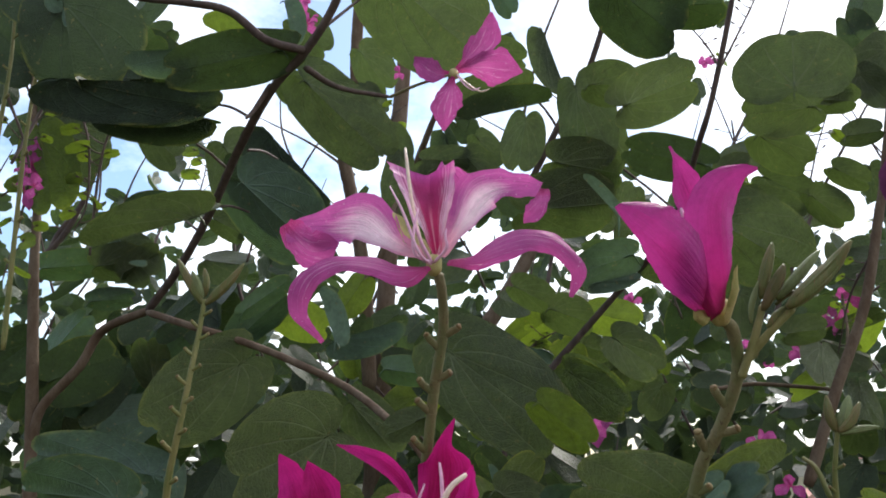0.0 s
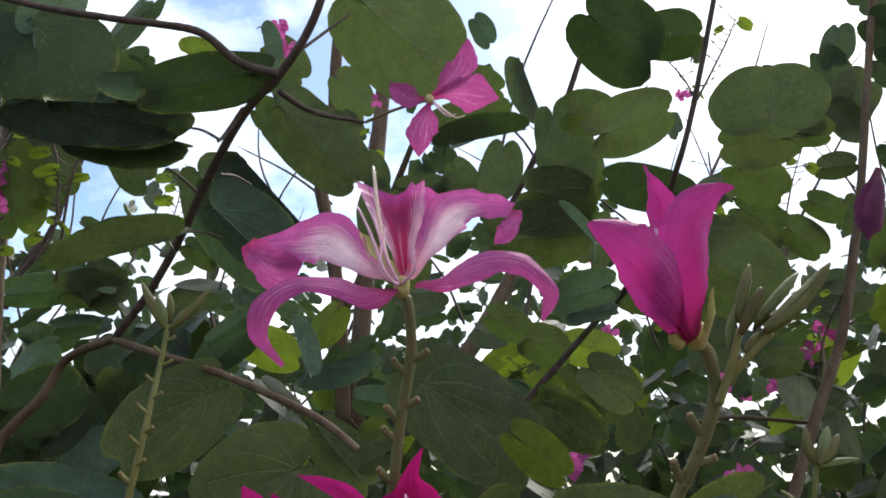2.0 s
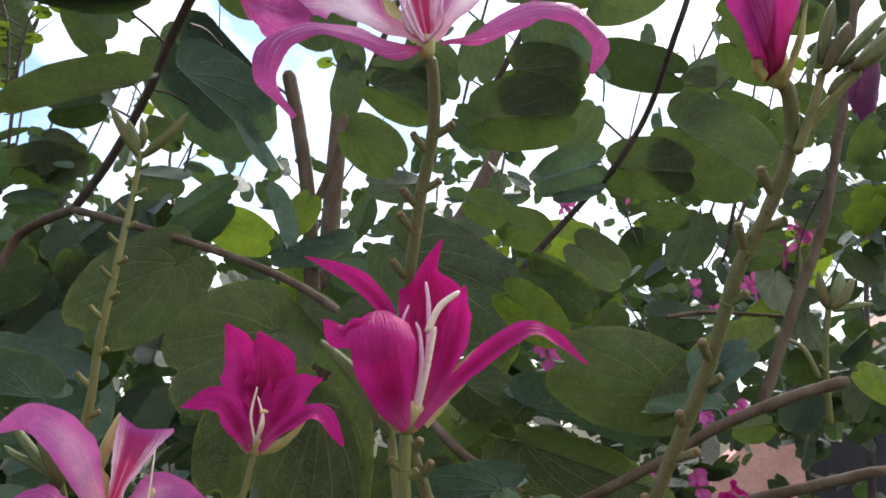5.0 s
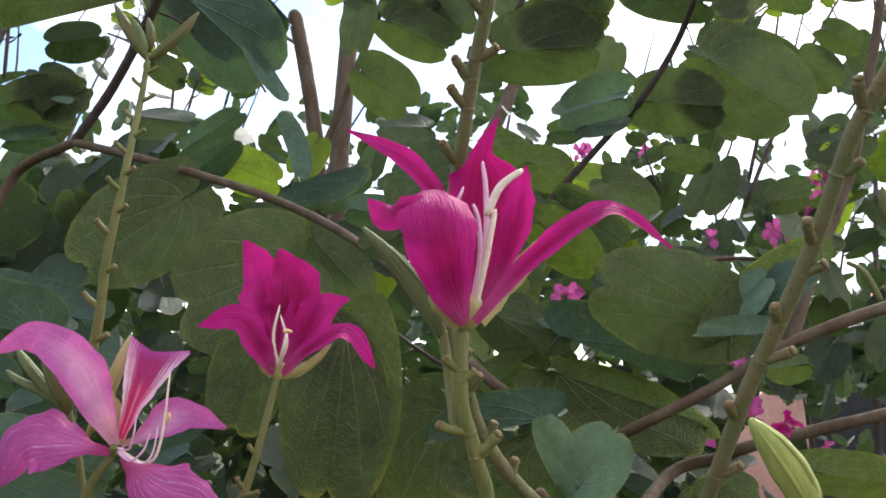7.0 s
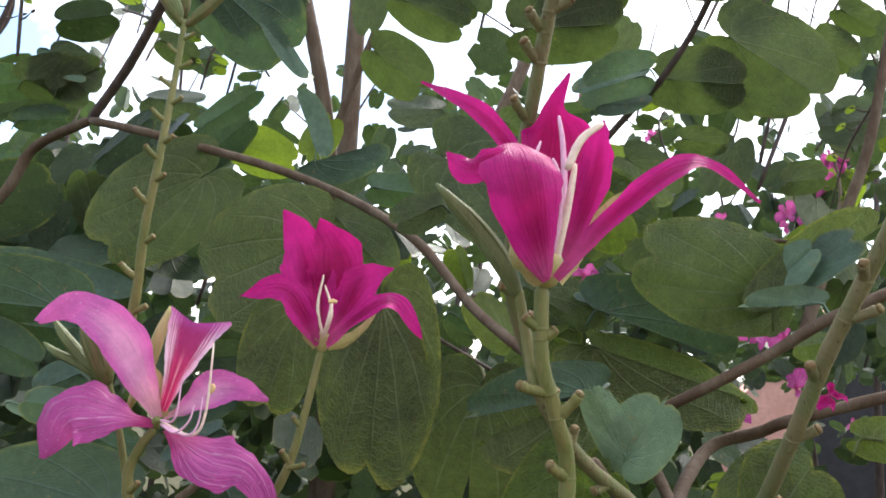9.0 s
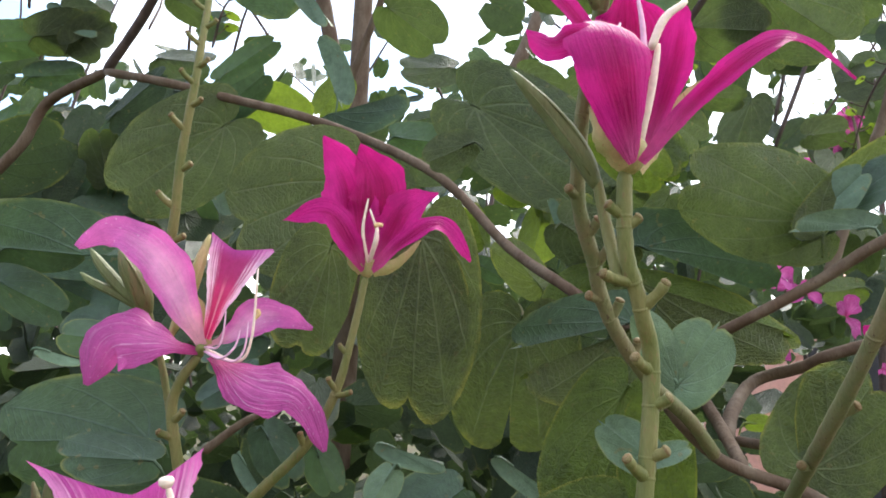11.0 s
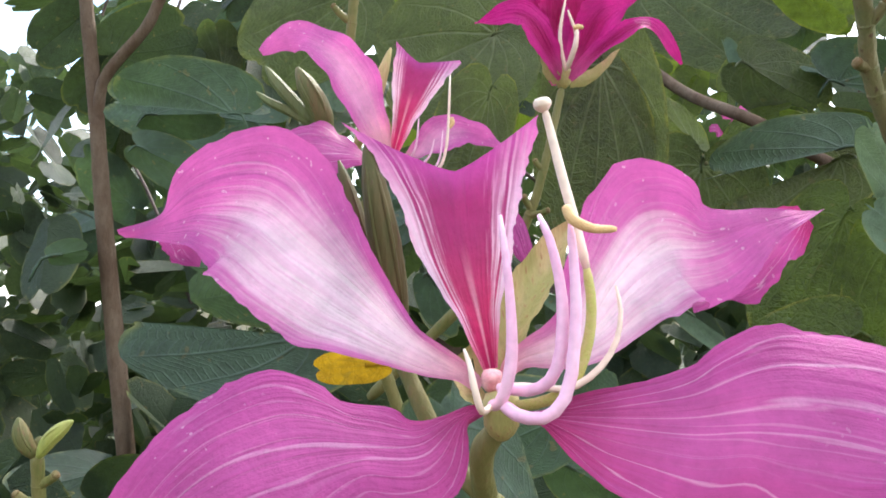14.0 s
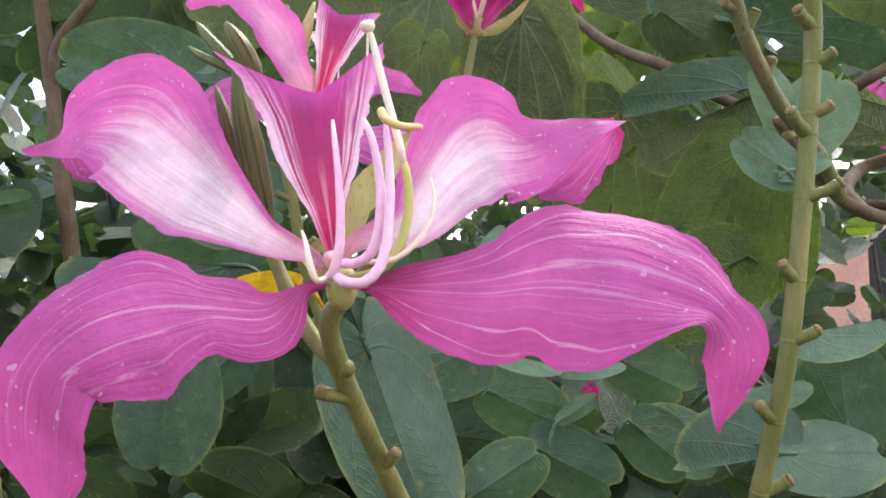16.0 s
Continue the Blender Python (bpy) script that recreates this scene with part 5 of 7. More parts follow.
part("branch", tube([(-0.6077, 1.1, 2.4905), (-0.5907, 1.1, 2.2396), (-0.5551, 1.08, 2.0624), (-0.538, 1.06, 1.9628), (-0.5279, 1.06, 1.866), (-0.5132, 1.06, 1.725), (-0.5008, 1.06, 1.5929), (-0.4551, 1.06, 1.1893), (-0.3645, 1.06, 0.4441), (-0.2862, 1.06, -0.1995)], [0.0035, 0.012], 100, 9, 0.08), BARK, tree)
part("branch", tube([(-0.1268, 0.72, 2.0911), (-0.1624, 0.71, 2.0978), (-0.1958, 0.7, 2.1217), (-0.2362, 0.7, 2.1309), (-0.2846, 0.7, 2.1373), (-0.3664, 0.7, 2.153), (-0.4851, 0.7, 2.1906)], [0.0042, 0.003], 70, 9, 0.08), BARK_DARK, tree)
part("branch", tube([(-0.128, 0.73, 2.0785), (-0.0995, 0.76, 2.0719), (-0.0515, 0.79, 2.0749)], [0.0035, 0.002], 30, 9, 0.08), BARK_DARK, tree)
part("branch", tube([(-0.1656, 0.755, 2.0731), (-0.1796, 0.75, 2.0441), (-0.1846, 0.74, 2.0311)], [0.003, 0.0015], 30, 9, 0.08), BARK_DARK, tree)
part("branch", tube([(-0.0541, 1.3, 2.1683), (-0.0249, 1.25, 2.2273), (0.0119, 1.2, 2.3012)], [0.007, 0.003], 30, 9, 0.08), BARK, tree)
part("branch", tube([(0.1281, 1.1, 1.8173), (0.1791, 1.08, 1.8736), (0.2274, 1.05, 1.9272), (0.2538, 1, 1.9559), (0.2786, 0.95, 2.0021), (0.2766, 0.85, 2.0418), (0.2876, 0.8, 2.1035), (0.3219, 0.72, 2.3046)], [0.0046, 0.0028], 80, 9, 0.08), BARK_DARK, tree)
part("branch", tube([(0.1264, 1.25, 2.1217), (0.1861, 1.2, 2.2333), (0.2247, 1.15, 2.3028), (0.3033, 1.05, 2.5682)], [0.0055, 0.004], 40, 9, 0.08), BARK_DARK, tree)
part("branch", tube([(0.0748, 1.6, 1.9608), (0.1329, 1.62, 2.0539), (0.1958, 1.65, 2.1784), (0.2539, 1.7, 2.3184)], [0.016, 0.012], 40, 9, 0.08), BARK, tree)
part("branch", tube([(-0.1891, 1.6, 2.4727), (-0.1869, 1.58, 2.5789), (-0.1543, 1.5, 3.0125)], [0.013, 0.011], 30, 9, 0.08), BARK, tree)
part("branch", tube([(0.4994, 1.2, 1.6787), (0.5532, 1.2, 1.8094), (0.6081, 1.2, 1.9307), (0.646, 1.2, 2.067), (0.6738, 1.2, 2.1834), (0.7847, 1.2, 2.7405)], [0.0085, 0.006], 60, 9, 0.08), BARK, tree)
part("branch", tube([(-0.6111, 1.2, 1.9953), (-0.5736, 1.2, 2.0386), (-0.546, 1.2, 2.1005), (-0.5104, 1.2, 2.2243)], [0.005, 0.003], 40, 9, 0.08), BARK_DARK, tree)
part("branch", tube([(-0.6509, 1.3, 1.9906), (-0.632, 1.3, 2.0655), (-0.5854, 1.3, 2.1521), (-0.6084, 1.3, 2.2825)], [0.005, 0.003], 40, 9, 0.08), BARK_DARK, tree)
part("branch", tube([(0.4087, 1.3, 1.8176), (0.4786, 1.3, 1.826), (0.5759, 1.25, 1.8132)], [0.0035, 0.003], 30, 9, 0.08), BARK, tree)
part("branch", tube([(0.0735, 0.7, 1.6301), (0.0914, 0.66, 1.6035), (0.109, 0.635, 1.6068), (0.1305, 0.612, 1.6197), (0.1647, 0.6, 1.6388), (0.1887, 0.58, 1.6568), (0.223, 0.56, 1.6736), (0.2579, 0.55, 1.6847)], [0.003, 0.0036], 80, 9, 0.08), BARK, tree)
part("branch", tube([(0.1059, 0.6, 1.554), (0.1367, 0.66, 1.565), (0.174, 0.71, 1.5803), (0.2033, 0.7, 1.5896), (0.2242, 0.68, 1.6004), (0.3307, 0.64, 1.6299)], [0.0045, 0.004], 60, 9, 0.08), BARK, tree)
part("branch", tube([(0.1191, 0.62, 1.5504), (0.1354, 0.6, 1.5475), (0.1432, 0.58, 1.5422)], [0.003, 0.003], 30, 9, 0.08), BARK, tree)
part("branch", tube([(-0.2308, 0.9, 1.5214), (-0.2026, 0.9, 1.5423), (-0.1811, 0.9, 1.554)], [0.004, 0.003], 30, 9, 0.08), BARK, tree)
part("branch", tube([(-0.1297, 1.42, 1.8262), (-0.1436, 1.42, 2.0179), (-0.1654, 1.42, 2.1506), (-0.1867, 1.42, 2.2478)], [0.013, 0.012], 40, 9, 0.08), BARK, tree)
part("branch", tube([(-0.1302, 1.42, 2.0182), (-0.0908, 1.4, 2.1162), (-0.0385, 1.38, 2.2531)], [0.007, 0.005], 30, 9, 0.08), BARK, tree)
part("twig", tube([(0.2779, 0.62, 1.6891), (0.2744, 0.63, 1.709), (0.2691, 0.64, 1.717)], [0.002, 0.0015], 30, 9, 0.08), STEM, tree)

# leaves near the camera
leaf(tree, (-0.3784, 0.75, 2.16), (-0.3554, 0.75, 2.0675), (-0.8058, 0.5573, -0.2003), 1.7, 62, LEAF_SHADE)
leaf(tree, (-0.2358, 0.74, 2.1054), (-0.3158, 0.74, 2.1019), (-0.0392, 0.4619, 0.8861), 0.75, 64, LEAF_TOP)
leaf(tree, (-0.1546, 0.72, 2.0901), (-0.2688, 0.72, 2.0678), (-0.1679, -0.4866, 0.8574), 0.48, 30, LEAF_SHADE)
leaf(tree, (-0.3711, 0.76, 2.0832), (-0.2072, 0.76, 2.0758), (-0.0377, -0.5481, -0.8356), 0.52, 66, LEAF_SHADE)
leaf(tree, (-0.3737, 0.77, 2.0757), (-0.2218, 0.77, 2.0592), (-0.0829, -0.6379, -0.7657), 0.4, 70, LEAF_SHADE)
leaf(tree, (-0.3367, 0.8, 2.0703), (-0.2258, 0.8, 2.0557), (-0.1045, -0.6026, -0.7912), 0.62, 66, LEAF_SHADE)
leaf(tree, (-0.3631, 0.95, 2.1083), (-0.3181, 0.95, 2.0641), (-0.6545, 0.3573, -0.6663), 1.1, 30, LEAF_UNDER)
leaf(tree, (-0.282, 1.05, 2.2748), (-0.3419, 1.05, 2.3083), (0.1172, -0.9709, 0.2091), 0.9, 66, LEAF_YOUNG)
leaf(tree, (-0.5326, 1.05, 2.1531), (-0.4518, 1.05, 2.0759), (-0.6176, 0.448, -0.6464), 1.0, 30, LEAF_UNDER)
leaf(tree, (-0.5198, 1, 2.1206), (-0.4894, 1, 2.0143), (-0.961, -0.0346, -0.2743), 0.75, 30, LEAF_YOUNG)
leaf(tree, (-0.6213, 1.2, 2.2679), (-0.5917, 1.2, 2.2015), (-0.9073, -0.114, -0.4048), 0.8, 20, LEAF_UNDER)
leaf(tree, (-0.467, 0.9, 2.263), (-0.462, 0.9, 2.1585), (-0.9917, -0.1195, -0.0477), 0.9, 25, LEAF_SHADE)
leaf(tree, (-0.6407, 1.1, 2.3763), (-0.6004, 1.1, 2.3205), (-0.7909, 0.2171, -0.5722), 1.0, 25, LEAF_UNDER)
leaf(tree, (-0.4767, 1.3, 2.434), (-0.5235, 1.3, 2.4075), (-0.4091, -0.5554, 0.724), 1.0, 25, LEAF_FAR)
leaf(tree, (-0.1993, 0.95, 2.2746), (-0.1858, 0.95, 2.2115), (-0.6222, 0.7715, -0.1327), 0.75, 64, LEAF_TOP)
leaf(tree, (-0.2405, 1.2, 2.3918), (-0.1798, 1.2, 2.3319), (-0.5807, 0.5622, -0.5888), 0.9, 25, LEAF_UNDER)
leaf(tree, (-0.0573, 0.8, 2.2189), (0.0388, 0.8, 2.1248), (-0.6515, 0.3631, -0.6661), 0.95, 22, LEAF_UNDER)
leaf(tree, (-0.1417, 0.82, 2.1036), (-0.047, 0.82, 2.0075), (-0.6989, 0.1939, -0.6884), 0.62, 30, LEAF_UNDER)
leaf(tree, (-0.2087, 0.95, 2.0984), (-0.1232, 0.95, 2.0044), (-0.4911, -0.7477, -0.4469), 0.8, 62, LEAF_SHADE)
leaf(tree, (-0.243, 0.97, 2.0694), (-0.1765, 0.97, 1.9823), (-0.7841, -0.1631, -0.5988), 0.62, 30, LEAF_SHADE)
leaf(tree, (-0.3066, 1.1, 2.1381), (-0.2536, 1.1, 2.0385), (-0.8502, 0.269, -0.4527), 1.0, 25, LEAF_UNDER)
leaf(tree, (-0.2575, 1.15, 2.1349), (-0.2177, 1.15, 2.0741), (-0.7849, 0.3445, -0.515), 0.9, 25, LEAF_YOUNG)
leaf(tree, (0.0256, 0.95, 2.1262), (0.1234, 0.95, 2.163), (0.0742, 0.9775, -0.1975), 0.8, 64, LEAF_UNDER)
leaf(tree, (0.0393, 0.9, 2.0989), (0.1406, 0.9, 2.1214), (0.0366, 0.9857, -0.1647), 0.6, 66, LEAF_SHADE)
leaf(tree, (-0.0217, 1.15, 2.1377), (0.0443, 1.15, 2.1417), (0.0558, 0.3456, -0.9367), 0.75, 30, LEAF_UNDER)
leaf(tree, (0.0504, 1.2, 2.1923), (0.0798, 1.2, 2.1418), (-0.7967, 0.3877, -0.4637), 0.9, 30, LEAF_UNDER)
leaf(tree, (0.12, 1.15, 2.1987), (0.1057, 1.15, 2.1195), (-0.9659, 0.1907, 0.1751), 0.85, 25, LEAF_UNDER)
leaf(tree, (0.1474, 1.1, 2.3093), (0.1766, 1.1, 2.216), (-0.7479, -0.6213, -0.2338), 0.7, 62, LEAF_UNDER)
leaf(tree, (-0.0843, 1.2, 2.2026), (-0.0577, 1.2, 2.1517), (-0.7921, 0.4483, -0.4142), 0.9, 25, LEAF_UNDER)
leaf(tree, (0.0655, 1.2, 2.3396), (0.1318, 1.2, 2.3196), (-0.1972, 0.7324, -0.6517), 0.9, 25, LEAF_UNDER)
leaf(tree, (0.0852, 1.2, 2.4441), (0.1114, 1.2, 2.3985), (-0.6681, 0.6373, -0.384), 0.9, 25, LEAF_TOP)
leaf(tree, (-0.1428, 1.3, 2.3882), (-0.0934, 1.3, 2.3146), (-0.7139, 0.5107, -0.4791), 0.9, 25, LEAF_UNDER)
leaf(tree, (-0.112, 1.3, 2.289), (-0.1417, 1.3, 2.3409), (0.8481, 0.2125, 0.4854), 0.9, 25, LEAF_UNDER)
leaf(tree, (-0.276, 1.3, 2.3316), (-0.217, 1.3, 2.2949), (-0.4275, 0.5867, -0.6878), 1.0, 25, LEAF_UNDER)
leaf(tree, (0.1985, 0.85, 2.2334), (0.2704, 0.85, 2.1658), (-0.5191, 0.6533, -0.5511), 1.1, 20, LEAF_SHADE)
leaf(tree, (0.2824, 0.9, 2.2406), (0.3465, 0.9, 2.2437), (0.0377, 0.6382, -0.7689), 1.1, 25, LEAF_SHADE)
leaf(tree, (0.1859, 0.95, 2.1625), (0.2483, 0.95, 2.162), (-0.0065, 0.5778, -0.8161), 1.1, 25, LEAF_UNDER)
leaf(tree, (0.2115, 0.88, 2.1049), (0.2999, 0.88, 2.1425), (0.3731, 0.3035, -0.8767), 0.8, 20, LEAF_UNDER)
leaf(tree, (0.387, 0.85, 2.1122), (0.3911, 0.85, 2.1821), (0.922, -0.3834, -0.0545), 1.95, 14, LEAF_UNDER)
leaf(tree, (0.4238, 0.9, 2.1086), (0.3411, 0.9, 2.0973), (-0.1267, -0.348, 0.9289), 0.78, 15, LEAF_UNDER)
leaf(tree, (0.3868, 0.95, 2.0905), (0.4435, 0.95, 2.0505), (-0.4158, 0.693, -0.589), 1.0, 25, LEAF_UNDER)
leaf(tree, (0.1809, 1.05, 2.2014), (0.2054, 1.05, 2.0718), (-0.817, 0.5555, -0.1547), 0.75, 30, LEAF_UNDER)
leaf(tree, (0.2186, 1.1, 2.1726), (0.2221, 1.1, 2.0805), (-0.8519, 0.5227, -0.0318), 0.9, 30, LEAF_UNDER)
leaf(tree, (0.3239, 1, 2.0766), (0.2255, 1, 2.0985), (0.2003, -0.3877, 0.8998), 0.6, 20, LEAF_SHADE)
leaf(tree, (0.4179, 1.05, 2.1181), (0.3628, 1.05, 2.0866), (-0.4852, 0.208, 0.8493), 0.8, 30, LEAF_UNDER)
leaf(tree, (0.5659, 1.1, 2.2303), (0.5177, 1.1, 2.2133), (-0.3315, 0.0818, 0.9399), 0.9, 30, LEAF_UNDER)
leaf(tree, (0.5156, 1.1, 2.209), (0.5945, 1.1, 2.2041), (-0.0436, 0.7132, -0.6996), 0.75, 30, LEAF_UNDER)
leaf(tree, (0.455, 1.2, 2.0857), (0.5363, 1.2, 2.0589), (-0.2322, 0.6723, -0.7029), 0.8, 30, LEAF_UNDER)
leaf(tree, (0.5527, 1.2, 2.094), (0.6021, 1.2, 2.0498), (-0.4446, 0.7457, -0.4963), 1.0, 30, LEAF_UNDER)
leaf(tree, (0.5685, 1.1, 2.1531), (0.6206, 1.1, 2.1612), (0.1216, 0.6089, -0.7839), 0.9, 30, LEAF_UNDER)
leaf(tree, (0.5916, 1.2, 2.1385), (0.6432, 1.2, 2.1112), (-0.3103, 0.7463, -0.5888), 0.9, 30, LEAF_UNDER)
leaf(tree, (0.1824, 1.05, 2.0563), (0.1227, 1.05, 2.0489), (-0.1235, 0.0559, 0.9908), 0.6, 30, LEAF_TOP)
leaf(tree, (0.255, 1.2, 2.0517), (0.2927, 1.2, 2.1224), (0.8422, 0.2973, -0.4498), 0.9, 30, LEAF_UNDER)
leaf(tree, (0.1357, 0.62, 1.9021), (0.1109, 0.62, 1.9316), (0.1706, -0.9749, 0.1434), 0.45, 66, LEAF_PALE)
leaf(tree, (0.6902, 1.3, 2.4395), (0.7241, 1.3, 2.3651), (-0.5183, 0.822, -0.2359), 0.9, 30, LEAF_FAR)
leaf(tree, (0.7258, 1.3, 2.4932), (0.7069, 1.3, 2.418), (-0.7296, 0.6587, 0.1839), 0.9, 30, LEAF_FAR)
leaf(tree, (0.7397, 1.3, 2.3754), (0.6915, 1.3, 2.2931), (-0.725, 0.5424, 0.4245), 0.9, 30, LEAF_FAR)
leaf(tree, (0.6267, 1.3, 2.3869), (0.5725, 1.3, 2.4192), (0.4958, -0.2503, 0.8316), 0.8, 30, LEAF_FAR)
leaf(tree, (-0.3432, 1.2, 2.0637), (-0.2958, 1.2, 2.0371), (-0.4696, 0.2776, -0.8381), 0.85, 30, LEAF_UNDER)
leaf(tree, (-0.4461, 1.1, 2.0073), (-0.3964, 1.1, 1.9713), (-0.3297, -0.8271, -0.4552), 0.6, 62, LEAF_PALE)
leaf(tree, (-0.4305, 1.1, 1.9636), (-0.3829, 1.1, 1.995), (0.4074, 0.6734, -0.6169), 0.8, 30, LEAF_UNDER)
leaf(tree, (-0.5683, 1.15, 1.9795), (-0.4721, 1.15, 1.9873), (0.0661, 0.5745, -0.8158), 0.55, 30, LEAF_TOP)
leaf(tree, (-0.2678, 1.1, 1.8781), (-0.2026, 1.1, 1.9391), (0.5542, 0.5844, -0.5928), 0.7, 30, LEAF_TOP)
leaf(tree, (-0.1209, 0.92, 1.8482), (-0.1418, 0.92, 1.9058), (0.6176, -0.754, 0.2239), 0.75, 62, LEAF_PALE)
leaf(tree, (-0.1285, 1.02, 1.859), (-0.0439, 1.02, 1.8853), (0.1985, -0.7444, -0.6376), 0.75, 66, LEAF_TOP)
leaf(tree, (0.0379, 0.95, 1.8649), (0.0724, 0.95, 1.8453), (-0.3458, -0.7136, -0.6092), 0.6, 62, LEAF_PALE)
leaf(tree, (0.1133, 0.95, 1.8355), (0.0526, 0.95, 1.8519), (0.1754, 0.738, 0.6516), 0.75, 64, LEAF_TOP)
leaf(tree, (-0.06, 0.95, 1.8137), (-0.0088, 0.95, 1.8072), (-0.1216, 0.2624, -0.9573), 0.8, 30, LEAF_TOP)
leaf(tree, (0.1017, 1.15, 1.9479), (0.1561, 1.15, 1.9195), (-0.3912, 0.5315, -0.7514), 0.9, 30, LEAF_UNDER)
leaf(tree, (0.2261, 1, 1.956), (0.149, 1, 1.9315), (-0.2973, 0.1858, 0.9365), 0.7, 35, LEAF_TOP)
leaf(tree, (0.19, 1, 1.9243), (0.2424, 1, 1.9381), (0.1805, -0.7093, -0.6814), 0.6, 62, LEAF_TOP)
leaf(tree, (0.2918, 1.5, 1.8684), (0.3907, 1.5, 1.8732), (0.046, 0.2631, -0.9637), 0.95, 25, LEAF_UNDER)
leaf(tree, (0.3651, 1.5, 1.9137), (0.3864, 1.5, 1.8531), (-0.7736, 0.5722, -0.2722), 0.8, 25, LEAF_YOUNG)
leaf(tree, (0.4294, 1.2, 2.0333), (0.4572, 1.2, 1.9733), (-0.6623, 0.684, -0.3058), 0.9, 25, LEAF_UNDER)
leaf(tree, (0.4979, 1.2, 1.8899), (0.5555, 1.2, 1.8979), (0.1245, 0.4223, -0.8979), 0.9, 25, LEAF_UNDER)
leaf(tree, (0.4652, 1.3, 1.9674), (0.4318, 1.3, 1.8871), (-0.7658, 0.5589, 0.3181), 0.9, 25, LEAF_UNDER)
leaf(tree, (0.6952, 1.3, 2.1734), (0.706, 1.3, 2.1153), (-0.6286, 0.7688, -0.1175), 0.9, 25, LEAF_UNDER)
leaf(tree, (-0.1339, 1.3, 1.9883), (-0.1684, 1.3, 1.9338), (-0.8359, 0.1439, 0.5297), 0.9, 25, LEAF_YOUNG)
leaf(tree, (-0.0862, 1.4, 1.9502), (-0.1431, 1.4, 1.9118), (-0.551, 0.1721, 0.8166), 0.9, 25, LEAF_FAR)
leaf(tree, (-0.2253, 0.93, 1.8184), (-0.3184, 0.9, 1.7362), (0.5688, 0.3157, -0.7595), 0.82, 14, LEAF_UNDER)
leaf(tree, (-0.106, 0.8, 1.7366), (-0.1936, 0.77, 1.6902), (0.3882, 0.2418, -0.8893), 1.15, 14, LEAF_UNDER)
leaf(tree, (0.0095, 0.885, 1.8247), (0.127, 0.825, 1.7263), (0.5862, -0.1559, 0.795), 0.66, 14, LEAF_UNDER)
leaf(tree, (0.1331, 0.85, 1.7973), (0.1913, 0.85, 1.7525), (-0.5324, 0.4878, -0.6918), 0.65, 30, LEAF_YOUNG)
leaf(tree, (-0.3172, 0.92, 1.7003), (-0.4538, 0.92, 1.724), (0.1704, 0.08, 0.9821), 0.5, 25, LEAF_TOP)
leaf(tree, (0.186, 0.64, 1.6794), (0.0945, 0.615, 1.7007), (-0.2754, 0.2082, -0.9385), 0.7, 10, LEAF_UNDER)
leaf(tree, (0.1824, 0.63, 1.6802), (0.2044, 0.61, 1.7052), (-0.4275, 0.4841, 0.7635), 0.7, 30, LEAF_PALE)
leaf(tree, (0.193, 0.6, 1.6678), (0.1493, 0.6, 1.6655), (-0.0214, -0.9081, 0.4183), 0.55, 66, LEAF_PALE)
leaf(tree, (0.1845, 0.635, 1.6793), (0.2301, 0.6, 1.7115), (-0.1694, 0.5386, 0.8253), 0.5, 25, LEAF_TOP)
leaf(tree, (0.1855, 0.62, 1.6714), (0.2638, 0.62, 1.7279), (0.428, 0.6822, -0.5928), 0.6, 62, LEAF_MID)
leaf(tree, (0.0887, 0.685, 1.6459), (0.2006, 0.685, 1.6081), (-0.2249, -0.7109, -0.6664), 0.62, 64, LEAF_MID)
leaf(tree, (0.0984, 0.7, 1.6702), (0.1907, 0.7, 1.6352), (-0.1351, 0.9243, -0.3569), 0.7, 62, LEAF_TOP)
leaf(tree, (0.1049, 0.695, 1.6392), (0.2012, 0.695, 1.5971), (-0.3805, -0.3127, -0.8703), 0.45, 30, LEAF_YOUNG)
leaf(tree, (0.0791, 0.596, 1.5827), (0.1003, 0.585, 1.6165), (-0.7789, 0.2568, 0.5721), 0.98, 14, LEAF_PALE, notch=1.0, petiole=0.004)
leaf(tree, (0.0791, 0.596, 1.5827), (0.0553, 0.585, 1.6245), (-0.8748, 0.1728, -0.4526), 0.46, 14, LEAF_PALE, notch=1.0, petiole=0.004)
leaf(tree, (0.0288, 0.494, 1.5567), (0.0079, 0.494, 1.5728), (0.6084, -0.1008, 0.7872), 0.8, 15, LEAF_PALE, notch=1.0, petiole=0.004)
leaf(tree, (0.0287, 0.494, 1.5563), (0.0478, 0.494, 1.5617), (0.2687, -0.2018, -0.9419), 0.5, 15, LEAF_PALE, notch=1.0, petiole=0.004)
leaf(tree, (0.1325, 0.56, 1.5422), (0.1712, 0.56, 1.5883), (0.6872, -0.4413, -0.5771), 1.1, 20, LEAF_MID)
leaf(tree, (0.1424, 0.56, 1.5398), (0.1414, 0.56, 1.5915), (0.9882, -0.1521, 0.0191), 0.6, 30, LEAF_MID)
leaf(tree, (0.3128, 0.58, 1.6753), (0.2766, 0.58, 1.6941), (0.4605, 0.0681, 0.885), 0.55, 30, LEAF_YOUNG)
leaf(tree, (0.175, 0.52, 1.5972), (0.2245, 0.52, 1.5905), (-0.1282, 0.3172, -0.9396), 0.5, 30, LEAF_MID)
leaf(tree, (0.3677, 0.9, 1.6592), (0.3288, 0.9, 1.6541), (-0.1216, 0.3378, 0.9333), 0.9, 30, LEAF_YOUNG)
leaf(tree, (0.211, 0.8, 1.5448), (0.2292, 0.8, 1.5436), (-0.0625, 0.2925, -0.9542), 0.9, 30, LEAF_YOUNG)
leaf(tree, (-0.0543, 0.66, 1.6714), (-0.0621, 0.66, 1.555), (-0.997, 0.0408, 0.0662), 0.68, 15, LEAF_MID)
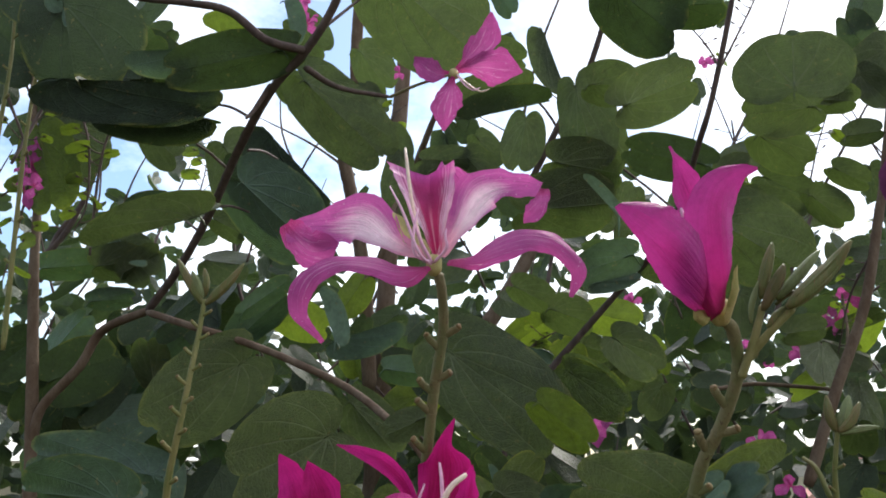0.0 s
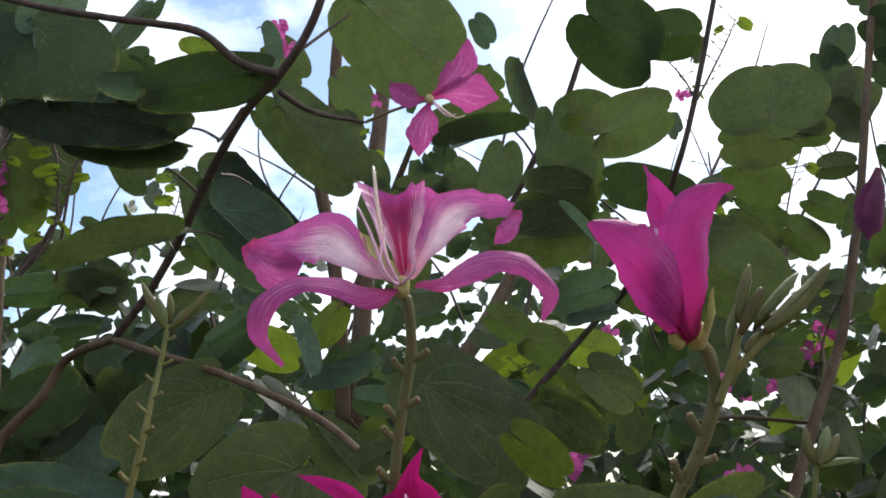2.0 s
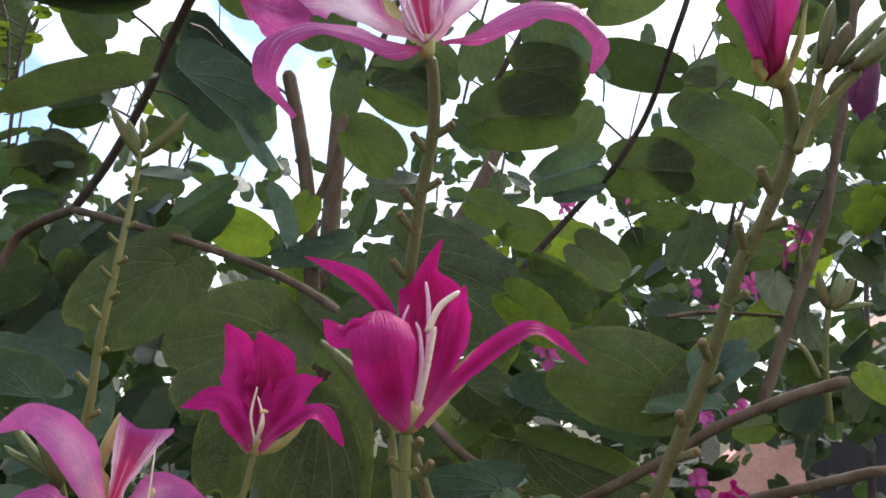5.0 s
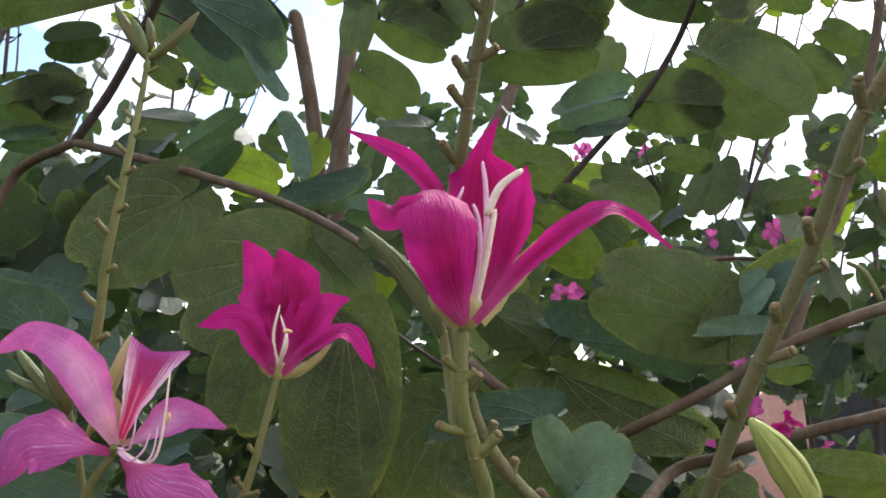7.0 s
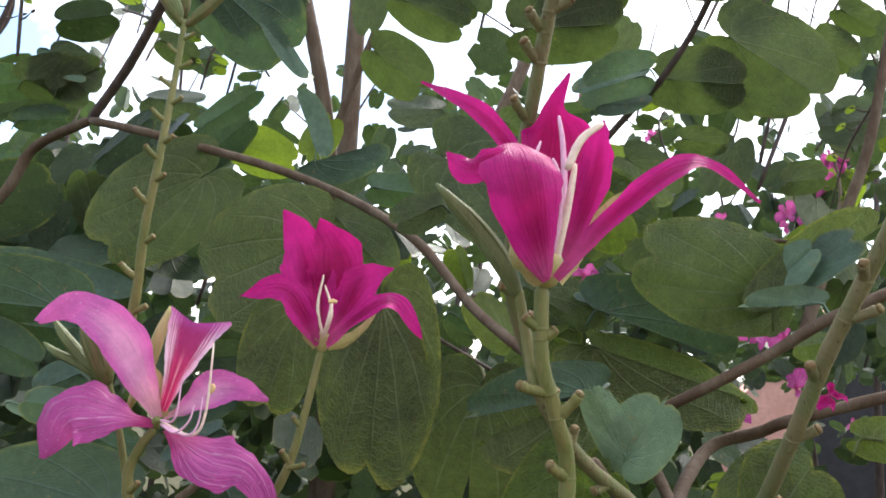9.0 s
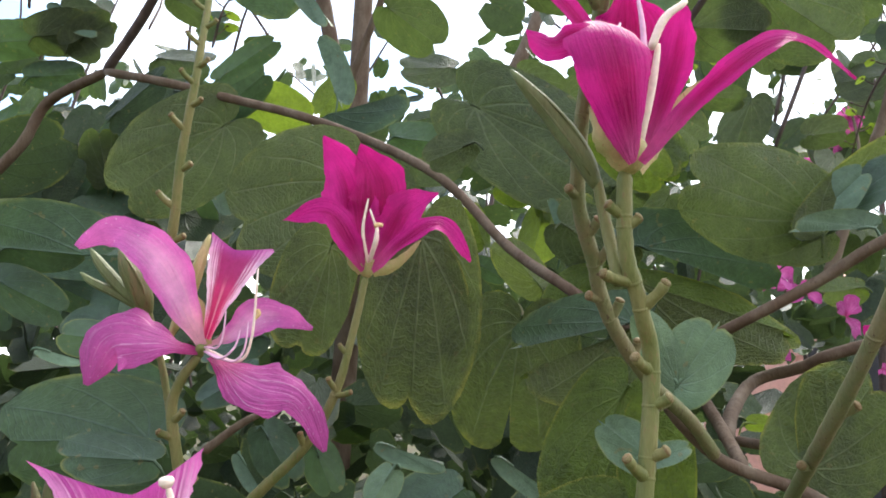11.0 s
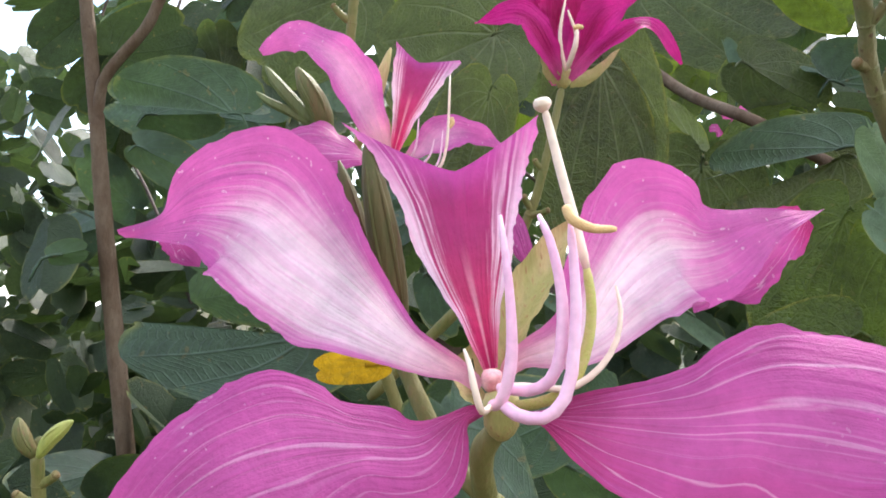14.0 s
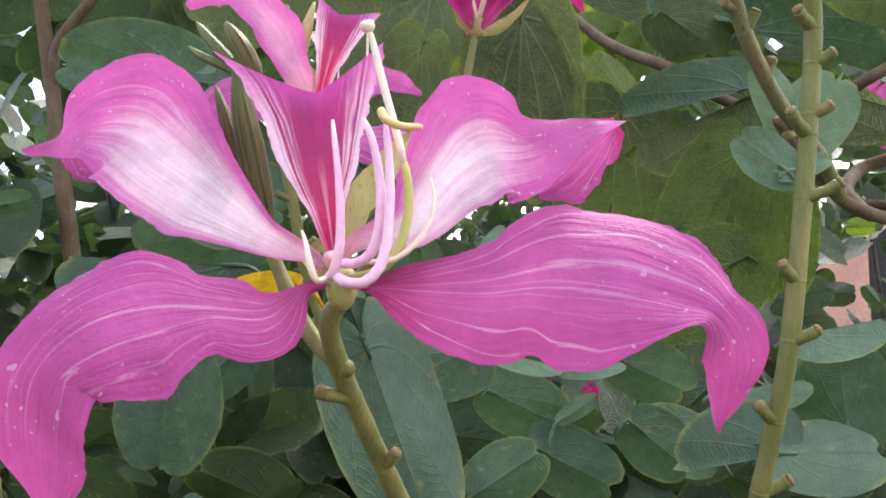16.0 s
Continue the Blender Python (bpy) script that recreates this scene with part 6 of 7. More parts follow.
leaf(tree, (-0.0611, 0.665, 1.6675), (-0.0358, 0.665, 1.5963), (-0.8566, 0.4166, -0.3044), 0.7, 25, LEAF_MID)
leaf(tree, (-0.114, 0.74, 1.676), (-0.1387, 0.74, 1.5974), (-0.8936, -0.3503, 0.2807), 0.8, 30, LEAF_MID)
leaf(tree, (0.0131, 0.7, 1.6196), (-0.0008, 0.7, 1.5327), (-0.9746, 0.1605, 0.156), 1.05, 12, LEAF_MID, notch=0.62)
leaf(tree, (0.0503, 0.6, 1.5773), (0.0145, 0.6, 1.5141), (-0.825, 0.3161, 0.4686), 0.75, 15, LEAF_YOUNG)
leaf(tree, (0.0602, 0.58, 1.562), (0.0605, 0.58, 1.4953), (-0.9152, 0.4029, -0.0047), 0.62, 15, LEAF_YOUNG)
leaf(tree, (0.0314, 0.56, 1.5209), (-0.0183, 0.56, 1.4941), (-0.4545, 0.2857, 0.8437), 0.95, 15, LEAF_YOUNG)
leaf(tree, (0.066, 0.63, 1.6172), (-0.009, 0.63, 1.6018), (-0.1217, -0.7963, 0.5925), 0.62, 62, LEAF_TOP)
leaf(tree, (0.0679, 0.64, 1.6133), (-0.0052, 0.64, 1.5862), (-0.1719, 0.8688, 0.4643), 0.9, 64, LEAF_MID)
leaf(tree, (-0.0171, 0.73, 1.7485), (-0.0484, 0.73, 1.7346), (-0.3979, -0.2048, 0.8943), 0.9, 25, LEAF_UNDER)
leaf(tree, (0.0494, 0.74, 1.6818), (0.0401, 0.74, 1.7149), (0.3577, -0.9283, 0.101), 0.6, 62, LEAF_PALE)
leaf(tree, (0.0533, 0.85, 1.6614), (0.0203, 0.85, 1.7002), (0.7535, 0.1454, 0.6412), 0.8, 25, LEAF_MID)
leaf(tree, (0.0721, 0.72, 1.6571), (0.0316, 0.72, 1.6261), (-0.552, 0.4156, 0.7229), 0.8, 25, LEAF_YOUNG)
leaf(tree, (0.0628, 0.78, 1.6898), (0.0905, 0.78, 1.7208), (0.7175, 0.2736, -0.6406), 0.9, 25, LEAF_MID)
leaf(tree, (0.0176, 0.95, 1.6874), (0.0448, 0.95, 1.6708), (-0.4549, 0.4868, -0.7457), 0.8, 25, LEAF_TOP)
leaf(tree, (-0.1673, 0.75, 1.6135), (-0.2056, 0.75, 1.5944), (-0.4314, 0.2564, 0.865), 0.7, 35, LEAF_TOP)
leaf(tree, (-0.2815, 0.78, 1.6277), (-0.3128, 0.78, 1.6157), (-0.3568, 0.0151, 0.9341), 1.1, 25, LEAF_TOP)
leaf(tree, (-0.3203, 0.78, 1.6077), (-0.2922, 0.78, 1.5993), (-0.1461, -0.8611, -0.4869), 0.5, 62, LEAF_PALE)
leaf(tree, (-0.2597, 0.74, 1.5913), (-0.2141, 0.74, 1.568), (-0.4461, 0.199, -0.8726), 0.7, 25, LEAF_TOP)
leaf(tree, (-0.2637, 0.72, 1.5772), (-0.2093, 0.72, 1.5636), (-0.1192, -0.8705, -0.4776), 0.5, 62, LEAF_TOP)
leaf(tree, (-0.2036, 0.62, 1.5566), (-0.285, 0.62, 1.5581), (0.0192, -0.0812, 0.9965), 0.9, 25, LEAF_TOP)
leaf(tree, (-0.2007, 0.6, 1.5486), (-0.2454, 0.6, 1.5523), (0.0791, 0.3018, 0.9501), 0.65, 30, LEAF_TOP)
leaf(tree, (-0.2142, 0.66, 1.5498), (-0.1885, 0.66, 1.5493), (-0.0191, 0.2468, -0.9689), 0.8, 30, LEAF_TOP)
leaf(tree, (-0.1631, 0.7, 1.5907), (-0.1979, 0.7, 1.5699), (-0.4917, 0.2778, 0.8253), 0.6, 30, LEAF_TOP)
leaf(tree, (-0.1735, 0.75, 1.5305), (-0.1578, 0.75, 1.5049), (-0.3606, -0.9061, -0.2215), 0.6, 62, LEAF_PALE)
leaf(tree, (-0.0731, 0.72, 1.5411), (-0.0338, 0.72, 1.5274), (-0.1678, -0.8589, -0.4839), 0.5, 62, LEAF_PALE)
leaf(tree, (-0.1213, 0.72, 1.5384), (-0.1101, 0.72, 1.5093), (-0.9309, 0.0683, -0.3588), 0.9, 25, LEAF_TOP)
leaf(tree, (-0.1518, 0.7, 1.5516), (-0.1338, 0.7, 1.5199), (-0.8688, 0.0187, -0.4948), 0.9, 25, LEAF_TOP)
leaf(tree, (-0.0746, 0.6, 1.5388), (-0.0863, 0.6, 1.522), (-0.7926, 0.257, 0.5529), 1.0, 25, LEAF_PALE)
leaf(tree, (0.0029, 0.7, 1.5309), (0.0389, 0.7, 1.5053), (-0.3342, -0.8161, -0.4716), 0.5, 62, LEAF_PALE)
leaf(tree, (-0.3781, 0.85, 1.6913), (-0.3156, 0.85, 1.6911), (-0.0019, 0.3034, -0.9529), 0.75, 30, LEAF_TOP)
leaf(tree, (-0.3854, 0.85, 1.6636), (-0.331, 0.85, 1.6359), (-0.4542, 0.0594, -0.8889), 0.7, 30, LEAF_TOP)
leaf(tree, (-0.3002, 0.8, 1.6791), (-0.4002, 0.8, 1.6893), (0.0468, -0.8866, 0.4602), 0.85, 62, LEAF_TOP)
leaf(tree, (-0.2292, 0.62, 1.6108), (-0.254, 0.62, 1.6141), (0.1344, 0.1151, 0.9842), 0.95, 25, LEAF_TOP)
leaf(tree, (-0.1922, 0.5, 1.5271), (-0.2669, 0.5, 1.5341), (0.055, 0.8132, 0.5793), 0.75, 62, LEAF_TOP)
leaf(tree, (-0.1996, 0.52, 1.5203), (-0.1707, 0.52, 1.5336), (0.3909, 0.3531, -0.85), 0.8, 25, LEAF_TOP)
leaf(tree, (-0.3347, 0.6, 1.5634), (-0.3172, 0.6, 1.5672), (0.1976, 0.3665, -0.9092), 0.8, 25, LEAF_TOP)
leaf(tree, (-0.2433, 0.58, 1.4794), (-0.2503, 0.58, 1.4217), (-0.9856, -0.1194, 0.1199), 1.0, 20, LEAF_TOP)
leaf(tree, (-0.2193, 0.62, 1.483), (-0.2473, 0.62, 1.4597), (-0.6371, 0.0896, 0.7655), 1.0, 20, LEAF_TOP)
leaf(tree, (-0.1394, 0.5, 1.4915), (-0.1151, 0.5, 1.4148), (-0.8568, -0.4383, -0.2716), 0.7, 25, LEAF_TOP)
leaf(tree, (-0.0949, 0.6, 1.4804), (-0.1507, 0.6, 1.4766), (-0.0658, 0.2696, 0.9607), 1.0, 20, LEAF_TOP)
leaf(tree, (-0.0956, 0.52, 1.4288), (-0.0663, 0.52, 1.4466), (0.5184, -0.072, -0.8521), 0.9, 25, LEAF_TOP)
leaf(tree, (0.0107, 0.465, 1.4522), (-0.0296, 0.465, 1.4467), (-0.1062, -0.6139, 0.7822), 1.1, 62, LEAF_TOP, "two-lobed blue-green leaf")
leaf(tree, (0.0099, 0.462, 1.4533), (0.048, 0.462, 1.4524), (-0.0149, -0.7392, -0.6733), 0.9, 20, LEAF_TOP)
leaf(tree, (0.0511, 0.5, 1.4531), (0.0483, 0.5, 1.4892), (0.9608, -0.267, 0.075), 1.15, 15, LEAF_TOP)
leaf(tree, (-0.0254, 0.53, 1.4503), (-0.0016, 0.53, 1.4298), (-0.6407, 0.1803, -0.7463), 1.0, 20, LEAF_TOP)
leaf(tree, (0.0134, 0.56, 1.4325), (-0.0206, 0.56, 1.4497), (0.4382, 0.2312, 0.8687), 0.9, 20, LEAF_TOP)
leaf(tree, (0.028, 0.48, 1.4937), (0.0604, 0.48, 1.4989), (0.0717, -0.8922, -0.4458), 0.8, 62, LEAF_PALE)
leaf(tree, (-0.0815, 0.55, 1.4834), (-0.0532, 0.55, 1.4759), (-0.1341, -0.8516, -0.5067), 0.5, 62, LEAF_PALE)
leaf(tree, (-0.0506, 0.55, 1.4758), (-0.0245, 0.55, 1.4774), (0.0299, -0.8785, -0.4769), 0.5, 62, LEAF_PALE)
leaf(tree, (-0.0464, 0.6, 1.4436), (-0.0283, 0.6, 1.4546), (0.5165, 0.1181, -0.8481), 0.5, 30, LEAF_PALE)
leaf(tree, (0.0065, 0.5, 1.4705), (0.0385, 0.5, 1.4738), (0.044, -0.9052, -0.4227), 0.7, 62, LEAF_PALE)
leaf(tree, (-0.0588, 0.6, 1.4266), (-0.0186, 0.6, 1.4048), (-0.4776, 0.0409, -0.8777), 0.9, 25, LEAF_TOP)
leaf(tree, (-0.0114, 0.62, 1.4694), (0.0279, 0.62, 1.4496), (-0.4437, 0.1708, -0.8797), 0.9, 25, LEAF_TOP)
leaf(tree, (-0.0767, 0.66, 1.4475), (-0.0341, 0.66, 1.426), (-0.4492, 0.0724, -0.8905), 0.9, 25, LEAF_TOP)
leaf(tree, (-0.1654, 0.475, 1.5182), (-0.1875, 0.47, 1.5172), (0.05, -0.35, 0.93), 0.62, 15, LEAF_YELLOW, "bright yellow dying leaf")
leaf(tree, (-0.2313, 0.75, 1.9353), (-0.3353, 0.75, 1.9039), (-0.0349, -0.9927, 0.1153), 0.6, 62, LEAF_UNDER)
leaf(tree, (-0.4414, 1.1, 1.9998), (-0.3917, 1.1, 1.9484), (-0.7133, 0.1286, -0.6889), 1.0, 25, LEAF_UNDER)
leaf(tree, (-0.2367, 0.95, 2.0338), (-0.1407, 0.95, 1.9441), (-0.6409, 0.3457, -0.6853), 0.9, 25, LEAF_TOP)
leaf(tree, (-0.1654, 0.95, 1.9895), (-0.1258, 0.95, 1.9263), (-0.5555, -0.755, -0.3484), 0.5, 62, LEAF_PALE)
leaf(tree, (-0.0638, 1.25, 2.0768), (0.0086, 1.25, 2.0202), (-0.5527, 0.4412, -0.707), 1.0, 25, LEAF_UNDER)
leaf(tree, (-0.0287, 1.15, 2.1083), (0.0602, 1.15, 2.0681), (-0.3464, 0.5423, -0.7655), 0.8, 25, LEAF_UNDER)
leaf(tree, (0.0341, 1.15, 2.1421), (0.0751, 1.15, 2.0881), (-0.6954, 0.4876, -0.5279), 0.9, 25, LEAF_UNDER)
leaf(tree, (-0.0679, 1.2, 2.1632), (-0.0778, 1.2, 2.0769), (-0.9902, 0.0814, 0.1134), 0.6, 25, LEAF_UNDER)
leaf(tree, (0.2635, 1, 1.9542), (0.3608, 1, 1.9501), (-0.0365, 0.5118, -0.8584), 0.9, 25, LEAF_UNDER)
leaf(tree, (0.3375, 1, 2.0032), (0.4451, 1, 1.9322), (-0.517, 0.3457, -0.7831), 1.0, 25, LEAF_UNDER)
leaf(tree, (0.2167, 0.95, 1.9445), (0.1437, 0.95, 1.9209), (-0.1109, -0.933, 0.3424), 0.75, 62, LEAF_TOP)
leaf(tree, (0.1154, 1.05, 2.0312), (0.2348, 1.05, 2.042), (0.076, 0.5368, -0.8403), 0.9, 25, LEAF_UNDER)
leaf(tree, (0.1538, 1.05, 2.097), (0.2498, 1.05, 2.0785), (-0.149, 0.6138, -0.7753), 0.9, 25, LEAF_UNDER)
leaf(tree, (0.3686, 1.05, 2.0825), (0.412, 1.05, 2.0987), (0.3115, 0.4528, -0.8355), 0.9, 25, LEAF_UNDER)
leaf(tree, (-0.2345, 1.15, 1.9135), (-0.1531, 1.15, 1.8859), (-0.2995, 0.357, -0.8848), 0.8, 25, LEAF_YOUNG)
leaf(tree, (0.1457, 1.1, 1.9075), (0.2012, 1.1, 1.8872), (-0.303, 0.4688, -0.8297), 1.1, 25, LEAF_UNDER)
leaf(tree, (0.3944, 1.3, 1.9765), (0.4632, 1.3, 1.9692), (-0.0931, 0.4715, -0.8769), 0.7, 25, LEAF_UNDER)
leaf(tree, (-0.4684, 1.1, 1.9709), (-0.4038, 1.1, 1.9796), (0.1136, 0.529, -0.841), 0.9, 25, LEAF_UNDER)
leaf(tree, (-0.4707, 1.1, 1.9223), (-0.4129, 1.1, 1.927), (0.0722, 0.4747, -0.8772), 0.6, 25, LEAF_TOP)
leaf(tree, (-0.0945, 0.9, 1.7707), (-0.0408, 0.9, 1.7128), (-0.7142, 0.2282, -0.6617), 0.8, 25, LEAF_UNDER)
leaf(tree, (0.0913, 0.75, 1.7601), (0.1346, 0.75, 1.7253), (-0.5657, 0.4295, -0.7039), 0.8, 25, LEAF_YOUNG)
leaf(tree, (0.0515, 0.72, 1.6873), (0.1001, 0.72, 1.6553), (-0.5223, 0.3149, -0.7925), 0.9, 25, LEAF_UNDER)
leaf(tree, (-0.2379, 1, 1.8938), (-0.18, 1, 1.9363), (0.5527, 0.3564, -0.7533), 0.42, 40, LEAF_TOP)

leaf(tree, (-0.4289, 0.85, 2.2131), (-0.3859, 0.86, 2.0975), (0.8979, 0.2585, 0.3563), 1.0, 12, LEAF_SHADE)
leaf(tree, (-0.4208, 0.84, 2.2102), (-0.3694, 0.82, 2.2613), (-0.7248, -0.1381, 0.675), 0.95, 20, LEAF_PALE)
leaf(tree, (-0.4424, 0.86, 2.216), (-0.5154, 0.86, 2.2545), (-0.4643, -0.0961, -0.8804), 0.95, 18, LEAF_SHADE)
leaf(tree, (-0.5182, 0.95, 2.1925), (-0.5873, 0.95, 2.2729), (-0.7563, 0.0741, -0.65), 0.9, 20, LEAF_SHADE)
leaf(tree, (-0.571, 1.14, 1.8739), (-0.6276, 1.14, 1.8275), (0.6178, 0.2245, -0.7536), 1.0, 20, LEAF_SHADE)
leaf(tree, (-0.5301, 1.12, 1.8104), (-0.5692, 1.12, 1.7587), (0.7326, 0.3954, -0.5541), 0.9, 25, LEAF_SHADE)
leaf(tree, (0.1309, 0.85, 1.7995), (0.1893, 0.84, 1.7568), (0.5925, 0.0215, 0.8053), 0.75, 16, LEAF_YOUNG)
leaf(tree, (0.1982, 0.95, 1.8467), (0.2473, 0.95, 1.808), (0.6184, -0.0439, 0.7846), 0.9, 20, LEAF_UNDER)
leaf(tree, (0.7325, 1.2, 2.4479), (0.7969, 1.2, 2.3982), (0.52, -0.5249, 0.6738), 0.95, 20, LEAF_SHADE)
leaf(tree, (0.8667, 1.25, 2.4679), (0.7786, 1.25, 2.3785), (0.7112, -0.0535, -0.7009), 0.9, 20, LEAF_UNDER)
leaf(tree, (0.7319, 1.2, 2.3752), (0.8039, 1.2, 2.322), (0.5587, -0.3407, 0.7562), 0.8, 25, LEAF_SHADE)
leaf(tree, (0.7225, 1.25, 2.3608), (0.6465, 1.25, 2.2914), (0.6627, 0.1849, -0.7257), 0.9, 20, LEAF_UNDER)
leaf(tree, (0.7702, 1.2, 2.3159), (0.806, 1.2, 2.2482), (0.6823, -0.6359, 0.3608), 1.0, 15, LEAF_SHADE)
leaf(tree, (0.6735, 1.25, 2.3177), (0.719, 1.25, 2.2633), (0.7348, -0.2872, 0.6145), 0.9, 25, LEAF_UNDER)
leaf(tree, (0.7292, 1.2, 2.2267), (0.7831, 1.2, 2.1619), (0.6827, -0.4598, 0.5679), 0.8, 25, LEAF_SHADE)
leaf(tree, (0.725, 1.2, 2.1053), (0.7929, 1.2, 2.1114), (-0.0889, -0.1117, 0.9898), 0.9, 20, LEAF_SHADE)
leaf(tree, (0.5252, 1.3, 2.1592), (0.6062, 1.3, 2.117), (0.4115, -0.4546, 0.7899), 0.7, 20, LEAF_UNDER)
leaf(tree, (0.9321, 1.3, 2.5884), (0.8501, 1.3, 2.538), (0.5112, 0.217, -0.8317), 0.9, 20, LEAF_SHADE)
leaf(tree, (0.8375, 1.3, 2.596), (0.7555, 1.3, 2.5341), (0.5933, 0.1744, -0.7859), 0.9, 20, LEAF_SHADE)
leaf(tree, (0.916, 1.3, 2.427), (0.8624, 1.3, 2.3485), (0.7986, -0.2548, -0.5453), 0.9, 20, LEAF_SHADE)
leaf(tree, (0.9424, 1.3, 2.3403), (0.8891, 1.3, 2.2646), (0.7815, -0.2941, -0.5502), 0.9, 20, LEAF_SHADE)

# ---------------------------------------------------------------- small blossoms further back on the tree
def blossom(at, size, turn, mat):
    sheets = []
    for k in range(5):
        if random.random() < 0.15:
            continue
        a = turn + k * 1.257 + random.uniform(-0.5, 0.5)
        d = np.array((math.cos(a), random.uniform(-0.9, 0.5), math.sin(a))) * random.uniform(0.6, 1.15)
        p = np.array(at)
        sheets.append(petal_mesh([p, p + d * size * 0.3, p + d * size * 0.6, p + d * size * 0.85 + np.array((0, 0, -0.15 * size))], size * random.uniform(0.5, 0.8), (random.uniform(-0.6, 0.6), -1, random.uniform(-0.3, 0.6)), "blade", 0.12, 0.10, 10, 4, next(SEEDS)))
    part("blossom", joined(sheets), mat, tree)


blossom((-0.1986, 1.1, 2.3351), 0.022, 0.3, PINK_LOW)
blossom((-0.2121, 1.1, 2.3629), 0.016, 0.9, PINK_LOW)
blossom((-0.0706, 1.2, 2.3038), 0.016, 0.3, PINK_LOW)
blossom((-0.4654, 0.9, 2.0182), 0.021, 0.3, PINK_LOW)
blossom((-0.5739, 1.1, 2.1526), 0.013, 1.1, PINK_LOW)
blossom((-0.4809, 0.9, 2.0387), 0.011, 0.3, PINK_LOW)
blossom((0.4414, 1.3, 2.3675), 0.014, 0.3, PINK_LOW)
blossom((0.76, 1.5, 2.4417), 0.022, 0.3, PINK_LOW)
blossom((0.7913, 1.5, 2.4295), 0.018, 0.8, PINK_LOW)
blossom((0.3391, 1.5, 1.9912), 0.028, 0.3, PINK_LOW)
blossom((0.3004, 1.5, 2.0387), 0.020, 0.3, PINK_LOW)
blossom((0.7296, 1.5, 2.0052), 0.028, 0.3, PINK_LOW)
blossom((0.688, 1.5, 1.9535), 0.022, 0.9, PINK_LOW)
blossom((0.6995, 1.6, 1.9095), 0.024, 0.3, PINK_LOW)
blossom((0.4746, 1.3, 1.7371), 0.026, 0.3, PINK_LOW)
blossom((0.208, 1.2, 1.7593), 0.023, 0.3, PINK_LOW)
blossom((0.4761, 1.2, 1.6787), 0.023, 0.3, PINK_LOW)
blossom((0.6873, 1.8, 1.9158), 0.022, 0.3, PINK_LOW)
blossom((0.3837, 1.9, 2.2476), 0.018, 0.3, PINK_LOW)
blossom((0.179, 1.9, 2.0721), 0.018, 0.3, PINK_LOW)
blossom((0.3065, 1.5, 2.0415), 0.028, 0.3, PINK_LOW)
blossom((0.5784, 2, 2.1927), 0.031, 0.3, PINK_LOW)
blossom((0.611, 1.7, 1.933), 0.028, 0.3, PINK_LOW)
blossom((0.7455, 1.6, 1.9488), 0.028, 0.3, PINK_LOW)
blossom((0.3449, 1, 1.6775), 0.017, 0.3, PINK_LOW)
blossom((0.384, 0.9, 1.5835), 0.009, 0.3, PINK_LOW)
blossom((0.3137, 0.95, 1.6772), 0.023, 0.3, PINK_LOW)
blossom((0.1898, 0.62, 1.6196), 0.015, 1.0, PINK_LOW)
blossom((0.2209, 0.64, 1.6159), 0.012, 1.0, MAGENTA)
blossom((0.303, 0.95, 1.6864), 0.015, 0.3, PINK_LOW)
blossom((0.3248, 0.95, 1.6649), 0.013, 0.8, PINK_LOW)
blossom((0.7156, 1.6, 1.948), 0.025, 0.3, PINK_LOW)
blossom((0.1967, 0.75, 1.6074), 0.024, 0.3, PINK_LOW)
blossom((-0.0048, 0.75, 1.4354), 0.008, 0.3, MAGENTA)
blossom((0.7339, 1.5, 2.0092), 0.034, 0.0, PINK_LOW)
blossom((0.6818, 1.45, 1.9494), 0.032, 2.0, PINK_LOW)
blossom((0.5929, 1.4, 1.8894), 0.026, 5.0, PINK_LOW)
blossom((0.6206, 1.4, 1.8846), 0.024, 5.0, PINK_LOW)
blossom((0.3659, 1.0, 1.7325), 0.026, 2.0, PINK_LOW)
blossom((0.2263, 1.3, 1.7582), 0.034, 2.0, PINK_LOW)
blossom((-0.5242, 1.0, 2.0815), 0.024, 0.0, PINK_LOW)
blossom((-0.5193, 0.98, 2.0407), 0.026, 4.0, PINK_LOW)
blossom((-0.5232, 1.0, 2.1086), 0.018, 0.0, PINK_LOW)
blossom((0.3253, 1.5, 2.5776), 0.026, 1.0, PINK_LOW)
blossom((-0.2217, 1.15, 2.4031), 0.026, 1.0, PINK_LOW)
blossom((-0.2053, 1.15, 2.3686), 0.02, 0.0, PINK_LOW)
blossom((0.4789, 1.4, 2.4148), 0.022, 0.0, PINK_LOW)
blossom((0.8294, 1.6, 2.4914), 0.026, 2.0, PINK_LOW)

part("blossom", joined([petal_mesh([(0.5572, 0.95, 2.0936), (0.5481, 0.94, 2.0564), (0.538, 0.94, 2.0241), (0.5305, 0.95, 2.0013)], 0.030, (0.2, -1, 0), "vase", -0.2, 0.06, 20, 8, 501), petal_mesh([(0.5617, 0.96, 2.0979), (0.547, 0.96, 2.0641), (0.536, 0.96, 2.0347), (0.5303, 0.96, 2.013)], 0.024, (-0.3, -1, 0), "vase", -0.2, 0.06, 20, 8, 502)]), WITHERED, tree, "drooping spent purple bloom")


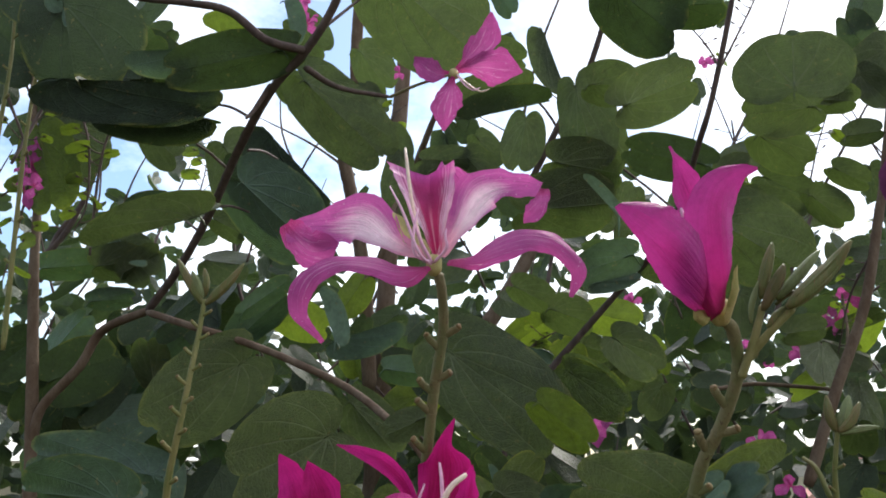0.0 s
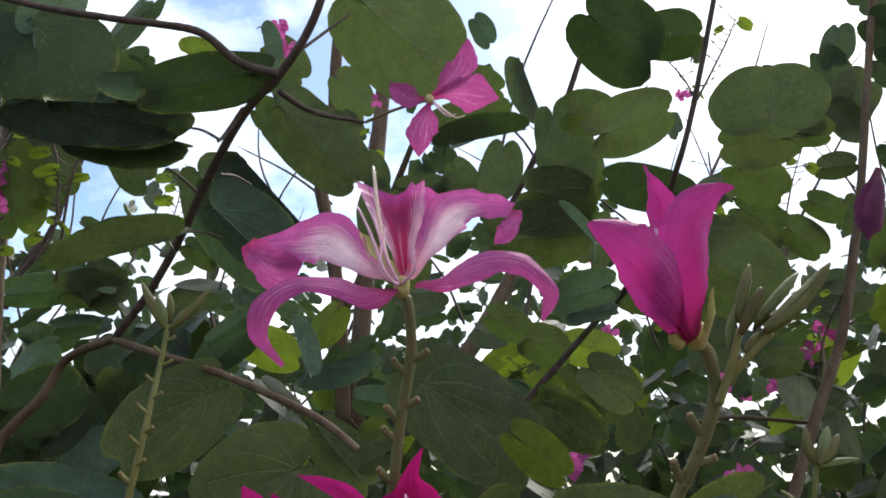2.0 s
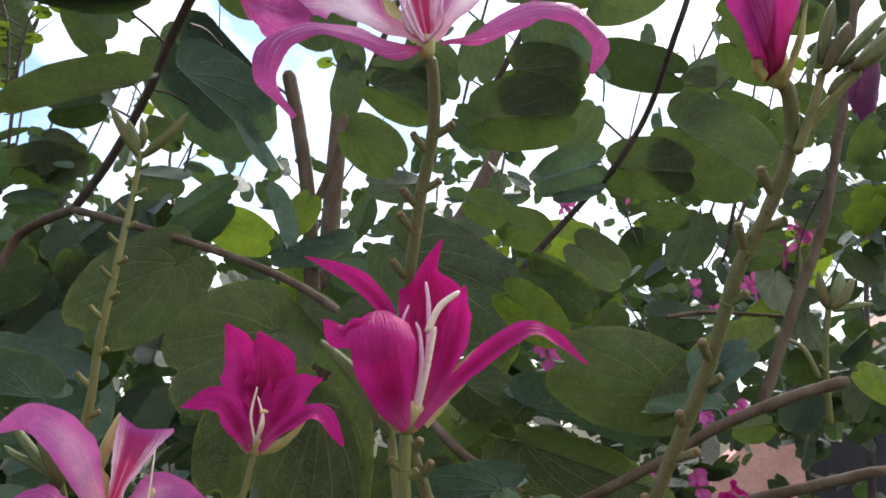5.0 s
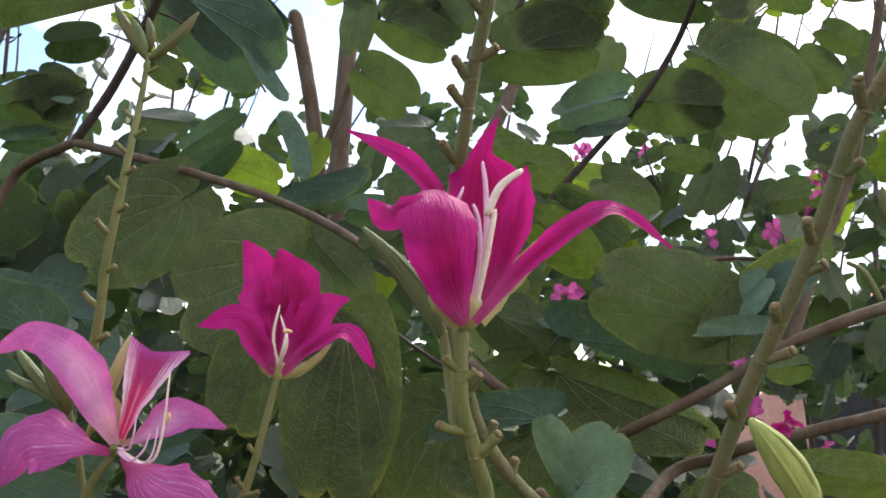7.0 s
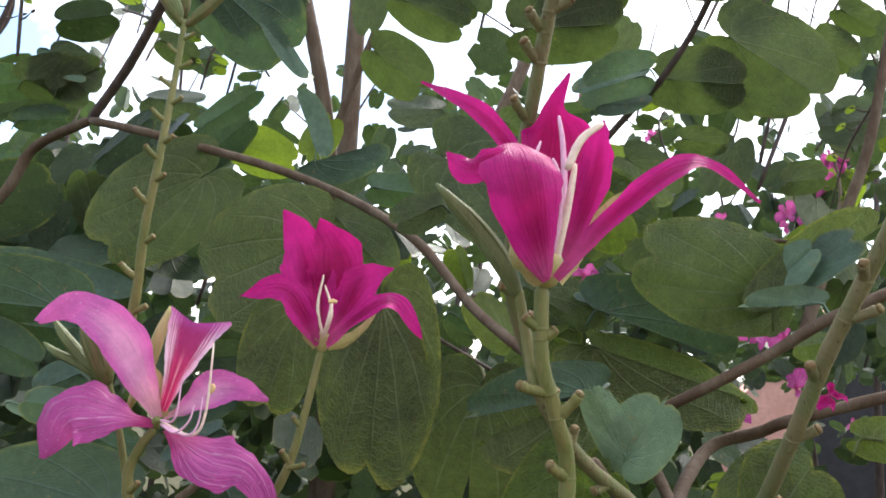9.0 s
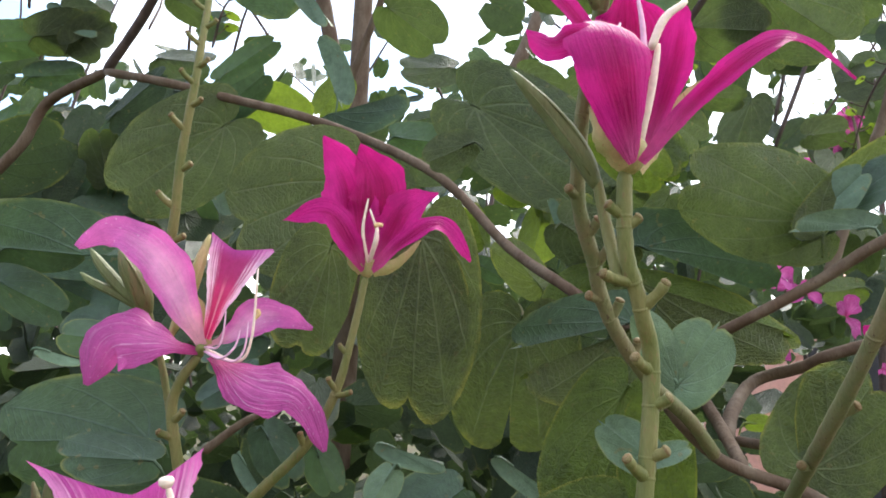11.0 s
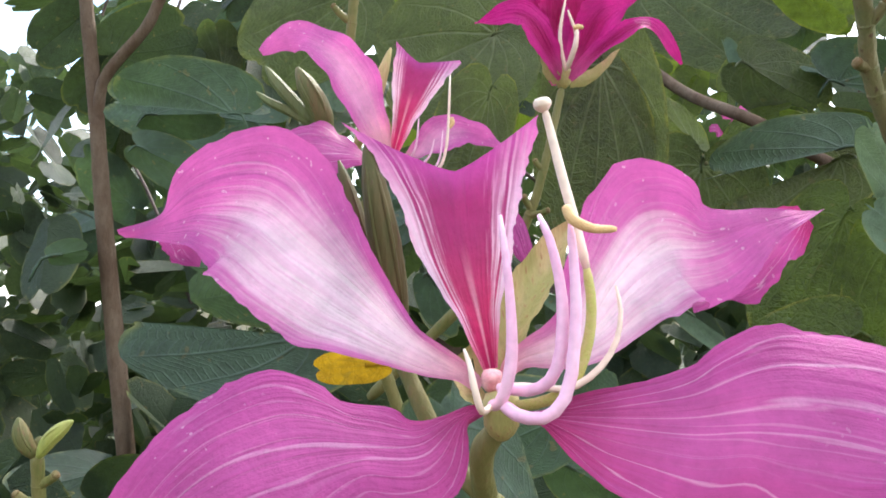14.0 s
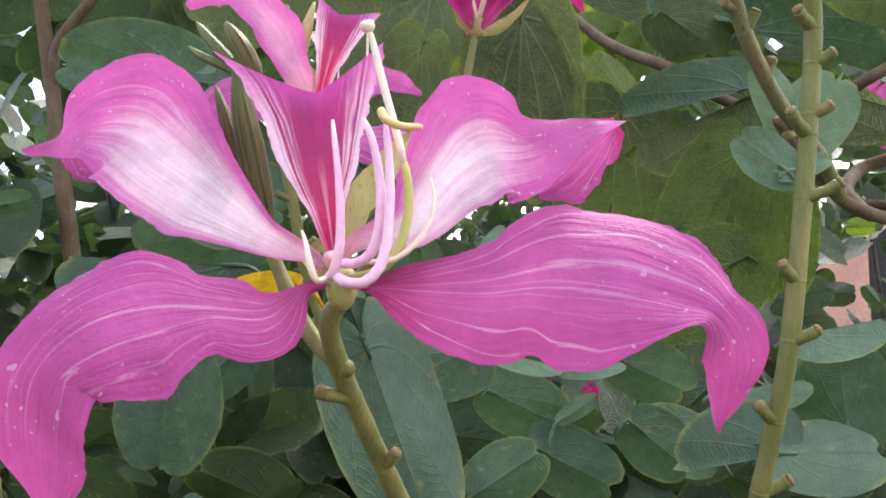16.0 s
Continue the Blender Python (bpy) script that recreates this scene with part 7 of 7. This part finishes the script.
def sprig(points, r, seed):
    """A fine twig with short side shoots, each tipped with a few tiny buds or young leaves."""
    rng = random.Random(seed)
    random.seed(seed)
    line = curve(points, 31)
    sp = part("sprig", tube(points, [r, r * 0.8, r * 0.45], 24, 6, 0.15), BARK_DARK, tree)
    shoots, sheets = [], []
    for i in range(4, 31, 3):
        side = np.array((rng.choice((-1, 1)) * rng.uniform(0.5, 1.0), rng.uniform(-0.4, 0.4), rng.uniform(0.1, 0.9)))
        end = line[i] + side * rng.uniform(0.010, 0.030)
        shoots.append(tube([line[i], (line[i] + end) / 2 + (0, 0, -0.002), end], [r * 0.6, r * 0.45, r * 0.3], 6, 5))
        shoots.append(tube([end, end + side * 0.004, end + side * 0.008], [r * 0.7, r * 0.9, r * 0.2], 6, 5))
        if rng.random() < 0.5:
            d = unit(side + np.array((0, 0, -0.6)))
            sheets.append(leaf_mesh(end, end + d * rng.uniform(0.012, 0.03), (rng.uniform(-1, 1), -0.3, 0.5), 0.8, 25, rings=3, petiole=0))
    tagged(part("shoot", joined(shoots), BARK_DARK, sp), kind="stuff")
    if sheets:
        tagged(part("young_leaf", joined(sheets), LEAF_YOUNG, sp), kind="stuff")


sprig([(-0.4386, 1.0, 1.9613), (-0.4382, 1.0, 2.058), (-0.4328, 1.0, 2.112), (-0.4212, 1.0, 2.1434)], 0.0022, 60)
sprig([(-0.4709, 1.0, 2.1557), (-0.4541, 1.0, 2.1043), (-0.4494, 1.0, 2.0278), (-0.466, 1.0, 1.9833)], 0.0018, 61)
sprig([(-0.5428, 0.95, 2.1617), (-0.5125, 0.97, 2.0708), (-0.5324, 1.0, 1.9984), (-0.5441, 1.0, 1.9258)], 0.002, 62)
sprig([(-0.4947, 0.9, 2.046), (-0.4794, 0.95, 2.1689), (-0.4862, 1.0, 2.2248)], 0.0022, 63)
sprig([(-0.2937, 1.2, 1.9988), (-0.2759, 1.2, 2.06), (-0.2304, 1.2, 2.0955)], 0.002, 64)
sprig([(-0.4089, 1.3, 2.1176), (-0.3984, 1.3, 2.1666), (-0.3947, 1.3, 2.2065)], 0.0016, 65)
sprig([(-0.0833, 1.3, 2.1845), (-0.0935, 1.3, 2.2348), (-0.0849, 1.3, 2.3015)], 0.0018, 66)
sprig([(0.3708, 1.3, 1.9271), (0.3538, 1.3, 2.0), (0.389, 1.3, 2.0464)], 0.002, 67)
sprig([(0.4312, 1.2, 2.3065), (0.4852, 1.2, 2.4055), (0.5084, 1.2, 2.4564)], 0.002, 68)
sprig([(0.4308, 1.2, 2.3016), (0.4123, 1.2, 2.346), (0.3674, 1.2, 2.4065)], 0.0018, 69)
sprig([(0.5514, 1.3, 2.0363), (0.5826, 1.3, 2.112), (0.6125, 1.3, 2.21), (0.6398, 1.3, 2.2807)], 0.002, 70)
sprig([(0.4877, 1.25, 2.1633), (0.5366, 1.25, 2.2013), (0.62, 1.25, 2.2201)], 0.0018, 71)
sprig([(0.4589, 1.25, 2.2408), (0.4609, 1.25, 2.1635), (0.4459, 1.25, 2.0978)], 0.0016, 72)
sprig([(0.1946, 1.3, 2.0853), (0.207, 1.3, 2.1629), (0.243, 1.3, 2.2325)], 0.002, 73)
sprig([(0.631, 1.2, 2.0117), (0.6129, 1.25, 1.953), (0.6079, 1.3, 1.873)], 0.002, 74)
sprig([(0.1038, 1.4, 1.8579), (0.1526, 1.4, 1.9051), (0.211, 1.4, 1.9337)], 0.002, 75)

# ---------------------------------------------------------------- clusters of leaves within the tree
def cluster(centre, spread, count, size, mats, seed):
    rng = random.Random(seed)
    random.seed(seed)
    for _ in range(count):
        p = np.array([c + s * rng.gauss(0, 0.55) for c, s in zip(centre, spread)])
        d = unit((rng.gauss(0, 1), rng.gauss(-0.1, 0.5), rng.gauss(-0.35, 0.7)))
        l = size * rng.uniform(0.7, 1.25)
        across = unit(np.cross(d, (rng.gauss(0, 0.5), -1, rng.gauss(0, 0.5))))
        leaf(tree, p, p + d * l, across, rng.uniform(0.75, 1.05), rng.uniform(8, 45), rng.choice(mats), rings=5)


# clusters in the depth mix in the leaf colour darkened for shade
cluster((-0.66, 1.15, 1.74), (0.26, 0.12, 0.17), 22, 0.085, (LEAF_SHADE, LEAF_SHADE, LEAF_TOP, LEAF_UNDER), 21)
cluster((-0.12, 1.0, 1.36), (0.5, 0.14, 0.12), 46, 0.09, (LEAF_SHADE, LEAF_SHADE, LEAF_SHADE, LEAF_TOP), 22)
cluster((0.15, 1.35, 1.85), (0.35, 0.14, 0.15), 24, 0.08, (LEAF_SHADE, LEAF_UNDER, LEAF_YOUNG), 23)
cluster((-0.397, 1.25, 1.9612), (0.18, 0.12, 0.12), 7, 0.085, (LEAF_SHADE, LEAF_FAR, LEAF_UNDER), 24)
cluster((0.7478, 1.45, 2.0037), (0.26, 0.15, 0.20), 38, 0.085, (LEAF_FAR, LEAF_UNDER, LEAF_SHADE, LEAF_YOUNG), 25)
cluster((-0.4985, 1.3, 1.8127), (0.16, 0.12, 0.10), 24, 0.085, (LEAF_SHADE, LEAF_FAR, LEAF_TOP), 26)
cluster((-0.4404, 1.3, 1.816), (0.17, 0.12, 0.11), 22, 0.085, (LEAF_SHADE, LEAF_FAR, LEAF_TOP), 27)
cluster((-0.5192, 1.15, 2.3058), (0.15, 0.09, 0.09), 20, 0.08, (LEAF_SHADE, LEAF_UNDER, LEAF_FAR), 28)

# ---------------------------------------------------------------- twigs and foliage behind
def foliage(name, label, rng_seed, count, place, size, mat, parent, wide=(0.8, 1.1)):
    """Many small two-lobed leaves, each with its own size, lean and fold, in one mesh."""
    rng = np.random.default_rng(rng_seed)
    random.seed(rng_seed)
    sheets = []
    while len(sheets) < count:
        p = place(rng)
        if p is None:
            continue
        p = np.asarray(p)
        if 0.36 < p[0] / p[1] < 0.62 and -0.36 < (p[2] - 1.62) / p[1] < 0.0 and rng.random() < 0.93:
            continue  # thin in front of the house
        d = unit(rng.normal(size=3) * (1, 0.7, 0.8) + (0, -0.15, -0.25))
        s = unit(np.cross(d, rng.normal(size=3)))
        l = size * rng.uniform(0.65, 1.25)
        sheets.append(leaf_mesh(p, p + d * l, s, rng.uniform(*wide), rng.uniform(5, 55), 0.84, 0.12, 2, 0))
    ob = part(name, joined(sheets), mat, parent, label)
    tagged(ob, kind="stuff")
    return ob


def mid_place(rng):
    """A loose screen, closed low down and ever more open to the sky above."""
    x, y, z = rng.uniform(-2.2, 2.4), rng.uniform(1.3, 2.7), rng.uniform(0.85, 2.9)
    slope = (z - 1.62) / y
    if ((x - 0.1) / 2.3) ** 2 + ((y - 2.0) / 0.75) ** 2 > 1 + 0.35 * noise.noise((x * 1.5, y * 1.5, z)):
        return None
    if rng.random() > np.interp(slope, (-0.1, 0.03, 0.1, 0.2, 0.3, 0.42, 0.6), (1.0, 0.95, 0.7, 0.42, 0.24, 0.12, 0.04)):
        return None
    if noise.noise((x * 3.4, y * 2.6, z * 3.4)) < -0.35 + 1.1 * max(0.0, slope - 0.05):
        return None
    return x, y, z


def far_place(rng):
    x, y, z = rng.uniform(-5, 5.5), rng.uniform(2.7, 5.4), rng.uniform(0.5, 3.2)
    if ((y - 4.0 - 0.5 * noise.noise((x * 0.6, 7.0, 0.0))) / 1.1) ** 2 + (x / 5.4) ** 6 > 1:
        return None
    if (z - 1.6) / y > 0.36 + 0.10 * noise.noise((x * 0.9, 1.3, 2.2)) or noise.noise((x * 1.5, y * 1.2, z * 1.5)) < -0.5 + 2.6 * max(0, (z - 1.6) / y):
        return None
    return x, y, z


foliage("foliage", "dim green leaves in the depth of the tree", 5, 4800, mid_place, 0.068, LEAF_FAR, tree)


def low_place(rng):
    """The shaded inside of the tree, below its flowering ends, filled to block light from behind."""
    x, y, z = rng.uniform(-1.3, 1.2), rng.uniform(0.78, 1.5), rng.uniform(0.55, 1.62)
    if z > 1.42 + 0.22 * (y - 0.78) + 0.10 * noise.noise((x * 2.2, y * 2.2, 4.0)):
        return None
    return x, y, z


# added to darken the gaps: leaf colour darkened for shade, packed against back light
foliage("undergrowth", "leaves coloured dark to stand in for shade below the flowers", 12, 1500, low_place, 0.085, LEAF_SHADE, tree)
bush = thing("bush", (0.5, 4.0, 0), "dense dark green shrubs further back in the garden", "bush")
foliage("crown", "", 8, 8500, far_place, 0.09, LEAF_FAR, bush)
rs = random.Random(4)
for k in range(26):
    x, y = rs.uniform(-4.5, 5), rs.uniform(3.0, 4.8)
    part("stem", tube([(x, y, -0.02), (x + rs.uniform(-0.1, 0.1), y, 1.0), (x + rs.uniform(-0.4, 0.4), y + rs.uniform(-0.2, 0.2), rs.uniform(2.0, 3.0))], [0.03, 0.018, 0.006], 14, 6, 0.1), BARK_DARK, bush)
twigs = []
for k in range(110):
    x, y, z = rs.uniform(-1.9, 2.1), rs.uniform(1.3, 2.5), rs.uniform(1.5, 2.5)
    d = np.array((rs.uniform(-0.35, 0.35), rs.uniform(-0.2, 0.2), rs.uniform(0.2, 0.6)))
    twigs.append(tube([np.array((x, y, z)), np.array((x, y, z)) + d * 0.5 + (rs.uniform(-0.05, 0.05), 0, 0), np.array((x, y, z)) + d], [0.004, 0.003, 0.0015], 10, 5, 0.15))
tagged(part("twig", joined(twigs), BARK_DARK, tree), "thin dark twigs", kind="stuff")

# ---------------------------------------------------------------- ground and house
def sheet_grid(x0, x1, y0, y1, n, rough):
    xs, ys = np.linspace(x0, x1, n), np.linspace(y0, y1, n)
    verts = [(x, y, rough * noise.noise((x * 0.7, y * 0.7, 0)) if abs(x) < 20 and abs(y) < 20 else 0.0) for y in ys for x in xs]
    faces = [(j * n + i, j * n + i + 1, (j + 1) * n + i + 1, (j + 1) * n + i) for j in range(n - 1) for i in range(n - 1)]
    return verts, faces


gv, gf = sheet_grid(-600, 600, -600, 600, 121, 0.03)
gme = bpy.data.meshes.new("ground")
gme.from_pydata(gv, [], gf)
gme.materials.append(SOIL)
tagged(new("ground", gme), "bare brown garden soil with patches of green", "ground", kind="structure")


def box(x0, x1, y0, y1, z0, z1):
    v = [(x, y, z) for z in (z0, z1) for y in (y0, y1) for x in (x0, x1)]
    return v, [(0, 2, 3, 1), (4, 5, 7, 6), (0, 1, 5, 4), (2, 6, 7, 3), (0, 4, 6, 2), (1, 3, 7, 5)], None


def slab(points, thick):
    """A slab with the given front outline (x, z) pairs, from y = 0 backwards."""
    n = len(points)
    v = [(x, y, z) for y in (0, thick) for x, z in points]
    f = [tuple(range(n)), tuple(range(2 * n - 1, n - 1, -1))] + [(i, i + n, (i + 1) % n + n, (i + 1) % n) for i in range(n)]
    return v, f, None


# added wall behind the camera, out of view, to cut low front light
light_blocker = thing("light_blocker", (0, -3.0, 0), "unseen plain grey wall added to block low light", "wall", kind="structure")
part("blocker_face", box(-9, 9, -3.2, -3.0, -0.05, 3.2), BLOCKER_GREY, light_blocker, smooth=False)
part("blocker_top", box(-9.05, 9.05, -3.26, -2.94, 3.2, 3.28), BLOCKER_GREY, light_blocker, smooth=False)

# a pink gable, its sloping verge over a dark porch
HX, HY, HZ = 3.24, 6.5, 1.70
house = thing("house", (HX, HY, 0), "pink plastered house with a sloping gable over a dark porch", "house")


def at_house(m, dy=0.0):
    return [(x + HX, y + HY + dy, z) for x, y, z in m[0]], m[1], m[2]


part("wall", at_house(slab([(-0.75, 0), (0.0, 0), (0.0, HZ), (2.4, HZ + 1.88), (2.4, HZ + 2.05), (-0.1, HZ + 0.1), (-0.75, HZ - 0.4)], 0.2)), PLASTER, house, smooth=False)
part("verge", at_house(slab([(-0.1, HZ - 0.10), (2.5, HZ + 1.94), (2.5, HZ + 2.14), (-0.1, HZ + 0.10)], 0.5), -0.15), PLASTER, house, "pink painted verge of the gable", smooth=False)
# a near-black panel set back in the opening, painted as its shade
part("porch", at_house(slab([(0.0, 0), (3.4, 0), (3.4, HZ + 2.6), (2.4, HZ + 1.88), (0.0, HZ)], 0.1), 0.9), PORCH_SHADE, house, "near-black panel standing in for the shade inside the porch", smooth=False)
